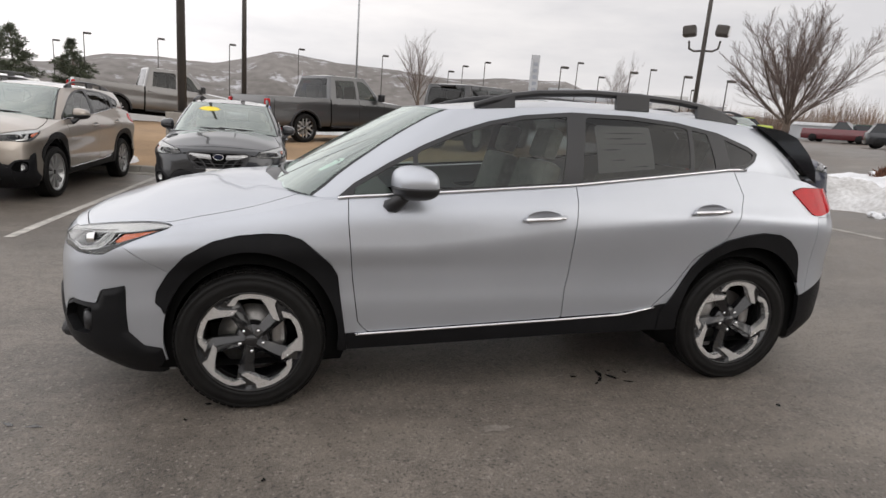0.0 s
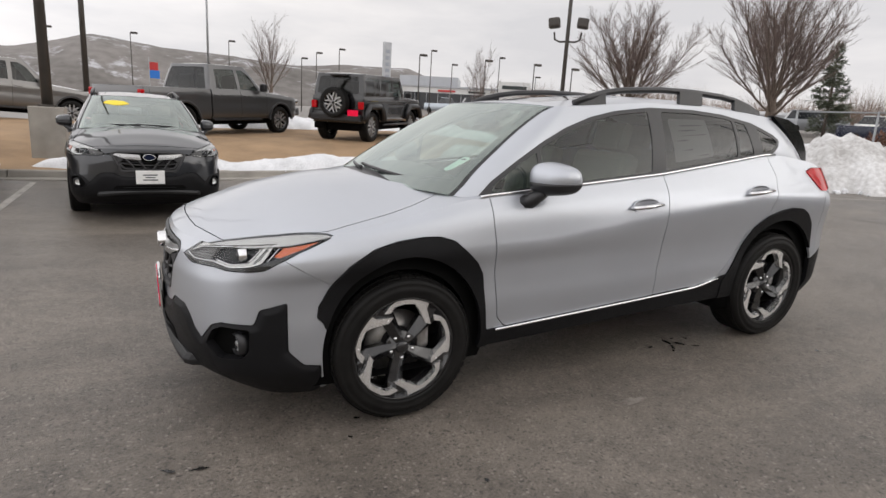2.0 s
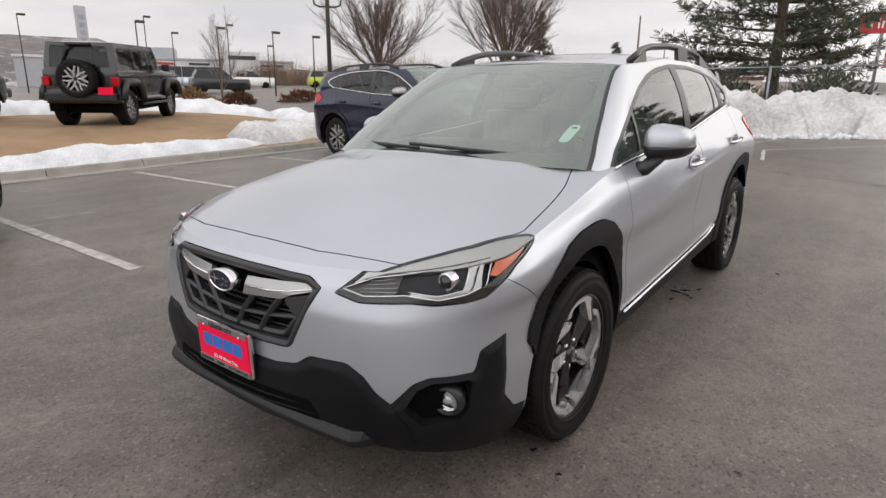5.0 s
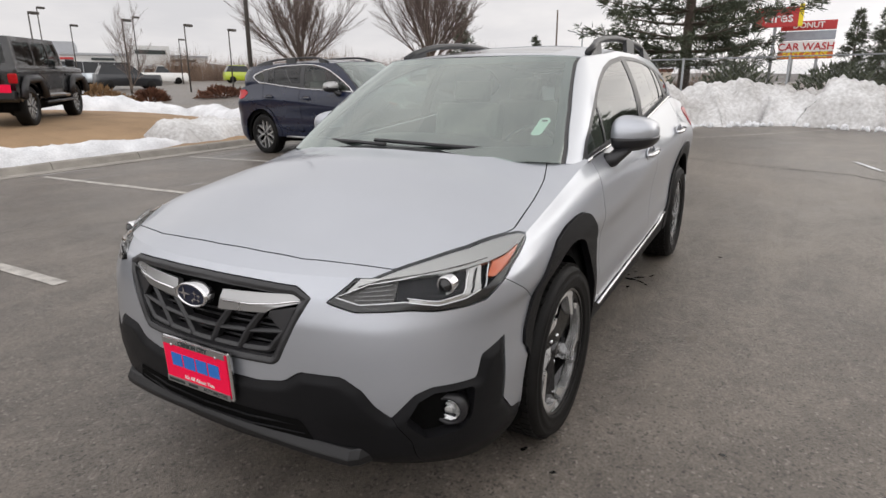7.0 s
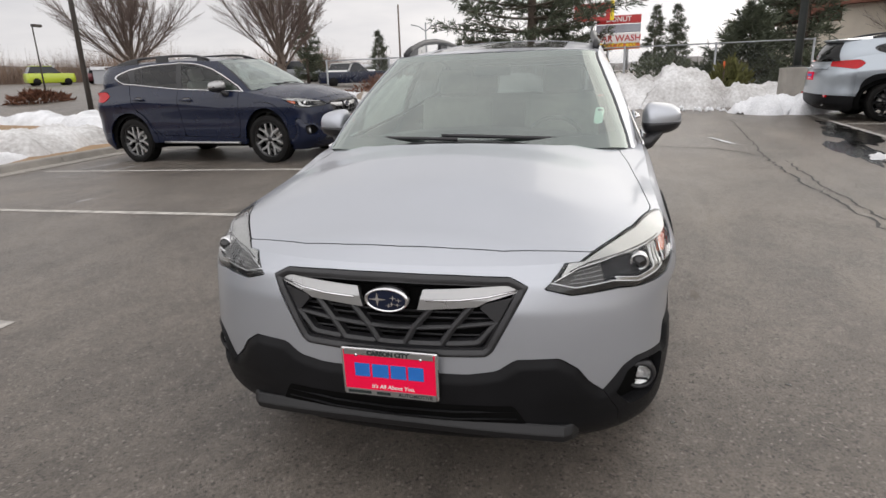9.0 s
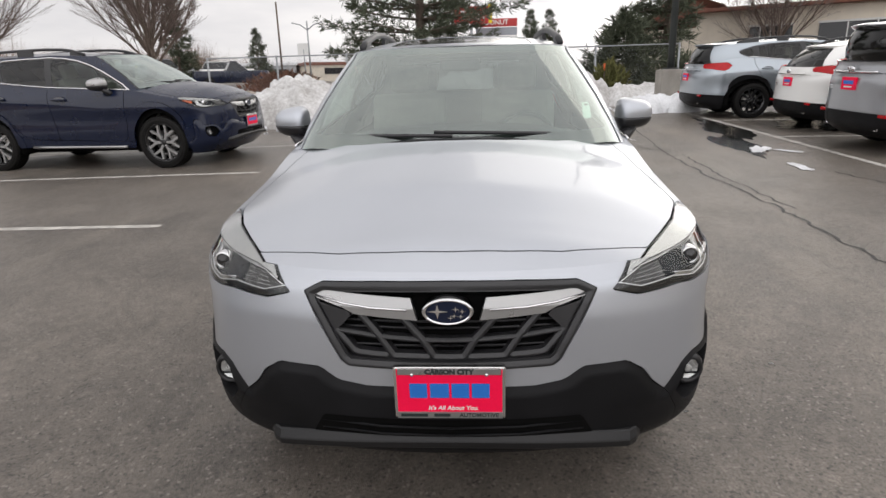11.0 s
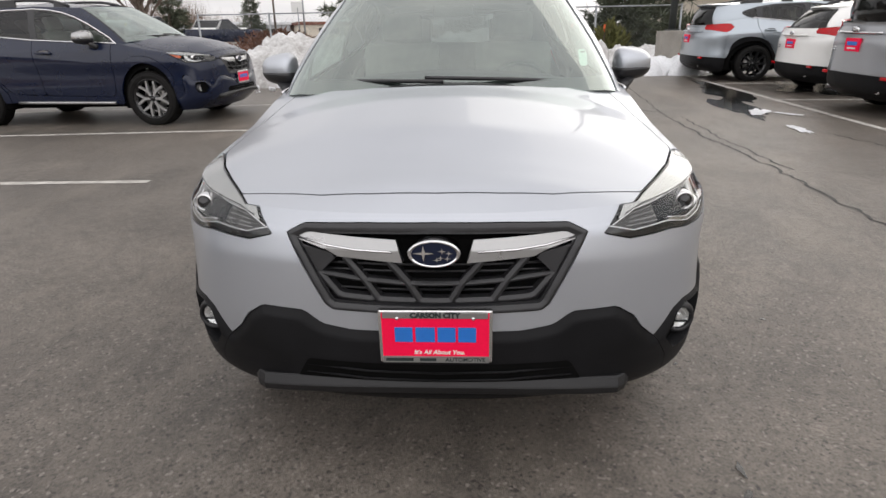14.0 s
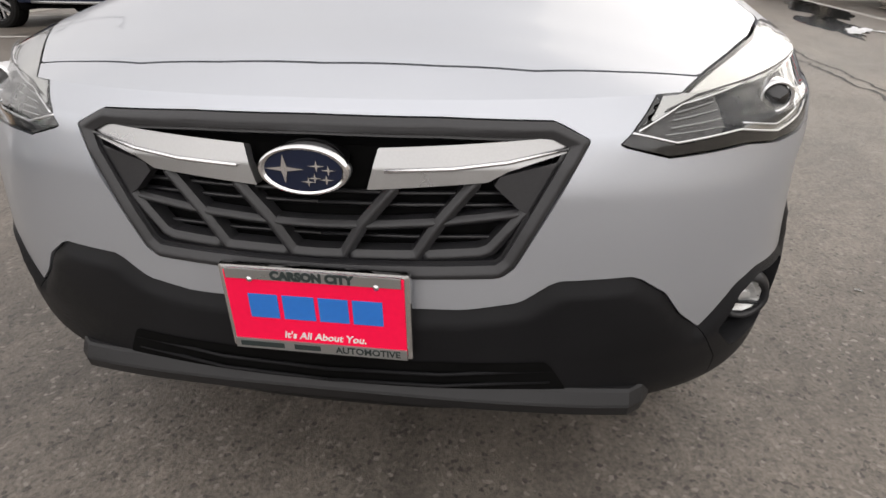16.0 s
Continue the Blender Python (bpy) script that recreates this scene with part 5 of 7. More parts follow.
    body_g = G.cut(lambda x, y, z, a: np.minimum(-np.minimum(dlo(x, z), y - .35) - gap, 9))
    back = lambda x, y, z, a: np.minimum(np.minimum(x - 2.75, 9), np.minimum(table(z, [(1.1, .60), (1.42, .46)]) - y, 1.40 - z))
    pair("pillar_panel", body_g.cut(lambda x, y, z, a: np.minimum(-screen(x, y, z, a) - gap, -back(x, y, z, a) - gap)).cut(lambda x, y, z, a: np.maximum(z - table(x, [(0, 1.02), (.47, 1.03), (2.6, 1.19), (3.5, 1.05)]), -1)), col, .014)
    sc = G.moved(-.002).cut(screen)
    ws = centre("windscreen", sc.cut(lambda x, y, z, a: np.minimum(screen(x, y, z, a) - .012, z - 1.03)), SCREEN_GLASS, .0, "clear windscreen with black border")
    ws.visible_shadow = False
    fr_in = lambda x, y, z, a: np.minimum(screen(x, y, z, a) - .045, np.minimum(1.462 - z, z - 1.115))
    centre("screen_border", sc.moved(-.004).cut(lambda x, y, z, a: -fr_in(x, y, z, a)), SATIN_BLACK, .0, "", ws)
    if spec.get("screen_card"):
        q = sc.moved(-.010).cut(lambda x, y, z, a: -poly_sd(y, z, [(.581, 1.154), (.621, 1.155), (.632, 1.219), (.588, 1.220)]))
        v, f = mirrored([tuple(p) for p in q.v], q.f)
        cd = put("window_card", v, f, PALE_GREEN, ws, "pale green stock card inside the glass")
        for t in range(3):
            zz = 1.166 + t * .018
            q = sc.moved(-.008).cut(lambda x, y, z, a: -poly_sd(y, z, [(.590 + t * .002, zz), (.618 + t * .002, zz), (.618 + t * .002, zz + .010), (.590 + t * .002, zz + .010)]))
            v, f = mirrored([tuple(p) for p in q.v], q.f)
            put("card_bar", v, f, INK, ws)
    if spec.get("sun_sticker"):
        q = sc.moved(.003).cut(lambda x, y, z, a: 1 - ((y - .28) / .17) ** 2 - ((z - 1.40) / .035) ** 2)
        v, f = [tuple(p) for p in q.v], q.f
        put("price_sticker", v, f, YELLOW, ws, "yellow oval sticker")
    bk = centre("rear_window", G.moved(-.002).cut(lambda x, y, z, a: back(x, y, z, a) - .006), TINT_GLASS, .0, "dark rear window")
    bk.visible_shadow = False
    roof = R.cut(lambda x, y, z, a: poly_sd(x, y, [(1.02, -.45), (1.62, -.45), (1.62, .40), (1.02, .40)]) - gap)
    centre("roof", roof, col, .014)
    centre("sunroof", R.moved(-.002).cut(lambda x, y, z, a: -poly_sd(x, y, [(1.02, -.45), (1.62, -.45), (1.62, .40), (1.02, .40)]) - gap), GLOSS_BLACK, .01, "black glass sunroof")
    inset = G.moved(-.004).cut(lambda x, y, z, a: np.minimum(dlo(x, z), y - .3))
    pillars = lambda x, z: np.maximum.reduce([
        -poly_sd(x, z, [(1.565, 1.0), (1.62, 1.30), (1.66, 1.6), (1.775, 1.6), (1.72, 1.30), (1.685, 1.0)]),
        -poly_sd(x, z, [(2.345, 1.0), (2.375, 1.6), (2.405, 1.6), (2.365, 1.0)]),
        -poly_sd(x, z, [(2.56, 1.0), (2.45, 1.6), (2.56, 1.6), (2.64, 1.0)]),
        -poly_sd(x, z, [(.79, 1.0), (.80, 1.6), (.825, 1.6), (.815, 1.0)]),
        -(dlo(x, z) - .020), -(x - .50)])
    trims = pair("window_trim", inset.moved(.003).cut(lambda x, y, z, a: pillars(x, z)), SATIN_BLACK, .01)
    open_ = inset.cut(lambda x, y, z, a: -pillars(x, z) + .006)
    for nm, lo, hi, mat in (("quarter_light", .3, .81, SIDE_GLASS), ("front_window", .81, 1.66, SIDE_GLASS), ("rear_window_pane", 1.66, 2.37, TINT_GLASS), ("rear_window_pane", 2.37, 2.55, TINT_GLASS), ("side_rear_pane", 2.55, 2.9, TINT_GLASS)):
        for o in pair(nm, open_.cut(lambda x, y, z, a: np.minimum(x - lo, hi - x)), mat, .0):
            if o is not None:
                o.visible_shadow = False
    if spec.get("screen_card"):
        q = inset.moved(-.010).cut(lambda x, y, z, a: -poly_sd(x, z, [(1.80, 1.175), (2.14, 1.205), (2.13, 1.425), (1.80, 1.430)]))
        v, f = mirrored([tuple(p) for p in q.v], q.f)
        st = put("window_sticker", v, f, WHITE_CARD, car, "pale price sheet inside the rear side window")
        for t in range(7):
            z0, x1 = 1.205 + t * .029, (2.10, 1.96, 2.08, 1.94, 2.10, 2.02, 2.09)[t]
            q = inset.moved(-.008).cut(lambda x, y, z, a: -poly_sd(x, z, [(1.83, z0), (x1, z0 + .012), (x1, z0 + .020), (1.83, z0 + .008)]))
            v, f = mirrored([tuple(p) for p in q.v], q.f)
            put("sheet_bar", v, f, GREY_INK, st)
    # rear spoiler, tail lamps
    sp = R.moved(.006).cut(lambda x, y, z, a: np.minimum(x - 2.86, .60 - y))
    centre("roof_spoiler", Shell(sp.v + np.array([.07, 0, .0]) * np.clip((sp.v[:, :1] - 2.86) / .2, 0, 1), sp.n, sp.a, sp.f), col if full else col, .04)
    if full:
        for s in (1, -1):
            fin = [(2.845, 1.462), (3.05, 1.437), (3.175, 1.396), (3.30, 1.290), (3.362, 1.205), (3.385, 1.118), (3.30, 1.165), (3.18, 1.262), (3.02, 1.372)]
            solid("spoiler_fin", prism(fin, .05, lambda u, v, w, q=s: (u, q * (.60 - .10 * (u - 2.85) - w), v)), GLOSS_BLACK, "black spoiler side")
    tl = pair("tail_lamp", S.moved(.006).cut(f_tail), RED_LENS, .03, "red tail lamp")
    # tailgate fittings, chrome window line, side steps
    rear_x = lambda y: float(np.interp(abs(y), py[::-1][:len(py) - int(np.argmax(py))], px[::-1][:len(py) - int(np.argmax(py))]))
    if spec.get("rear"):
        rp = solid("rear_plate", box_bm((rear_x(0) - .004, 0, .835), (.02, .30, .155), .004), PINK, "pink dealer plate")
        solid("plate_bar", box_bm((rear_x(0) + .0072, 0, .850), (.003, .21, .045), .001), PLATE_BLUE, "", rp)
        solid("plate_bar", box_bm((rear_x(0) + .0072, 0, .795), (.003, .17, .018), .001), WHITE_CARD, "", rp)
        solid("tailgate_bar", tube_bm([(rear_x(y) - .008, y, .975 + .012 * abs(y)) for y in np.linspace(-.46, .46, 13)], .014, 6, 1.0), CHROME if spec["rear"] == "chrome" else col, "tailgate grip bar")
        v, f = lathe([(0, .010), (.055, .010), (.062, .004), (.064, -.01)], 24, "x")
        put("rear_badge", [(p[0] + rear_x(0) + .002, p[1], p[2] * .56 + 1.015) for p in v], f, CHROME, car, "oval badge")
        for s in (1, -1):
            solid("rear_reflector", box_bm((rear_x(.62) + .004, s * .62, .475), (.03, .16, .04), .008), RED_LENS)
            solid("model_mark", box_bm((rear_x(.40) - .004, -.40, .80 - .03 * (s > 0)), (.006, .13, .014), .002), CHROME)
            v, f = lathe([(.030, -.02), (.042, -.02), (.044, .05), (.030, .05)], 20, "x", True)
            put("exhaust_tip", [(rear_x(.5) - .06 - p[0], p[1] + s * .52, p[2] + .33) for p in v], f, CHROME)
    if spec.get("chrome_line"):
        ring = GLASS_SIDE + GLASS_SIDE[:1]
        dense = [(ring[k][0] * (1 - t) + ring[k + 1][0] * t, ring[k][1] * (1 - t) + ring[k + 1][1] * t) for k in range(len(ring) - 1) for t in (0, .34, .67)]
        dense.append(dense[0])
        wide = G.v[G.v[:, 1] > .35]
        ys_ = []
        for x, z in dense:
            near = np.argsort((wide[:, 0] - x) ** 2 + (wide[:, 2] - z) ** 2)[:4]
            ys_.append(float(wide[near, 1].mean()))
        ys_ = [(ys_[k - 1] + 2 * ys_[k] + ys_[(k + 1) % len(ys_)]) / 4 for k in range(len(ys_))]
        for s in (1, -1):
            solid("window_line", tube_bm([(x, s * (y + .004), z) for (x, z), y in zip(dense, ys_)], .010, 6), CHROME, "chrome window line")
            solid("side_step", tube_bm([(x, s * .868, .300 + .015 * (x - .6)) for x in np.linspace(.55, 2.05, 9)], .024, 8, .8), SATIN_SILVER, "silver sill strip")
    # roof rails
    for s in (1, -1):
        z_roof = lambda x: float(table(x, [(1.0, 1.49), (1.2, 1.505), (1.66, 1.535), (2.2, 1.522), (2.6, 1.487), (2.9, 1.45)]))
        rl = new("roof_rail")
        rl.parent = car
        rl["label"] = "black raised roof rail"
        prof = [(1.14, .004), (1.24, .030), (1.36, .050), (1.5, .060), (1.8, .066), (2.1, .066), (2.35, .063), (2.5, .054), (2.62, .034), (2.74, .002)]
        pts = [(x, s * (.575 - .02 * (x > 1.3)), z_roof(x) + h) for x, h in prof]
        solid("rail_bar", tube_bm(pts, .019, 8, 1.0), SATIN_BLACK, "", rl)
        for x0, x1 in ((1.16, 1.36), (1.95, 2.15), (2.46, 2.72)):
            xs = np.linspace(x0, x1, 6)
            v, f = [], []
            for x in xs:
                hh = float(table(x, prof))
                for yy in (.565, .59):
                    v += [(x, s * yy, z_roof(x) - .012), (x, s * (yy - .01), z_roof(x) + hh)]
            for i in range(5):
                b = i * 4
                f += [(b, b + 4, b + 5, b + 1), (b + 2, b + 3, b + 7, b + 6)]
            f += [(0, 1, 3, 2), (20, 22, 23, 21)]
            put("rail_foot", v, f, SATIN_BLACK, rl, "", False)
    # mirrors
    for s in (1, -1):
        bm = bmesh.new()
        bmesh.ops.create_uvsphere(bm, u_segments=24, v_segments=14, radius=1.0)
        for q in bm.verts:
            x, y, z = q.co
            x = (abs(x) ** .75) * (1 if x > 0 else -1)
            y = (abs(y) ** .62) * (1 if y > 0 else -1)
            z = (abs(z) ** .72) * (1 if z > 0 else -1)
            q.co = (.795 + x * (.115 if x < 0 else .070) + .035 * y, s * (.925 + y * .100), 1.130 + z * (.078 - .016 * y))
        for fc in bm.faces:
            fc.smooth = True
        mir = solid("door_mirror", bm, SATIN_SILVER if spec.get("chrome_line") else col, "body-coloured door mirror on black foot")
        b2 = bmesh.new()
        bmesh.ops.create_uvsphere(b2, u_segments=24, v_segments=14, radius=1.0)
        for q in b2.verts:
            x, y, z = q.co
            x = (abs(x) ** .75) * (1 if x > 0 else -1)
            y = (abs(y) ** .62) * (1 if y > 0 else -1)
            z = (abs(z) ** .72) * (1 if z > 0 else -1)
            q.co = (.797 + x * (.117 if x < 0 else .072) + .035 * y, s * (.926 + y * .102), min(1.116, 1.128 + z * (.080 - .016 * y)))
        for fc in b2.faces:
            fc.smooth = True
        solid("mirror_base", b2, SATIN_BLACK, "", mir)
        solid("mirror_foot", tube_bm([(.67, s * .79, 1.00), (.69, s * .85, 1.015), (.73, s * .90, 1.07)], [.055, .045, .04], 8, .8), SATIN_BLACK, "", mir)
    # handles
    for (x0, zc, doorset) in ((1.46, .955, doors), (2.425, .993, rdoors)):
        for s, dr in ((1, doorset[0]), (-1, doorset[1])):
            yb = float(np.interp(x0, px, py)) - .012
            yc = float(np.interp(zc, P[int(np.argmin(np.abs(px - x0))), :, 2], P[int(np.argmin(np.abs(px - x0))), :, 1]))
            rim_ = [(x0 + .098 * math.cos(g) * (1 + .06 * math.sin(g)), s * (yc + .0035), zc - .004 + .043 * math.sin(g)) for g in np.linspace(0, math.tau, 29)]
            solid("handle_cup_rim", tube_bm(rim_, .0045, 6), col, "", dr)
            # flat disc, not hollow; its darker colour paints the recess's shade
            v, f = lathe([(0, .0), (.5, .0), (1.0, .001)], 28)
            put("handle_cup", [(x0 + p[0] * .098, s * (yc + .0025 + p[1]), zc - .004 + p[2] * .043) for p in v], f, CUP_SHADE, dr, "flat disc painted as a shaded grip recess")
            yb = yc
            pts = [(x0 - .105, s * (yb + .004), zc - .006), (x0 - .095, s * (yb + .026), zc - .005), (x0, s * (yb + .034), zc), (x0 + .095, s * (yb + .026), zc + .005), (x0 + .105, s * (yb + .004), zc + .006)]
            solid("door_handle", tube_bm(pts, .0125, 10, 1.55, (0, 1, 0)), CHROME if full else col, "bright door handle", dr)
    # wipers
    for y0, y1, x1 in ((-.52, .10, .055), (.02, .60, .17)):
        pts = []
        for k in range(9):
            t = k / 8
            yy = y0 * (1 - t) + y1 * t
            q = abs(yy)
            xx = .10 + .20 * (q / .66) ** 2.2
            pts.append((xx + .03 * t, yy, 1.118 - .028 * (q / .66) ** 2 + .014 * t))
        solid("wiper", tube_bm(pts, .009, 6), SATIN_BLACK, "black wiper blade")
    # cabin
    def seat(nm, x, y, w, back_h, tilt):
        st = new(nm)
        st.parent = car
        solid("seat_base", box_bm((x, y, .60), (.50, w, .16), .05), FABRIC, "", st)
        solid("backrest", box_bm((0, 0, back_h / 2), (.12, w * .95, back_h), .05, Matrix.Translation((x + .24, y, .66)) @ Matrix.Rotation(tilt, 4, "Y")), FABRIC, "", st)
        for yy in ([0] if w < .8 else [-w * .3, w * .3]):
            solid("headrest", box_bm((0, yy, back_h + .10), (.09, .26, .18), .035, Matrix.Translation((x + .24, y, .66)) @ Matrix.Rotation(tilt, 4, "Y")), FABRIC, "", st)
    if spec.get("cabin", True):
        seat("front_seat", 1.20, -.36, .52, .58, .30)
        seat("front_seat", 1.20, .36, .52, .58, .30)
        seat("rear_seat", 2.10, 0, 1.20, .56, .38)
        solid("dashboard", box_bm((.50, 0, .93), (.50, 1.36, .20), .06), DASH)
        v, f = lathe([(.165, -.013), (.178, .0), (.165, .013), (.152, .0)], 32, "x", True)
        rot = Matrix.Translation((.86, -.36, .98)) @ Matrix.Rotation(.42, 4, "Y")
        put("steering_wheel", [tuple(rot @ Vector(p)) for p in v], f, DASH)
        solid("floor_pan", box_bm((1.5, 0, .38), (3.4, 1.5, .06)), VOID)
        solid("rear_deck", box_bm((2.85, 0, .80), (.75, 1.2, .35), .04), DASH)
        solid("headlining", box_bm((1.9, 0, 1.475), (1.6, 1.0, .02), .005), HEADLINER)
        solid("cabin_mirror", box_bm((.93, 0, 1.40), (.03, .22, .06), .012), SATIN_BLACK)
    solid("underbody", box_bm((1.25, 0, .30), (3.9, 1.30, .16), .03), VOID)
    # wheels and their wells
    R_w, W_w = spec.get("tyre", (.3505, .225))
    for xw in (0, 2.665):
        for s in (1, -1):
            c = shape([(xw, s * .772, .3505)])[0]
            c[2] = R_w - .006
            mm = Matrix.Translation(c) @ (Matrix.Identity(4) if s < 0 else Matrix.Rotation(math.pi, 4, "Z"))
            wheel(car, R_w, W_w, spec["wheel"], mm)
    for xw in (0, 2.665):
        for s in (1, -1):
            v, f = lathe([(.462, -.30), (.462, .17), (.36, .19)], 32, "y")
            vv = [(p[0] + xw, s * (.665 + .02 + p[1] * -1 * -1 * .9 - .02), max(.22, p[2] + .37)) for p in v]
            put("wheel_well", vv, f, VOID)
    return car


def f_head_top(x, y):
    """The part of a headlamp that wraps over onto the hood's flank."""
    return -poly_sd(x, y, [(-.86, .525), (-.825, .552), (-.76, .593), (-.633, .677), (-.539, .734), (-.384, .793), (-.335, .815), (-.30, .88), (-.60, .92), (-.95, .75)])


hero = build_car("silver_hatchback", pose(0, 0, 0, 0, -2.276, 0), "silver metallic five-door crossover hatchback with black cladding", HERO)

# ---- other wagons ----
def relative(wb, front, rear, sy, belt, roof, upright=0.0):
    """Reshapes the hatchback: wheelbase, overhangs, width, waistline and roof heights, and how upright the tail stands."""
    def fx(a):
        o = a.copy()
        a = a.copy()
        aft = np.clip((a[:, 0] - 1.9) / 1.15, 0, 1) ** 1.3
        high = np.clip((a[:, 2] - 1.06) / .40, 0, 1)
        a[:, 0] += upright * aft * high
        a[:, 2] += upright * .20 * aft * high
        o[:, 0] = np.interp(a[:, 0], [-1.1, 0, 2.665, 3.6], [-1.1 * front / .985, 0, wb, wb + .935 * rear / .835])
        o[:, 1] = a[:, 1] * sy
        o[:, 2] = np.interp(a[:, 2], [0, 1.08, 1.60, 1.8], [0, belt, roof, roof + .2])
        return o
    return fx


ESTATE = relative(2.745, .97, 1.14, 1.03, 1.12, 1.66, .24)
THREE_ROW = relative(2.89, .98, 1.13, 1.07, 1.20, 1.80, .36)
PLAIN = relative(2.665, .985, .835, 1.0, 1.08, 1.60)
build_car("dark_hatchback", stand(-1.06, 5.72, 93), "dark grey crossover hatchback with white front plate, parked nose out", dict(res=.5, paint=DARK_GREY, clad=CLADDING, wheel="ten", plate="white", sun_sticker=True), PLAIN)
build_car("beige_wagon", stand(-4.25, 5.75, 88.5), "champagne beige station wagon with black cladding, parked nose out", dict(res=.45, paint=BEIGE, clad=CLADDING, wheel="ten", plate="", tyre=(.36, .225)), ESTATE)
build_car("navy_suv", stand(7.02, 4.50, 84), "navy blue three-row SUV with chrome window line, parked nose out", dict(res=.5, paint=NAVY, clad=NAVY, wheel="y", plate="pink", tyre=(.388, .245), chrome_line=True), THREE_ROW)
build_car("silver_wagon", stand(11.62, -8.75, 90), "pale silver station wagon with black wheels and cladding, seen from behind", dict(res=.45, paint=WILD_GREY, clad=CLADDING, wheel="black", plate="", rear="plain", tyre=(.37, .235)), ESTATE)
build_car("white_hatchback", stand(9.05, -9.35, 90), "white crossover hatchback with red tail lamps", dict(res=.4, paint=WHITE_PAINT, clad=CLADDING, wheel="ten", plate="", rear="plain"), PLAIN)
build_car("grey_suv", stand(6.33, -9.35, 90), "silver grey three-row SUV with chrome tailgate bar", dict(res=.45, paint=GREY_SILVER, clad=CLADDING, wheel="y", plate="", rear="chrome", tyre=(.388, .245)), THREE_ROW)
build_car("white_suv", stand(-7.2, 9.6, 88), "white SUV parked behind the beige wagon", dict(res=.3, paint=WHITE_PAINT, clad=CLADDING, wheel="ten", plate="", cabin=False, tyre=(.388, .245)), THREE_ROW)


# ---- pickups and the off-roader ----
def loft_vehicle(name, m, label, s, category="car"):
    """A body of side sheet, hood, cab and glass from a short list of sizes."""
    car = empty(name, m, label, category)
    k = s["k"]
    px, py = plan(s["nose"], s["tail"], s["w"], s["af"], s["nf"], s["ar"], s["nr"], k)
    P, arc, lines = wrap(px, py, s["levels"], 4)
    S = Shell.grid(P, arc, flip=True)
    wb, rw = s["wb"], s["tyre"][0]

    def put(nm, v, f, mat, lab="", parent=car, smooth=True):
        return mesh_part(nm, v, f, mat, parent, lab, smooth) if len(f) else None
    hole = lambda x, z: np.minimum(np.hypot(x, z - rw) - rw * 1.16, np.hypot(x - wb, z - rw) - rw * 1.16)
    side = S.cut(lambda x, y, z, a: hole(x, z))
    seams = s["seams"]
    for i, (x0, x1, nm) in enumerate(seams):
        sh = side.cut(lambda x, y, z, a: np.minimum(x - x0 - .004, x1 - .004 - x))
        v, f = sh.rimmed(.015)
        if nm in ("front_end", "tail_end"):
            put(nm, *both(v, f), s["paint"])
        else:
            put(nm, v, f, s["paint"])
            put(nm, *mirrored(v, f), s["paint"])
    inner = S.moved(-.03).cut(lambda x, y, z, a: hole(x, z))
    put("inner_body", *both([tuple(q) for q in inner.v], inner.f), VOID)
    HP = cap(lines[-1], s["crown"], 16, 3.0, hi=s["cowl"])
    h = Shell.grid(HP, HP[:, 0, 0] * 0)
    put("hood", *both(*h.rimmed(.01)), s["paint"])
    if s.get("bed"):
        b0, b1, bz = s["bed"]
        HP = cap(lines[-1], [(b0, .01), (b1, .01)], 10, 4.0, lo=b0, hi=b1)
        h = Shell.grid(HP, HP[:, 0, 0] * 0)
        put("bed_cover", *both(*h.rimmed(.01)), SATIN_BLACK, "black bed cover")
    # cab
    c0, c1, t0, t1, w0, w1, z0, z1 = s["cab"]
    cf, cr, cn = s.get("cabr", (.30, .10, 3.2))
    gx0, gy0 = plan(c0, c1, w0, cf, cn, cr, 5, k)
    gx1, gy1 = plan(t0, t1, w1, cf * .6, cn + .6, cr, 5, k)
    gl = []
    nn = np.stack(plan_frame(gx0, gy0)[:2], 1)
    for t in np.linspace(0, 1, 4):
        bul = .02 * 4 * t * (1 - t)
        q = np.stack([gx0 * (1 - t) + gx1 * t + nn[:, 0] * bul, gy0 * (1 - t) + gy1 * t + nn[:, 1] * bul, np.full(gx0.shape, z0 * (1 - t) + z1 * t)], 1)
        q[0, 1] = q[-1, 1] = 0
        gl.append(q)
    G = Shell.grid(spline_levels(gl, 5), np.linspace(0, 1, len(gx0)), flip=True)
    R = Shell.grid(cap(gl[-1], [(t0, .0), (t0 + .25, .03), (t1 - .25, .03), (t1, .0)], 12, 2.6), gl[-1][:, 0] * 0)
    put("roof", *both(*R.rimmed(.01)), s.get("top", s["paint"]))
    xs_front = lambda z: c0 + (t0 - c0) * (z - z0) / (z1 - z0)
    xs_back = lambda z: c1 + (t1 - c1) * (z - z0) / (z1 - z0)
    wins = s["windows"]

    def f_side(x, y, z, a):
        return np.maximum.reduce([-poly_sd(x, z, w_) for w_ in wins] + [np.full(x.shape, -1.0)])
    f_sidec = lambda x, y, z, a: np.minimum(f_side(x, y, z, a), y - w1 * .72)
    f_ws = lambda x, y, z, a: np.minimum(np.minimum(xs_front(z) + .22 - x, w0 - .10 - (w0 - w1) * (z - z0) / (z1 - z0) - y), np.minimum(z - z0 - .02, z1 - .05 - z))
    f_bw = lambda x, y, z, a: np.minimum(np.minimum(x - xs_back(z) + .12, w0 - .13 - (w0 - w1) * (z - z0) / (z1 - z0) - y), np.minimum(z - z0 - .08, z1 - .08 - z))
    pan = G.cut(lambda x, y, z, a: np.minimum.reduce([-f_sidec(x, y, z, a), -f_ws(x, y, z, a), -f_bw(x, y, z, a)]) - .003)
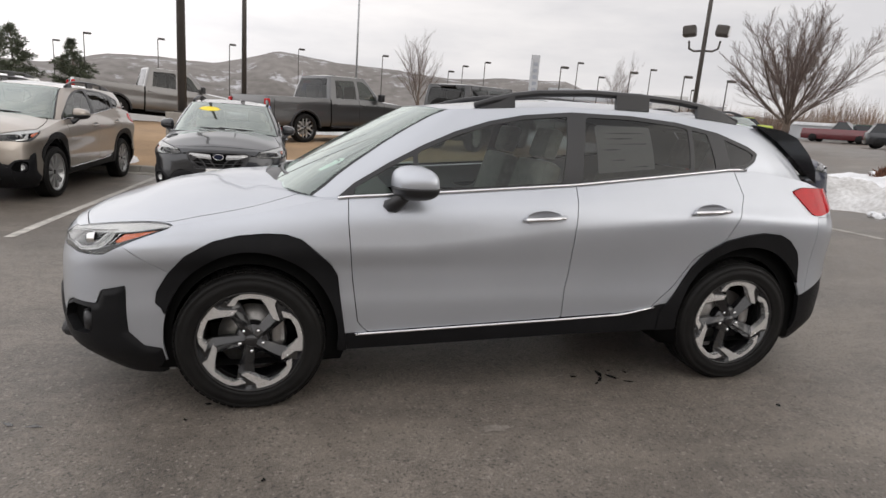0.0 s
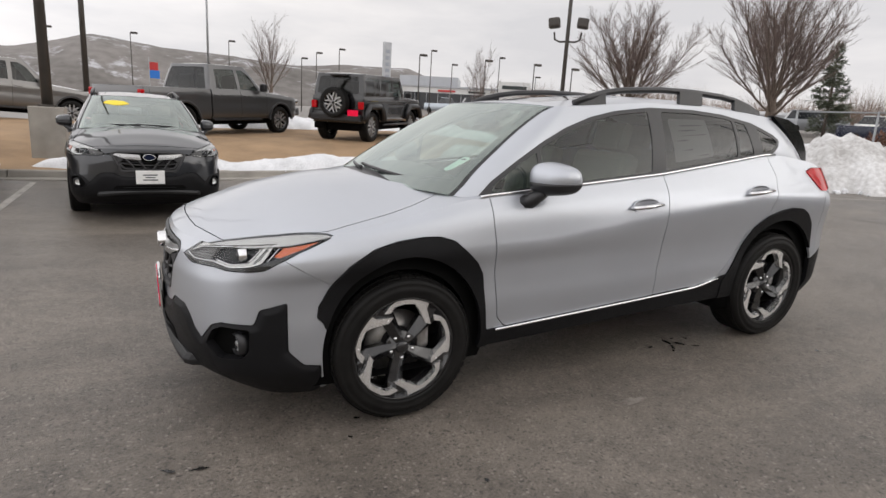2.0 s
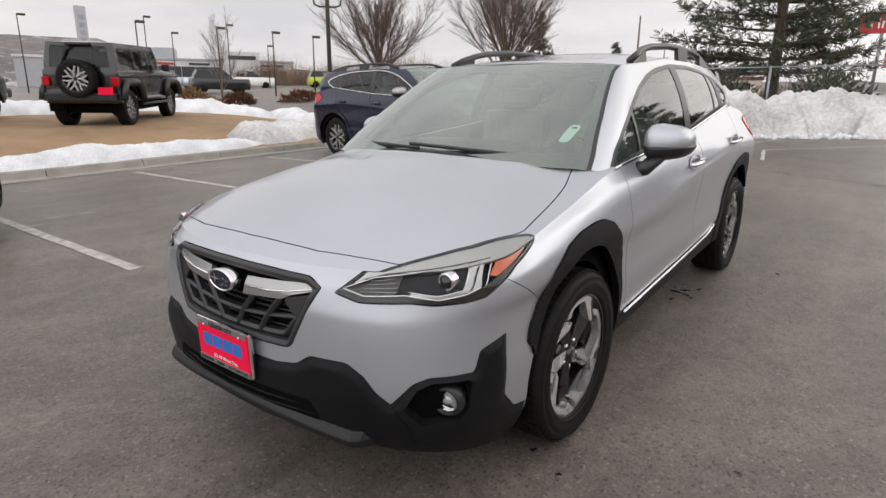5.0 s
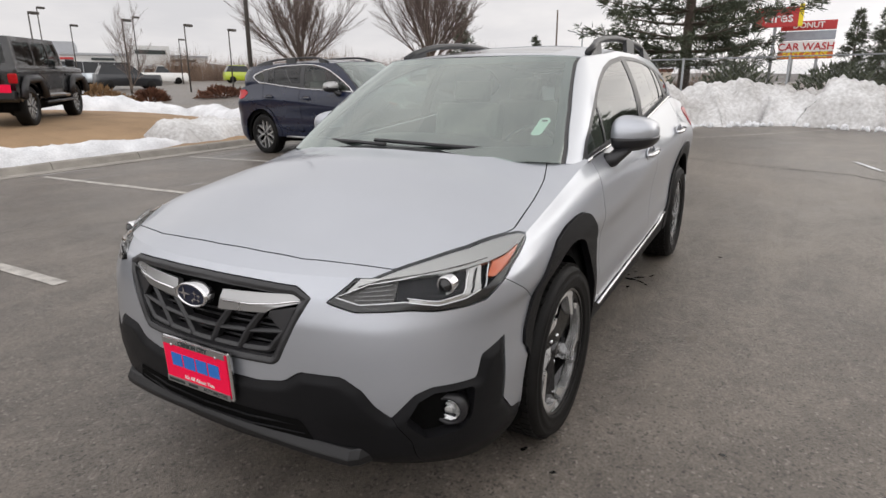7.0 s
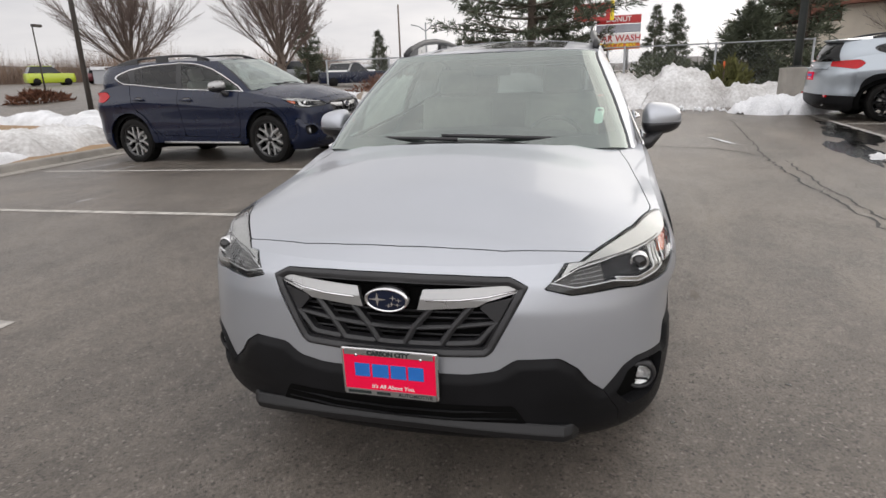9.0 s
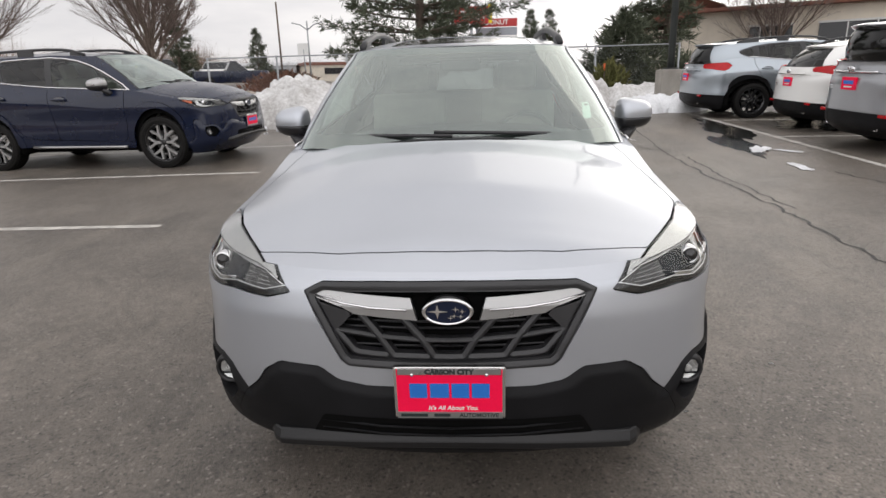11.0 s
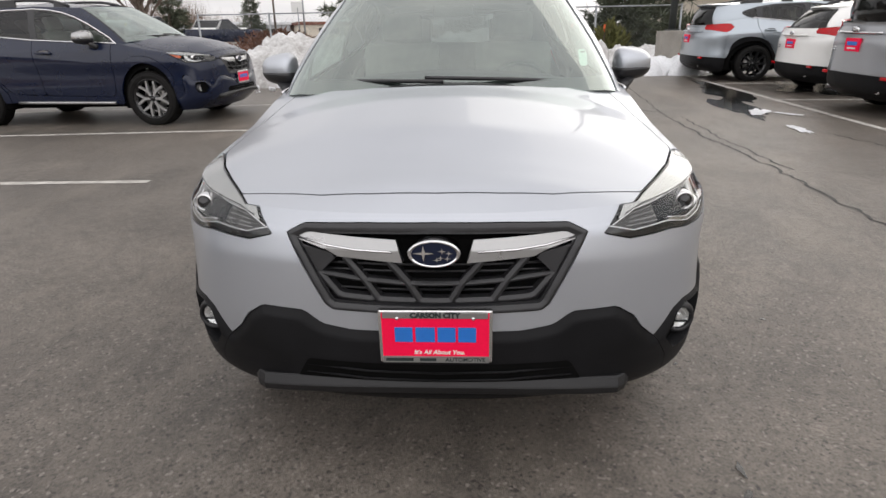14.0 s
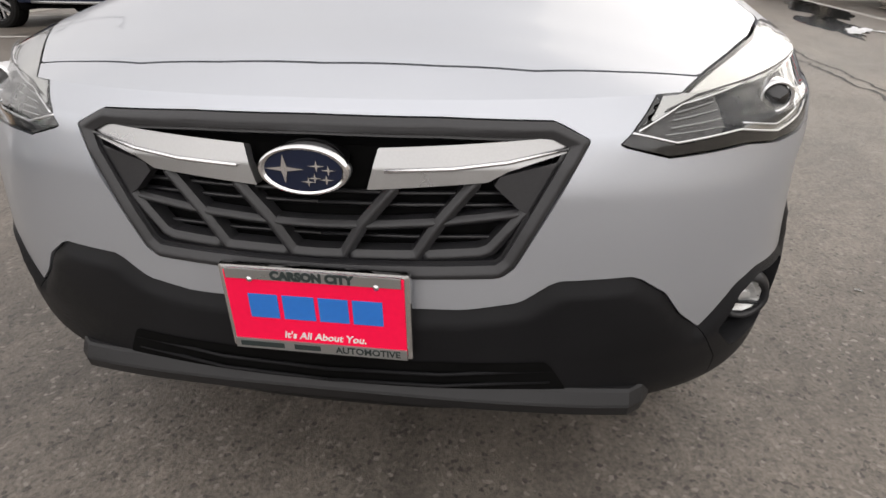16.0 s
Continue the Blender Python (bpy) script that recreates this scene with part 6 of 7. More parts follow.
    put("cab_panel", *both(*pan.rimmed(.02)), s.get("top", s["paint"]))
    for nm, fld, mat in (("side_window", f_sidec, s.get("glass", TINT_GLASS)), ("windscreen", f_ws, SCREEN_GLASS), ("rear_window", f_bw, TINT_GLASS)):
        q = G.moved(-.008).cut(fld)
        if nm == "side_window":
            for w_ in wins:
                one = q.cut(lambda x, y, z, a: -poly_sd(x, z, w_) + .004)
                for vv, ff in (([tuple(p) for p in one.v], one.f), mirrored([tuple(p) for p in one.v], one.f)):
                    o = put(nm, vv, ff, mat)
                    if o is not None:
                        o.visible_shadow = False
        else:
            o = put(nm, *both([tuple(p) for p in q.v], q.f), mat)
            if o is not None:
                o.visible_shadow = False
    for xx in s.get("seats", ()):
        for yy in (-.38, .38):
            part("seat", box_bm((xx, yy, z0 + .15), (.16, .50, .62), .05), FABRIC, car)
    part("dashboard", box_bm((c0 + .45, 0, z0 - .02), (.4, w0 * 1.6, .16), .05), DASH, car)
    part("underbody", box_bm(((s["nose"] + s["tail"]) / 2, 0, rw * .95), ((s["tail"] - s["nose"]) * .86, s["w"] * 1.3, .22), .03), VOID, car)
    for xw in (0, wb):
        for sg in (1, -1):
            mm = Matrix.Translation((xw, sg * (s["w"] - s["tyre"][1] * .56), rw - .006)) @ (Matrix.Identity(4) if sg < 0 else Matrix.Rotation(math.pi, 4, "Z"))
            wheel(car, rw, s["tyre"][1], s["wheel"], mm)
            v, f = lathe([(rw * 1.22, -.35), (rw * 1.22, .12)], 28, "y")
            put("wheel_well", [(p[0] + xw, sg * (s["w"] - .20 + p[1] * sg * .6), max(rw * .8, p[2] + rw)) for p in v], f, VOID)
    return car, px, py, lines


def pickup(name, m, label, col, light):
    s = dict(k=.5, nose=-.98, tail=4.92, w=1.01, af=.42, nf=2.8, ar=.14, nr=4.0, wb=3.67, tyre=(.41, .275), paint=col, wheel="y", cowl=.72,
             levels=[(.46, -.10, -.06, -.06), (.56, -.01, -.012, -.01), (.72, .0, .0, .0), (.90, .0, -.008, .0), ([(-1, .98), (.5, 1.10), (5, 1.12)], -.01, -.002, -.0),
                     ([(-1, 1.06), (0, 1.17), (.8, 1.24), (2.8, 1.26), (5, 1.26)], -.05, [(-1, -.03), (.8, -.04), (2.7, -.045), (2.9, -.02), (5, -.02)], -.02)],
             crown=[(-1, .0), (-.9, .04), (-.4, .07), (.5, .07), (.75, .05)], bed=(2.86, 4.90, 1.26),
             seams=[(-1.2, -.46, "front_end"), (-.46, .62, "front_fender"), (.62, 1.66, "front_door"), (1.66, 2.74, "rear_door"), (2.78, 4.70, "bed_side"), (4.70, 5.1, "tail_end")],
             cab=(.52, 2.80, 1.20, 2.62, .955, .74, 1.20, 1.93), seats=(1.5, 2.4),
             windows=[[(.92, 1.27), (1.62, 1.28), (1.62, 1.82), (1.42, 1.82), (1.22, 1.70)], [(1.74, 1.28), (2.52, 1.29), (2.46, 1.80), (1.74, 1.83)]])
    car, px, py, lines = loft_vehicle(name, m, label, s, "truck")
    for sg in (1, -1):
        part("headlamp", box_bm((-.82, sg * .80, .98), (.26, .26, .15), .05), LAMP_WHITE, car, "clear headlamp")
        part("tail_lamp", box_bm((4.86, sg * .93, 1.02), (.16, .14, .34), .03), RED_LENS, car, "red tail lamp")
        part("door_mirror", box_bm((.86, sg * 1.12, 1.36), (.14, .22, .24), .05), SATIN_BLACK, car)
        for x in (1.52, 2.56):
            part("door_handle", tube_bm([(x - .11, sg * 1.0, 1.10), (x, sg * 1.025, 1.105), (x + .11, sg * 1.0, 1.11)], .016, 6), col, car)
        part("side_step", box_bm((1.75, sg * .93, .43), (1.9, .14, .05), .02), SATIN_BLACK, car)
        for xw in (0, 3.67):
            v, f = lathe([(.475, -.02), (.53, -.01), (.53, .03), (.475, .03)], 32, "y", True)
            f = [q for q in f if all(v[i][2] > -.05 for i in q)]
            used = sorted({i for q in f for i in q})
            spot = {i: k for k, i in enumerate(used)}
            mesh_part("arch_flare", [(v[i][0] + xw, sg * (1.0 + v[i][1]), v[i][2] + .42) for i in used], [tuple(spot[i] for i in q) for q in f], SATIN_BLACK, car)
    part("front_bumper", box_bm((-.92, 0, .66), (.22, 1.80, .26), .06), CHROME if light else col, car)
    part("grille", box_bm((-.965, 0, .93), (.10, 1.2, .28), .04), SATIN_BLACK, car)
    part("rear_bumper", box_bm((4.92, 0, .64), (.20, 1.86, .20), .05), CHROME, car, "chrome rear bumper")
    part("roof_beacon", box_bm((1.95, 0, 1.975), (.18, .16, .035), .012), SATIN_BLACK, car)
    return car


def at_pose(x, y, z, heading):
    """The pose of a vehicle whose nose points along the heading."""
    return pose(x, y, z, 0, 0, heading + 180)


# the two pickups and the off-roader on the bed; the near wheels give their places
def place_on_bed(fx_, fy_, heading, wb, half):
    a = radians(heading)
    d = Vector((math.cos(a), math.sin(a)))
    p = Vector((fx_, fy_)) + Vector((-math.sin(a), math.cos(a))) * half
    zf, zr = bed(p.x, p.y), bed(p.x - d.x * wb, p.y - d.y * wb)
    tilt = math.degrees(math.atan2(zf - zr, wb))
    return pose(p.x, p.y, zf, 0, tilt, heading + 180)


pickup("grey_pickup", place_on_bed(2.90, 16.15, 37, 3.67, .98), "granite grey crew-cab pickup parked on the display bed", TRUCK_GREY, False)
pickup("dark_silver_pickup", place_on_bed(-3.14, 20.2, 24, 3.67, .98), "grey crew-cab pickup truck on the display bed", paint("pewter_paint", (.16, .155, .15), .34, .6), False)


def off_roader(name, m, label, col, top):
    s = dict(k=.4, nose=-.72, tail=3.62, w=.80, af=.10, nf=6, ar=.06, nr=7, wb=3.0, tyre=(.415, .275), paint=col, top=top, wheel="seven", cowl=.60,
             levels=[(.52, -.04, -.03, -.03), (.60, .0, -.005, .0), (.85, .0, .0, .0), (1.05, -.002, -.004, -.0), ([(-1, 1.13), (.5, 1.19), (4, 1.20)], -.01, -.008, -.004), ([(-1, 1.18), (.5, 1.24), (4, 1.24)], -.03, [(-1, -.03), (4, -.02)], -.01)],
             crown=[(-.8, .0), (-.6, .03), (.6, .05)], seams=[(-.9, -.44, "front_end"), (-.44, .66, "front_fender"), (.66, 1.55, "front_door"), (1.55, 2.45, "rear_door"), (2.45, 3.44, "rear_quarter"), (3.44, 3.8, "tail_end")],
             cab=(.58, 3.60, .86, 3.50, .77, .70, 1.23, 1.84), cabr=(.12, .08, 5), seats=(1.6, 2.5),
             windows=[[(.82, 1.27), (1.50, 1.27), (1.50, 1.74), (1.0, 1.74)], [(1.60, 1.27), (2.40, 1.27), (2.40, 1.74), (1.60, 1.74)], [(2.52, 1.27), (3.42, 1.27), (3.36, 1.74), (2.52, 1.74)]])
    car, px, py, lines = loft_vehicle(name, m, label, s)
    for sg in (1, -1):
        for xw in (0, 3.0):
            pts = [(xw - .62, sg * .86, .62 if xw < 1 else .58), (xw - .52, sg * .86, .86), (xw - .36, sg * .86, .98), (xw + .36, sg * .86, .98), (xw + .52, sg * .86, .84), (xw + .62, sg * .86, .60)]
            part("fender_flare", tube_bm(pts, .09, 4, 1.0, (0, 1, 0)), SATIN_BLACK, car)
        part("tail_lamp", box_bm((3.64, sg * .72, 1.0), (.07, .16, .20), .02), RED_LENS, car, "square red tail lamp")
        part("door_mirror", box_bm((.80, sg * .98, 1.33), (.10, .20, .18), .04), SATIN_BLACK, car)
        part("hinge", box_bm((.66, sg * .81, 1.05), (.08, .03, .05), .01), SATIN_BLACK, car)
        part("side_step", tube_bm([(.5, sg * .86, .46), (2.45, sg * .86, .46)], .035, 8), SATIN_BLACK, car)
    part("rear_bumper", box_bm((3.72, 0, .66), (.16, 1.50, .18), .03), SATIN_BLACK, car)
    part("front_bumper", box_bm((-.86, 0, .66), (.18, 1.60, .20), .04), SATIN_BLACK, car)
    part("dealer_plate", box_bm((3.80, .55, .80), (.02, .32, .16), .005), PINK, car, "pink dealer plate")
    part("roof_light", box_bm((3.56, 0, 1.80), (.10, .5, .05), .015), SATIN_BLACK, car)
    wheel(car, .40, .26, "seven", Matrix.Translation((3.80, 0, 1.06)) @ Matrix.Rotation(math.pi / 2, 4, "Z"), "spare wheel on the tailgate")
    return car


off_roader("black_off_roader", place_on_bed(6.95, 14.95, 45, 3.0, .80), "black four-door off-roader with spare wheel on its tailgate", BLACK_PAINT, BLACK_PAINT)

# ---- poles, trees, fence, signs, buildings, hills ----
def light_pole(name, x, y, z, h, r, label, head="", base=0.0, arm=0.0, mat=None, sides=8):
    p = empty(name, pose(x, y, z), label, "lamp post", {"lot_light": "lot lights across the road", "lamp_post": "lamp posts in the lot"}.get(name, ""))
    part("pole", tube_bm([(0, 0, base), (0, 0, h * .5), (0, 0, h)], [r, r * .85, r * .7], sides), mat or POLE_BROWN, p)
    if base:
        bm = bmesh.new()
        w = .30
        add_box(bm, (0, 0, base / 2 - .1), (w * 2, w * 2, base + .2), None, .025)
        part("concrete_base", bm, CONCRETE, p, "square concrete footing")
        part("base_plate", box_bm((0, 0, base + .02), (.30, .30, .04), .006), mat or POLE_BROWN, p)
    if head == "shoebox":
        part("lamp_head", box_bm((arm * .5 + .15, 0, h), (.55, .30, .16), .03), mat or POLE_BROWN, p)
    if head == "double":
        for s in (1, -1):
            part("lamp_head", box_bm((0, s * .55, h), (.30, .6, .14), .03), mat or POLE_BROWN, p)
    return p


lamp_post = light_pole("twin_lamp_post", 13.2, 15.15, float(gz(13.2, 15.15)), 9.0, .085, "bronze steel lamp post with two floodlights on brackets")
for s in (1, -1):
    c = (.18 * s, -.52 * s, 0)
    d = Vector((.62 * s, -.52 * s, 0)).normalized()
    br = [(0, 0, 3.98), tuple(d * .28 + Vector((0, 0, 3.96))), tuple(d * .46 + Vector((0, 0, 4.04))), tuple(d * .50 + Vector((0, 0, 4.30)))]
    part("bracket", tube_bm(br, .035, 8), POLE_BROWN, lamp_post)
    m = Matrix.Translation(d * .52 + Vector((0, 0, 4.62))) @ Matrix.Rotation(math.atan2(d.y, d.x), 4, "Z") @ Matrix.Rotation(.12, 4, "Y")
    h = part("floodlight", box_bm((0, 0, 0), (.42, .52, .34), .07, m), POLE_BROWN, lamp_post, "boxy floodlight head")
    part("floodlight_lens", box_bm((.215, 0, -.02), (.02, .42, .24), .006, m), WHITE_CARD, h)

light_pole("lamp_post", -2.72, 10.9, bed(-2.72, 10.9), 9.0, .10, "thick bronze lamp post on a concrete footing", base=.95)
light_pole("lamp_post", -2.98, 24.9, 1.0, 10.0, .115, "thick bronze lamp post beyond the bed")
light_pole("lamp_post", 13.75, -5.20, float(gz(13.75, -5.2)), 9.0, .095, "bronze lamp post on a tall concrete footing in snow", base=.98, mat=surface("green_bronze", (.045, .05, .048), .5, .2, .2, 4, 80))
light_pole("flag_pole", 2.7, 36.3, 1.6, 10.2, .07, "thin grey steel pole with a lamp bracket", "shoebox", mat=GREY_POLE)
for x, y, top in ((-19.1, 53.3, 6.5), (-13.7, 54.9, 6.75), (-7.8, 55.9, 6.95), (-1.6, 56.4, 7.2), (6.4, 56.1, 7.35), (16.3, 54.2, 7.5), (14.2, 54.7, 7.0), (12.85, 55.0, 6.4), (24.7, 51.1, 8.0), (30.7, 48.0, 7.7), (26.6, 50.2, 6.8),
                  (17.9, 38.8, 6.1), (22.2, 36.3, 5.95), (25.2, 34.2, 5.8), (27.4, 32.5, 5.6), (-28, 52, 6.4), (-24, 60, 6.2), (38, 52, 6.6)):
    light_pole("lot_light", x, y, float(gz(x, y)) - .2, top - float(gz(x, y)) + .2, .055, "slim dark lot light with a box head", "shoebox", arm=.3, sides=6)
st = light_pole("street_light", 41, 11.8, 1.6, 4.2, .07, "grey street light with two curved arms", mat=GREY_POLE, sides=6)
for s in (1, -1):
    part("arm", tube_bm([(0, 0, 3.6), (0, s * .5, 3.95), (0, s * 1.1, 4.1)], .04, 6), GREY_POLE, st)
light_pole("utility_pole", 46, 15.5, 1.8, 6.0, .09, "thin wooden utility pole", mat=BARK, sides=6)


def bare_tree(name, x, y, z, h, spread, seed, label, limbs=9, depth=4, trunk=.16, fork=.17):
    """A leafless, vase-shaped tree: a trunk, rising limbs and twigs that fork to their ends."""
    rg = random.Random(seed)
    t = empty(name, pose(x, y, z), label, "tree", "leafless trees round the lot")
    bt, bl, bw = bmesh.new(), bmesh.new(), bmesh.new()
    tube(bt, [(0, 0, -.2), (0, 0, h * fork * .5), (.02, .01, h * fork), (.03, -.02, h * fork * 1.7)], [trunk * 1.5, trunk * 1.2, trunk * 1.05, trunk * .45], 9)

    def grow(p, d, ln, r, lv):
        steps = (7, 5, 4, 3)[lv]
        pts, ways, dd = [p], [d], d.copy()
        for k in range(steps):
            dd = (dd + Vector((rg.uniform(-.15, .15), rg.uniform(-.15, .15), (.07, .06, .05, .04)[lv]))).normalized()
            pts.append(pts[-1] + dd * ln / steps)
            ways.append(dd.copy())
        rr = [r * (1 - .78 * k / steps) for k in range(steps + 1)]
        tube(bl if lv < 1 else bw, pts, rr, (6, 4, 3, 3)[lv], False)
        if lv < depth:
            n = (15, 9, 5)[lv]
            for k in range(n):
                u = .14 + .84 * (k + rg.random()) / n
                i = min(steps - 1, int(u * steps))
                q = pts[i].lerp(pts[i + 1], u * steps - i)
                ax = Vector((rg.uniform(-1, 1), rg.uniform(-1, 1), rg.uniform(-.5, .5)))
                nd = (ways[i] + ax * rg.uniform(.42, .85)).normalized()
                grow(q, nd, ln * rg.uniform(.38, .60) * (1.15 - .62 * u), max(.0052, rr[i] * rg.uniform(.40, .60)), lv + 1)
    for k in range(limbs):
        a = k * math.tau * .381966 + rg.uniform(-.25, .25)
        out = (.10 + 1.25 * ((k + .5) / limbs) ** .8) * spread
        grow(Vector((0, 0, h * fork * (1.65 - 1.1 * (k + .5) / limbs + rg.uniform(-.15, .15)))), Vector((math.cos(a) * out, math.sin(a) * out, 1)).normalized(), h * rg.uniform(.56, .88), trunk * rg.uniform(.24, .46), 0)
    part("trunk", bt, BARK, t)
    part("branchwork", bl, BARK, t)
    tagged(part("twig_growth", bw, TWIG, t, "fine bare twigs"), kind="stuff")
    return t


bare_tree("bare_tree", 25.7, 15.2, 1.75, 6.8, 1.0, 3, "leafless vase-shaped street tree with grey bark", 17, 3, .2)
bare_tree("bare_tree", 23.8, 22.6, 1.9, 5.5, .95, 8, "leafless round-headed street tree", 16, 3, .17)
bare_tree("bare_tree", 9.8, 54.0, 2.2, 6.4, .7, 13, "small leafless tree in the far lot", 8, 2, .14)
bare_tree("bare_tree", 18.5, 30.5, 1.3, 3.8, .5, 17, "young leafless tree beside the road", 6, 2, .07)
bare_tree("bare_tree", 24.5, -12.8, 1.0, 6.2, .9, 29, "leafless tree before the beige building", 10, 3, .14)


def conifer(name, x, y, z, h, r, seed, label, whorls=20, per=7, bare=.18, droop=.1, tuft=.34, top=1.0):
    """An evergreen: trunk, boughs, and many small tufts of needles along them."""
    rg = random.Random(seed)
    t = empty(name, pose(x, y, z), label, "tree", "evergreens round the lot")
    bt, bn = bmesh.new(), []
    tube(bt, [(0, 0, -.3), (.04, 0, h * .4), (0, .03, h)], [h * .022, h * .016, h * .004], 8)
    vs, fs = [], []

    def tuft_at(p, d, s):
        # a spray of needle blades round the bough's end
        for q in range(13):
            v = (d * .6 + Vector((rg.uniform(-1, 1), rg.uniform(-1, 1), rg.uniform(-.5, .9))) * .8).normalized()
            side = v.cross(Vector((rg.uniform(-1, 1), rg.uniform(-1, 1), rg.uniform(-1, 1)))).normalized() * s * rg.uniform(.028, .055)
            a = p + v * s * .1
            b = p + v * s * rg.uniform(.6, 1.1)
            i = len(vs)
            vs.extend([tuple(a - side * .4), tuple(a + side * .4), tuple(b * .45 + a * .55 + side), tuple(b), tuple(b * .45 + a * .55 - side)])
            fs.append((i, i + 1, i + 2, i + 3, i + 4))
    for w in range(whorls):
        f = w / (whorls - 1)
        zz = h * (bare + (1 - bare) * f)
        reach = r * (1 - f) ** .75 * (.55 + .45 * math.sin(min(1, f * 4 + .35) * math.pi / 2)) + .12
        for k in range(per):
            if rg.random() < .20:
                continue
            a = rg.uniform(0, math.tau)
            ln = reach * rg.uniform(.55, 1.15)
            d = Vector((math.cos(a), math.sin(a), .22 - droop - .2 * (1 - f)))
            pts = [Vector((0, 0, zz)) + d * ln * q / 4 + Vector((0, 0, .10 * ln * (q / 4) ** 2)) for q in range(5)]
            tube(bt, pts, [h * .005 * (1 - f * .6), h * .004, h * .003, h * .002, h * .001], 4, False)
            n = max(3, int(ln / tuft * 4.0))
            for q in range(n):
                u = .22 + .78 * (q + rg.random()) / n
                i = min(3, int(u * 4))
                p = pts[i].lerp(pts[i + 1], u * 4 - i) if u < 1 else pts[4]
                sd = Vector((-d.y, d.x, 0)) * rg.uniform(-1, 1) * ln * .34 * (1.15 - u)
                tuft_at(p + sd + Vector((0, 0, rg.uniform(-.16, .20))), d, tuft * rg.uniform(.7, 1.25))
    part("trunk", bt, BARK, t)
    mesh_part("crown", vs, fs, NEEDLE, t, "dark green needle tufts with gaps", False)
    return t


conifer("pine_tree", 23.5, 2.2, .8, 11.5, 4.3, 4, "tall dark green pine behind the fence", 21, 9, .14, .05, .38)
conifer("pine_tree", 22.0, -7.6, .8, 9.5, 1.75, 9, "dark green pine beside the beige building", 18, 8, .16, .08, .42)
conifer("pine_tree", 20.6, -5.6, .8, 2.6, 1.7, 11, "dark green juniper behind the fence", 12, 10, .02, -.1, .40)
conifer("fir_tree", 67.2, -6.3, 2.2, 6.2, 1.6, 12, "small dark fir in the distance", 14, 9, .05, .1, .5)
conifer("fir_tree", 67.0, -8.4, 2.2, 6.2, 1.7, 14, "small dark fir in the distance", 14, 9, .05, .1, .5)
conifer("fir_tree", 49.2, 18.6, 2.0, 3.9, 1.1, 15, "small dark fir beside far houses", 12, 8, .05, .1, .4)
conifer("fir_tree", 40.0, 21.0, 2.0, 5.6, 1.3, 18, "slim dark conifer behind the bare trees", 12, 8, .05, .1, .45)
conifer("pine_tree", -19.9, 52.9, 1.2, 4.4, 1.9, 16, "round dark pine in the far lot", 12, 9, .1, .0, .5)
conifer("pine_tree", -24.0, 52.0, 1.2, 5.0, 2.2, 19, "round dark pine in the far lot", 12, 9, .1, .0, .5)


def shrub(name, x, y, z, rx, ry, rz, seed, mat, label, n=900, blade=.16):
    rg = random.Random(seed)
    vs, fs = [], []
    for k in range(n):
        a, b = rg.uniform(0, math.tau), rg.uniform(-.2, 1) * math.pi / 2
        q = rg.uniform(.55, 1.0) * (1 + .25 * noise.noise((math.cos(a) * 2, math.sin(a) * 2, b * 2 + seed)))
        p = Vector((rx * q * math.cos(a) * math.cos(b), ry * q * math.sin(a) * math.cos(b), max(0.02, rz * q * math.sin(b) + rz * .15)))
        d = (p.normalized() + Vector((rg.uniform(-.7, .7), rg.uniform(-.7, .7), rg.uniform(-.2, .9)))).normalized()
        s = d.cross(Vector((rg.uniform(-1, 1), rg.uniform(-1, 1), rg.uniform(-1, 1)))).normalized() * blade * .22
        e = p + d * blade * rg.uniform(.6, 1.2)
        i = len(vs)
        vs.extend([tuple(p - s), tuple(p + s), tuple(e)])
        fs.append((i, i + 1, i + 2))
    ob = mesh_part(name, [(v[0], v[1], v[2]) for v in vs], fs, mat, None, "", False)
    ob.location = (x, y, z)
    return tagged(ob, label, "shrub", "shrubs round the lot")


DRY = surface("dry_grass", (.22, .13, .06), .95, 0, .3, 4, 40, island=True)
RUST = surface("rusty_shrub", (.13, .055, .03), .95, 0, .3, 4, 40, island=True)
OLIVE = surface("olive_shrub", (.10, .10, .03), .9, 0, .3, 4, 40, island=True)
for k, (x, y, a, h, mt, lb) in enumerate(((14.0, 26.5, 1.5, .7, DRY, "dry tan ornamental grass tuft"), (16.2, 25.4, .8, .5, RUST, "rust-brown low leafless shrub"), (19.0, 23.6, 1.3, .45, RUST, "rust-brown low leafless shrub"), (12.0, 21.5, 1.1, .5, DRY, "dry tan ornamental grass tuft"),
                                          (17.9, -4.5, .75, .95, OLIVE, "olive green clipped shrub by the fence"), (21.0, .2, 1.6, 1.3, NEEDLE, "dark evergreen hedge shrub behind the fence"), (21.2, -2.8, 1.6, 1.2, NEEDLE, "dark evergreen hedge shrub behind the fence"), (20.9, 3.4, 1.5, 1.2, NEEDLE, "dark evergreen hedge shrub behind the fence"),
                                          (18.6, 9.6, .8, .5, DRY, "dry tan ornamental grass tuft"), (17.0, 10.6, .6, .4, RUST, "rust-brown low leafless shrub"), (20.0, 11.2, .9, .6, RUST, "rust-brown low leafless shrub"), (24.0, 9.0, 1.6, .9, RUST, "brown leafless hedge beyond the bank"), (28.0, 9.4, 1.8, 1.0, RUST, "brown leafless hedge beyond the bank"), (20.5, -7.6, 1.4, 1.2, NEEDLE, "dark evergreen hedge shrub behind the fence"))):
    shrub("shrub", x, y, float(gz(x, y)) - .05, a, a, h, k, mt, lb, 1100, .22)
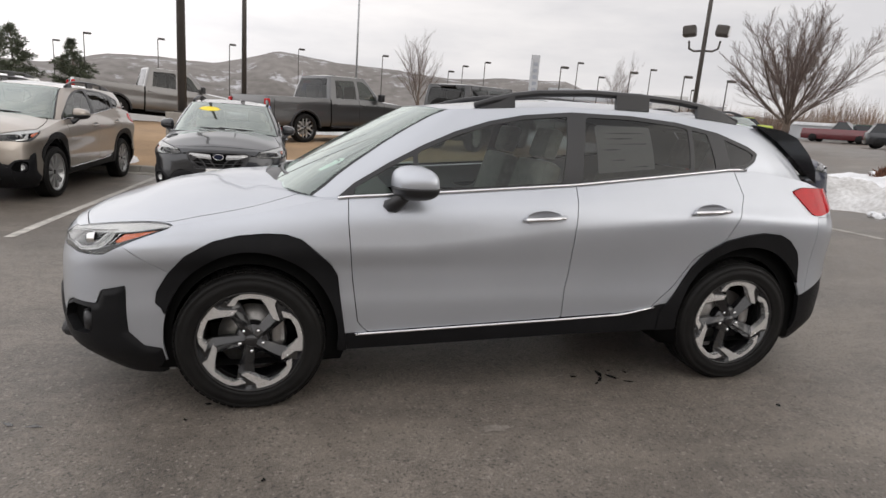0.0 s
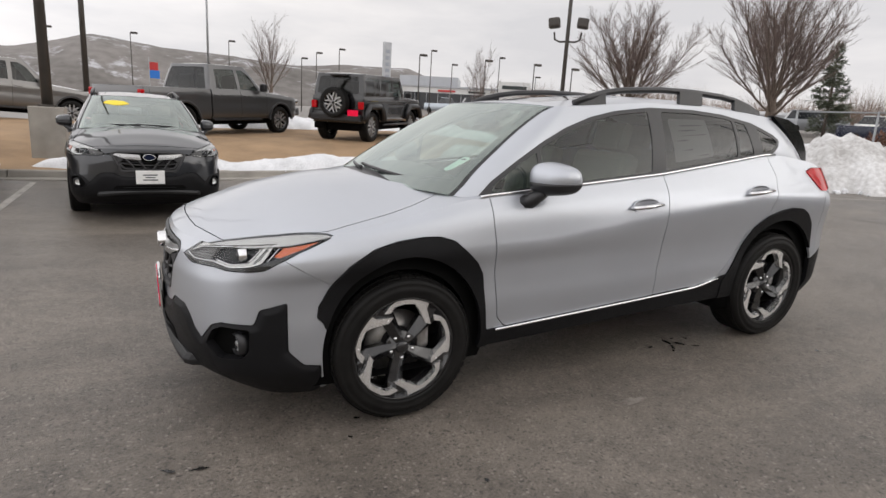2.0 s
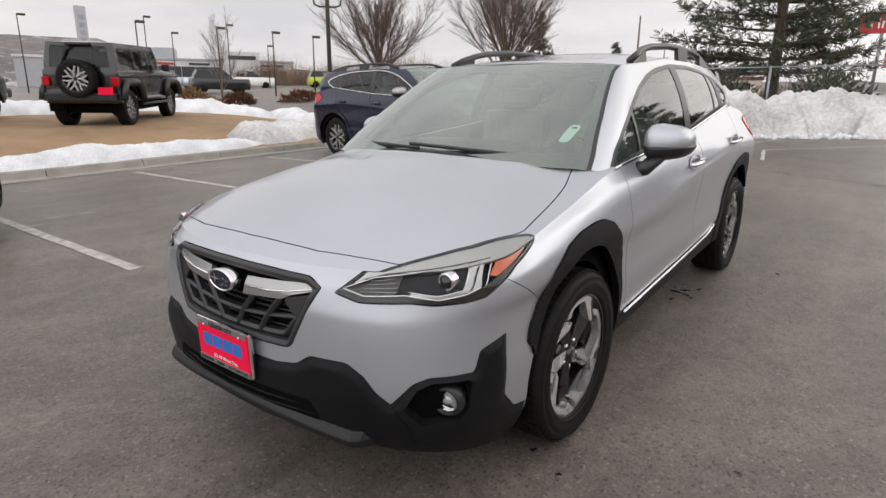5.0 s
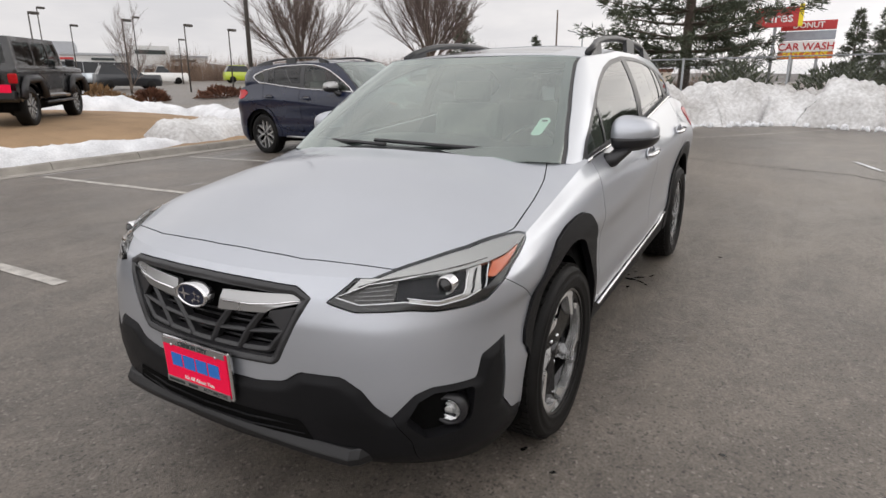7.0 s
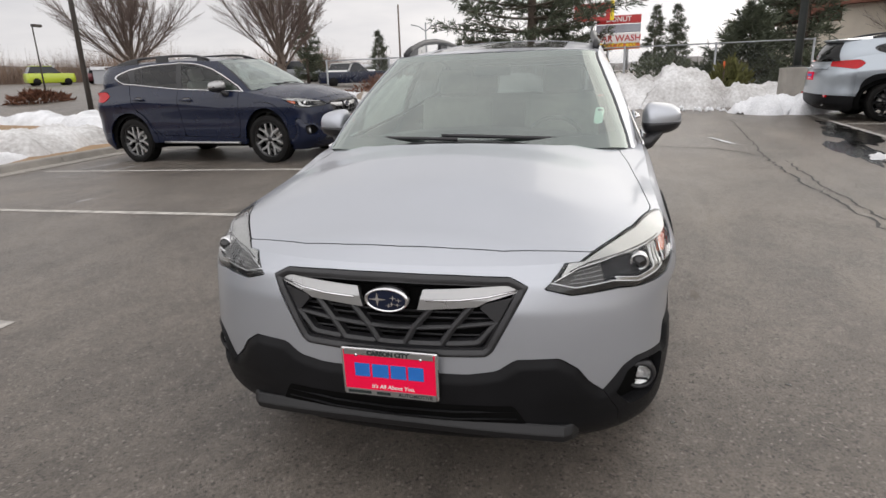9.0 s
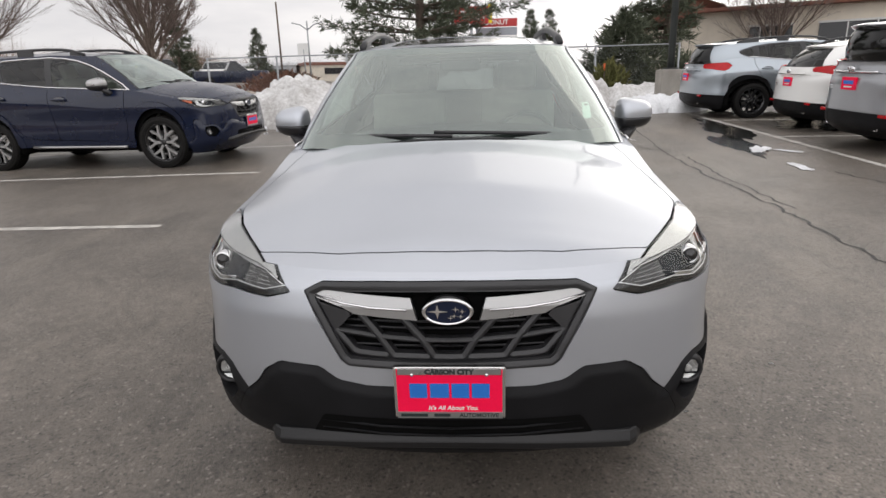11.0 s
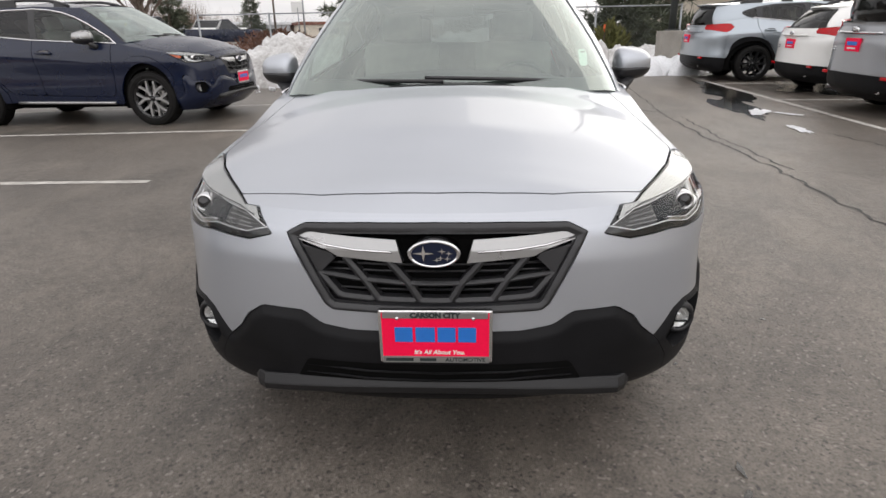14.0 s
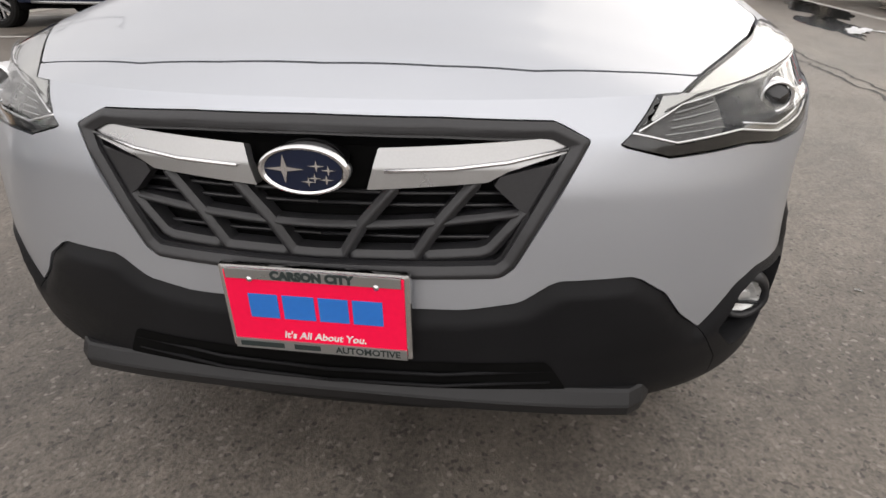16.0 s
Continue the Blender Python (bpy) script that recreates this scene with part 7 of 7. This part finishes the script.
# boulders in the planted bank
STONE = surface("tan_boulder", (.30, .25, .20), .9, 0, .25, 3, 40, .5, 30)
for k, (x, y, r) in enumerate(((16.2, 9.4, .5), (17.8, 8.9, .35), (19.4, 9.8, .45), (15.2, 10.2, .3), (21.5, 9.0, .5))):
    bm = bmesh.new()
    bmesh.ops.create_icosphere(bm, subdivisions=3, radius=r)
    for v in bm.verts:
        v.co *= 1 + .25 * noise.fractal(tuple(v.co * 2.5 + Vector((k, 0, 0))), 1.0, 2.0, 3)
        v.co.z *= .65
    for f in bm.faces:
        f.smooth = True
    b = part("boulder", bm, STONE, None)
    b.location = on(x, y, r * .25)
    tagged(b, "rounded tan landscaping boulder in snow", "rock", "boulders in the planted bank")

# chain-link fence
FENCE_X = 18.7
fence = empty("chain_link_fence", Matrix.Identity(4), "galvanised chain-link fence with top rail", "fence")
posts = [9.4, 6.9, 4.4, 1.55, -1.4, -4.2, -7.0]
for y in posts:
    part("post", tube_bm([(FENCE_X, y, .5), (FENCE_X, y, 2.42)], .035, 8), GREY_POLE, fence)
for y0, y1 in zip(posts, posts[1:]):
    part("top_rail", tube_bm([(FENCE_X, y0, 2.38), (FENCE_X, y1, 2.38)], .024, 6), GREY_POLE, fence)
wire = bmesh.new()
y = -7.0
while y < 9.4:
    for s in (1, -1):
        a, b = Vector((FENCE_X, y, .6)), Vector((FENCE_X, y + s * 1.7, 2.36))
        if -7 <= b.y <= 9.4:
            tube(wire, [a, b], .0018, 3, False)
    y += .13
part("wire_mesh", wire, GREY_POLE, fence, "woven wire mesh")
snow_stake = empty("marker_stake", pose(17.6, -4.3, float(gz(17.6, -4.3))), "orange-topped wooden marker stake", "stake")
part("stake", box_bm((0, 0, .5), (.05, .05, 1.1), .005), BARK, snow_stake)
part("flagging", box_bm((0, 0, 1.0), (.07, .07, .22), .01), surface("orange_tape", (.7, .12, .03), .6), snow_stake)

# road signs and pylons
SIGN_RED = surface("sign_red", (.45, .03, .03), .5, 0, .08, 3, 60)
SIGN_ORANGE = surface("sign_orange", (.55, .13, .02), .5, 0, .12, 3, 60)
SIGN_GREY = surface("sign_grey", (.30, .32, .36), .5, 0, .15, 3, 60)


FACE_W = Matrix.Rotation(math.radians(-90), 4, "Z") @ Matrix.Rotation(math.radians(90), 4, "X")
sign = empty("pylon_sign", pose(57.9, -2.2, 2.0), "roadside pylon sign with stacked red, white and orange panels", "sign")
for y in (-.9, .9):
    part("leg", tube_bm([(0, y, 0), (0, y, 3.0)], .12, 8), GREY_POLE, sign)
for z0, h, mt, txt, tm, sz in ((4.75, .75, SIGN_RED, "DONUT", WHITE_CARD, .62), (3.95, .75, SIGN_GREY, "", WHITE_CARD, .5), (3.05, 1.0, WHITE_CARD, "CAR WASH", SIGN_RED, .80), (2.40, .62, SIGN_ORANGE, "FAST GLASS", YELLOW, .62)):
    pn = part("panel", box_bm((0, 0, z0), (.35, 4.0, h * .96), .03), mt, sign)
    if txt:
        lettering(txt, sz, Matrix.Translation((-.20, -.0, z0)) @ FACE_W, tm, pn, "lettering", .02, "CENTER", .012)
red = empty("red_sign", pose(55.9, .2, 2.0), "red box sign on a pole, partly hidden by the pine", "sign")
part("leg", tube_bm([(0, 0, 0), (0, 0, 5.0)], .12, 8), GREY_POLE, red)
pn = part("panel", box_bm((0, 0, 5.3), (.35, 3.2, 1.5), .03), SIGN_RED, red)
part("side_panel", box_bm((0, -1.75, 5.4), (.34, .35, 1.7), .03), YELLOW, red)
lettering("Tires", 1.1, Matrix.Translation((-.20, -.1, 5.25)) @ FACE_W, WHITE_CARD, pn, "lettering", .02, "CENTER", .012)
tower = empty("pylon_tower", pose(26.2, 67.0, 2.6), "tall grey pylon sign tower with unreadable lettering", "sign")
part("slab", box_bm((0, 0, 3.7), (1.0, .45, 8.0), .05), surface("tower_grey", (.42, .43, .45), .5, 0, .1, 2, 40), tower)
for k in range(5):
    part("letter_bar", box_bm((0, -.24, 6.6 - k * .75), (.55, .03, .45), .01), SIGN_GREY, tower)
ys = empty("road_sign", pose(49.5, 29.3, .9), "yellow road sign on a thin post", "sign")
part("post", tube_bm([(0, 0, 0), (0, 0, 2.3)], .03, 6), GREY_POLE, ys)
part("plate", box_bm((0, 0, 2.2), (.05, .75, .8), .01), YELLOW, ys)
for x, y, z in ((46, 13.6, 3.9),):
    wsn = empty("white_sign", pose(x, y, 1.8), "white board sign on a post", "sign")
    part("post", tube_bm([(0, 0, 0), (0, 0, 2.4)], .05, 6), GREY_POLE, wsn)
    part("board", box_bm((0, 0, 2.4), (.06, 1.0, .9), .01), WHITE_CARD, wsn)
banner = empty("feather_banner", pose(-.6, 31.6, 1.3), "small red, white and blue feather flag", "flag")
part("staff", tube_bm([(0, 0, 0), (0, 0, 2.4)], .02, 6), GREY_POLE, banner)
part("cloth", box_bm((.22, 0, 1.95), (.4, .02, .4), .004), SIGN_RED, banner)
part("cloth", box_bm((.25, 0, 1.55), (.46, .02, .4), .004), PLATE_BLUE, banner)

# the dealership across the road
WALL_WHITE = surface("white_render", (.62, .62, .61), .8, 0, .06, 1, 40)
WALL_GREY = surface("grey_panel", (.38, .39, .41), .6, 0, .08, 1, 40)
SHOP_GLASS = surface("dark_shop_glass", (.015, .017, .02), .08, 0, .2, .6, 20)
TAN_WALL = surface("beige_stucco", (.64, .58, .49), .9, 0, .08, 2, 60, .3, 80)
ROOF_RED = surface("red_tile_roof", (.20, .085, .06), .85, 0, .25, 3, 40, .5, 30)


def facade(name, x0, y0, x1, y1, z, h, depth, wall, label, windows, parapet=None):
    """A plain building on the line from (x0, y0) to (x1, y1); windows: (from, to, sill, head) along it."""
    ln = math.hypot(x1 - x0, y1 - y0)
    b = empty(name, pose(x0, y0, z, 0, 0, math.degrees(math.atan2(y1 - y0, x1 - x0))), label, "building")
    part("wall", box_bm((ln / 2, -depth / 2, h / 2 - .3), (ln, depth, h + .6)), wall, b)
    if parapet:
        part("parapet", box_bm((ln / 2, -depth / 2, h + .12), (ln + .3, depth + .3, .3), .03), parapet, b)
    for a, c, s, t in windows:
        w = part("window", box_bm(((a + c) / 2, .02, (s + t) / 2), (c - a, .10, t - s)), SHOP_GLASS, b)
        n = max(1, int((c - a) / 1.6))
        for k in range(1, n):
            part("mullion", box_bm((a + (c - a) * k / n, .09, (s + t) / 2), (.06, .06, t - s)), WALL_GREY, w)
    return b


deal = facade("dealership", 54.5, 68.5, 33.0, 81.5, 2.7, 3.4, 12, WALL_WHITE, "white single-storey car dealership with dark shopfront", [(1.0, 4.6, .1, 2.3), (9.6, 23.5, .1, 2.6)], WALL_GREY)
part("tower_block", box_bm((7.0, .3, 2.3), (4.6, 1.6, 4.8), .03), WALL_WHITE, deal)
part("entrance_arch", tube_bm([(7 + 1.2 * math.cos(a), 1.14, 1.0 + 1.2 * math.sin(a)) for a in np.linspace(0, math.pi, 13)], .12, 6), WALL_GREY, deal)
part("entrance_glass", box_bm((7, 1.12, .9), (2.3, .06, 1.9)), SHOP_GLASS, deal)
part("sign_bar", box_bm((7.0, 1.14, 3.9), (3.6, .06, .5)), INK, deal)
for a, w, mt in ((2.4, 1.8, INK), (4.0, .9, INK), (12.5, 2.6, INK), (17.0, 2.6, SIGN_RED)):
    part("sign_bar", box_bm((a, .1, 2.95), (w, .06, .28)), mt, deal)
part("upper_block", box_bm((20.0, -6, 4.0), (9, 8, 2.2), .03), WALL_GREY, deal)
facade("grey_building", 33.5, 80.5, 25.0, 84.0, 2.7, 3.2, 8, WALL_GREY, "grey metal-clad workshop beside the dealership", [(1, 3, .2, 2.2)], WALL_WHITE)
facade("far_building", 60.0, 33.0, 46.5, 47.4, 2.2, 1.7, 10, WALL_GREY, "long low building with snow on its roof across the road", [(2, 5, .5, 1.3), (8, 12, .5, 1.3), (14, 18, .5, 1.3)], SNOW)
facade("far_house", 62.0, 9.0, 58.0, 17.0, 2.0, 1.4, 7, TAN_WALL, "low houses beyond the fence", [(1, 3, .5, 1.1), (5, 7, .5, 1.1)], ROOF_RED)
facade("far_house", 60.0, 18.5, 57.0, 26.0, 2.0, 1.5, 7, WALL_GREY, "low grey building beyond the fence", [(1, 3, .5, 1.1), (5, 7, .5, 1.1)], SNOW)
# beige building to the right
bb = facade("beige_building", 22.8, -21.0, 27.6, -10.6, .9, 3.25, 9, TAN_WALL, "beige stucco commercial building with red tiled gable", [], None)
bl_ = math.hypot(4.8, 10.4)
for a, c in ((7.45, 9.15), (2.25, 6.45)):
    w = part("window", box_bm(((a + c) / 2, .03, 2.0), (c - a, .08, .95)), SHOP_GLASS, bb)
    for k in range(1, 4):
        part("mullion", box_bm((a + (c - a) * k / 4, .08, 2.0), (.05, .05, .95)), WALL_WHITE, w)
    part("window_frame", box_bm(((a + c) / 2, .05, 2.52), (c - a + .1, .06, .08)), WALL_WHITE, w)
bm = bmesh.new()
vv = [bm.verts.new(p) for p in ((bl_ + 2.6, .1, 2.5), (bl_ - .6, .1, 3.35), (bl_ - .6, -9, 3.35), (bl_ + 2.6, -9, 2.5), (bl_ + 2.6, .5, 2.6), (bl_ + .9, .5, 4.3), (bl_ - 1.2, .5, 3.5), (bl_ - 1.2, -9, 3.5), (bl_ + .9, -9, 4.3), (bl_ + 2.6, -9, 2.6))]
part("side_wing", box_bm((bl_ + 1.2, -4.4, 1.3), (2.4, 8.8, 2.6), .02), TAN_WALL, bb)
for q in ((4, 5, 8, 9), (5, 6, 7, 8), (0, 1, 6, 5, 4), (3, 9, 8, 7, 2), (1, 2, 7, 6)):
    bm.faces.new([vv[i] for i in q])
part("roof", bm, ROOF_RED, bb, "red tiled roof")
part("eaves", box_bm((bl_ / 2, .2, 3.3), (bl_ + .4, .6, .16), .02), ROOF_RED, bb)
part("wall_light", box_bm((8.3, .1, 2.8), (.2, .16, .12), .03), INK, bb)

def thicket(name, line, height, n, seed, mat, label):
    """A far belt of leafless brush: thousands of thin upright shoots that lean and fork."""
    rg = random.Random(seed)
    vs, fs = [], []
    (x0, y0), (x1, y1) = line
    for k in range(n):
        t = rg.random()
        x, y = x0 + (x1 - x0) * t + rg.uniform(-3, 3), y0 + (y1 - y0) * t + rg.uniform(-3, 3)
        top = height * (.55 + .45 * abs(noise.fractal((x * .13, y * .13, seed), 1.0, 2.0, 3)) * 2) * rg.uniform(.45, 1.0)
        p = Vector((x, y, float(gz(x, y)) - .2))
        d = Vector((rg.uniform(-.35, .35), rg.uniform(-.35, .35), 1)).normalized()
        side = Vector((y1 - y0, x0 - x1, 0)).normalized().cross(d) * rg.uniform(.006, .02)
        mid, e = p + d * top * .5, p + d * top + Vector((rg.uniform(-.3, .3), rg.uniform(-.3, .3), 0))
        i = len(vs)
        vs.extend([tuple(p - side), tuple(p + side), tuple(mid + side * .8), tuple(e), tuple(mid - side * .8)])
        fs.append((i, i + 1, i + 2, i + 3, i + 4))
    ob = mesh_part(name, vs, fs, mat, None, "", False)
    return tagged(ob, label, "brush", kind="stuff")


BRUSH = surface("brown_brush", (.17, .115, .085), .95, 0, .3, .3, 8, second=(.27, .19, .14), island=True)
thicket("far_brush", [(76, 30), (46, 68)], 5.0, 9000, 3, BRUSH, "belt of brown leafless brush behind the far lot")
thicket("far_brush", [(62, 6), (74, 30)], 2.6, 4000, 5, BRUSH, "belt of brown leafless brush behind far houses")

# cars far off
def far_car(name, x, y, z, heading, col, label, tall=1.0, long=1.0, cab=True):
    c = empty(name, pose(x, y, z, 0, 0, heading), label, "car", "cars parked across the road")
    px, py = plan(-2.2 * long, 2.2 * long, .9, .35, 3, .3, 3, .2)
    P, arc, lines = wrap(px, py, [(.25, -.08, -.06, -.06), (.45, .0, .0, .0), (.75 * tall, -.02, .0, -.02), (.95 * tall, -.08, -.05, -.05)], 3)
    S = Shell.grid(P, arc, flip=True)
    mesh_part("body", *both([tuple(q) for q in S.v], S.f), col, c)
    C = Shell.grid(cap(lines[-1], [(-9, .04), (9, .04)], 8), lines[-1][:, 0] * 0)
    mesh_part("deck", *both([tuple(q) for q in C.v], C.f), col, c)
    x0, x1 = (-.9 * long, .35 * long) if not cab else (-.9 * long, 2.0 * long)
    bm = bmesh.new()
    q = [bm.verts.new(p) for p in [(x0, -.78, .95 * tall), (x1, -.78, .95 * tall), (x1, .78, .95 * tall), (x0, .78, .95 * tall), (x0 + .7, -.62, 1.52 * tall), (x1 - .35, -.62, 1.52 * tall), (x1 - .35, .62, 1.52 * tall), (x0 + .7, .62, 1.52 * tall)]]
    for f in ((0, 1, 5, 4), (1, 2, 6, 5), (2, 3, 7, 6), (3, 0, 4, 7)):
        bm.faces.new([q[i] for i in f])
    part("glass", bm, SHOP_GLASS, c)
    part("roof", box_bm(((x0 + x1 + .35) / 2, 0, 1.53 * tall), (x1 - x0 - 1.0, 1.26, .06), .02), col, c)
    for xx in (-1.35 * long, 1.35 * long):
        for s in (1, -1):
            v, f = lathe([(.0, -.11), (.2, -.11), (.33, -.10), (.34, 0), (.33, .1), (.0, .1)], 16)
            mesh_part("wheel", [(p[0] + xx, p[1] + s * .82, p[2] + .33) for p in v], f, RUBBER, c)
    return c


for nm, x, y, hd, col, lb, tl, lg, cb in (
        ("white_pickup", 37.5, 55.0, 150, WHITE_PAINT, "white pickup in the dealership lot", 1.15, 1.25, False), ("lime_off_roader", 44.5, 50.5, 150, LIME_PAINT, "lime green off-roader in the dealership lot", 1.15, .95, True),
        ("red_car", 48.5, 47.5, 150, RED_PAINT, "dark red car in the dealership lot", 1.0, 1.0, True), ("grey_pickup_far", 30.5, 59.0, 110, WILD_GREY, "grey pickup in the dealership lot", 1.15, 1.25, False),
        ("dark_suv", 27.0, 44.0, 160, DARK_GREY, "dark SUV in the lot across the road", 1.15, 1.1, True), ("red_pickup", 44.0, 39.0, 118, RED_PAINT, "dark red pickup across the road", 1.15, 1.3, False),
        ("red_car", 52.0, 43.0, 150, RED_PAINT, "red car in the far lot", 1.0, 1.0, True), ("green_car", 47.0, 38.5, 150, surface("green_paint", (.02, .09, .05), .3), "green car in the far lot", 1.0, 1.0, True), ("grey_car", 55.0, 40.0, 150, GREY_SILVER, "grey car in the far lot", 1.0, 1.0, True),
        ("dark_suv", 40.5, 30.5, 140, DARK_GREY, "dark SUV across the road", 1.1, 1.0, True), ("white_car", 47.0, 20.5, 120, WHITE_PAINT, "white car beyond the fence", 1.0, 1.0, True), ("blue_pickup", 40.5, 17.5, 120, NAVY, "dark blue pickup beyond the fence", 1.1, 1.2, False), ("grey_suv_far", 43.8, 24.0, 130, GREY_SILVER, "grey SUV across the road", 1.1, 1.0, True)):
    far_car(nm.replace("_far", ""), x, y, float(gz(x, y)), hd, col, lb, tl, lg, cb)

# hills with scrub and streaks of snow
HILL = surface("sage_hills", (.125, .115, .105), .95, 0, .25, .012, .12, 0, second=(.21, .195, .185))
n, l = nodes_of(HILL)
hb = n["Principled BSDF"]
old = hb.inputs["Base Color"].links[0].from_socket
tc, nz, rp, mx = n.new("ShaderNodeTexCoord"), n.new("ShaderNodeTexNoise"), n.new("ShaderNodeValToRGB"), n.new("ShaderNodeMix")
mx.data_type = "RGBA"
nz.inputs["Scale"].default_value, nz.inputs["Detail"].default_value, nz.inputs["Roughness"].default_value = .035, 9.0, .72
rp.color_ramp.elements[0].position, rp.color_ramp.elements[1].position = .55, .64
l.new(tc.outputs["Object"], nz.inputs["Vector"])
l.new(nz.outputs["Fac"], rp.inputs["Fac"])
l.new(rp.outputs["Color"], mx.inputs["Factor"])
l.new(old, mx.inputs["A"])
mx.inputs["B"].default_value = (.42, .42, .44, 1)
l.new(mx.outputs["Result"], hb.inputs["Base Color"])


def hills(name, dist, depth, ridge, seed, label, rough=1.0):
    """A range of hills whose skyline is given as (bearing in degrees from +y towards +x, height)."""
    b0, b1 = ridge[0][0], ridge[-1][0]
    nb, nd = 200, 26
    v, f = [], []
    for i in range(nb):
        b = b0 + (b1 - b0) * i / (nb - 1)
        top = float(table(b, ridge))
        for k in range(nd):
            t = k / (nd - 1)
            d = dist + depth * (t - .6) * 1.0
            x, y = d * math.sin(radians(b)), d * math.cos(radians(b))
            pr = math.sin(min(1, t / .6) * math.pi / 2) if t < .6 else math.cos((t - .6) / .4 * math.pi / 2)
            nzv = noise.fractal((x * .012, y * .012, seed), 1.0, 2.1, 6)
            z = 1.0 + pr * top + rough * nzv * 6 * pr * (1 - pr * .75) + rough * 1.2 * nzv * pr
            v.append((x, y, z))
        if i:
            for k in range(nd - 1):
                q = i * nd + k
                f.append((q - nd, q, q + 1, q - nd + 1))
    return tagged(mesh_part(name, v, f, HILL, None), label, "hills", kind="structure")


hills("backdrop_hills", 600, 240, [(-60, 14), (-30, 22), (-21.6, 24), (-17.3, 36), (-13.5, 40), (-9, 37), (-7, 42), (-3.7, 54), (-1, 52), (2, 47), (6, 46), (7.2, 46), (12.6, 43), (18, 36), (24, 30), (30, 24), (40, 18), (55, 12)], 1.0, "bare brown hills with streaks of snow")
hills("backdrop_hills", 900, 300, [(-40, 30), (0, 40), (10, 66), (15, 66), (20, 70), (23.2, 70), (26.8, 50), (32, 44), (45, 34), (60, 30), (90, 24), (130, 20)], 4.0, "farther snow-dusted hills", 1.6)

# an unseen plain wall, added behind the walk to darken the cars' reflections
unseen_wall = part("reflection_wall", box_bm((-12, -19.0, 2.1), (58, .35, 5.4), .02), TAN_WALL, None)
tagged(unseen_wall, "added unseen plain beige wall that darkens car reflections", "wall", kind="structure")
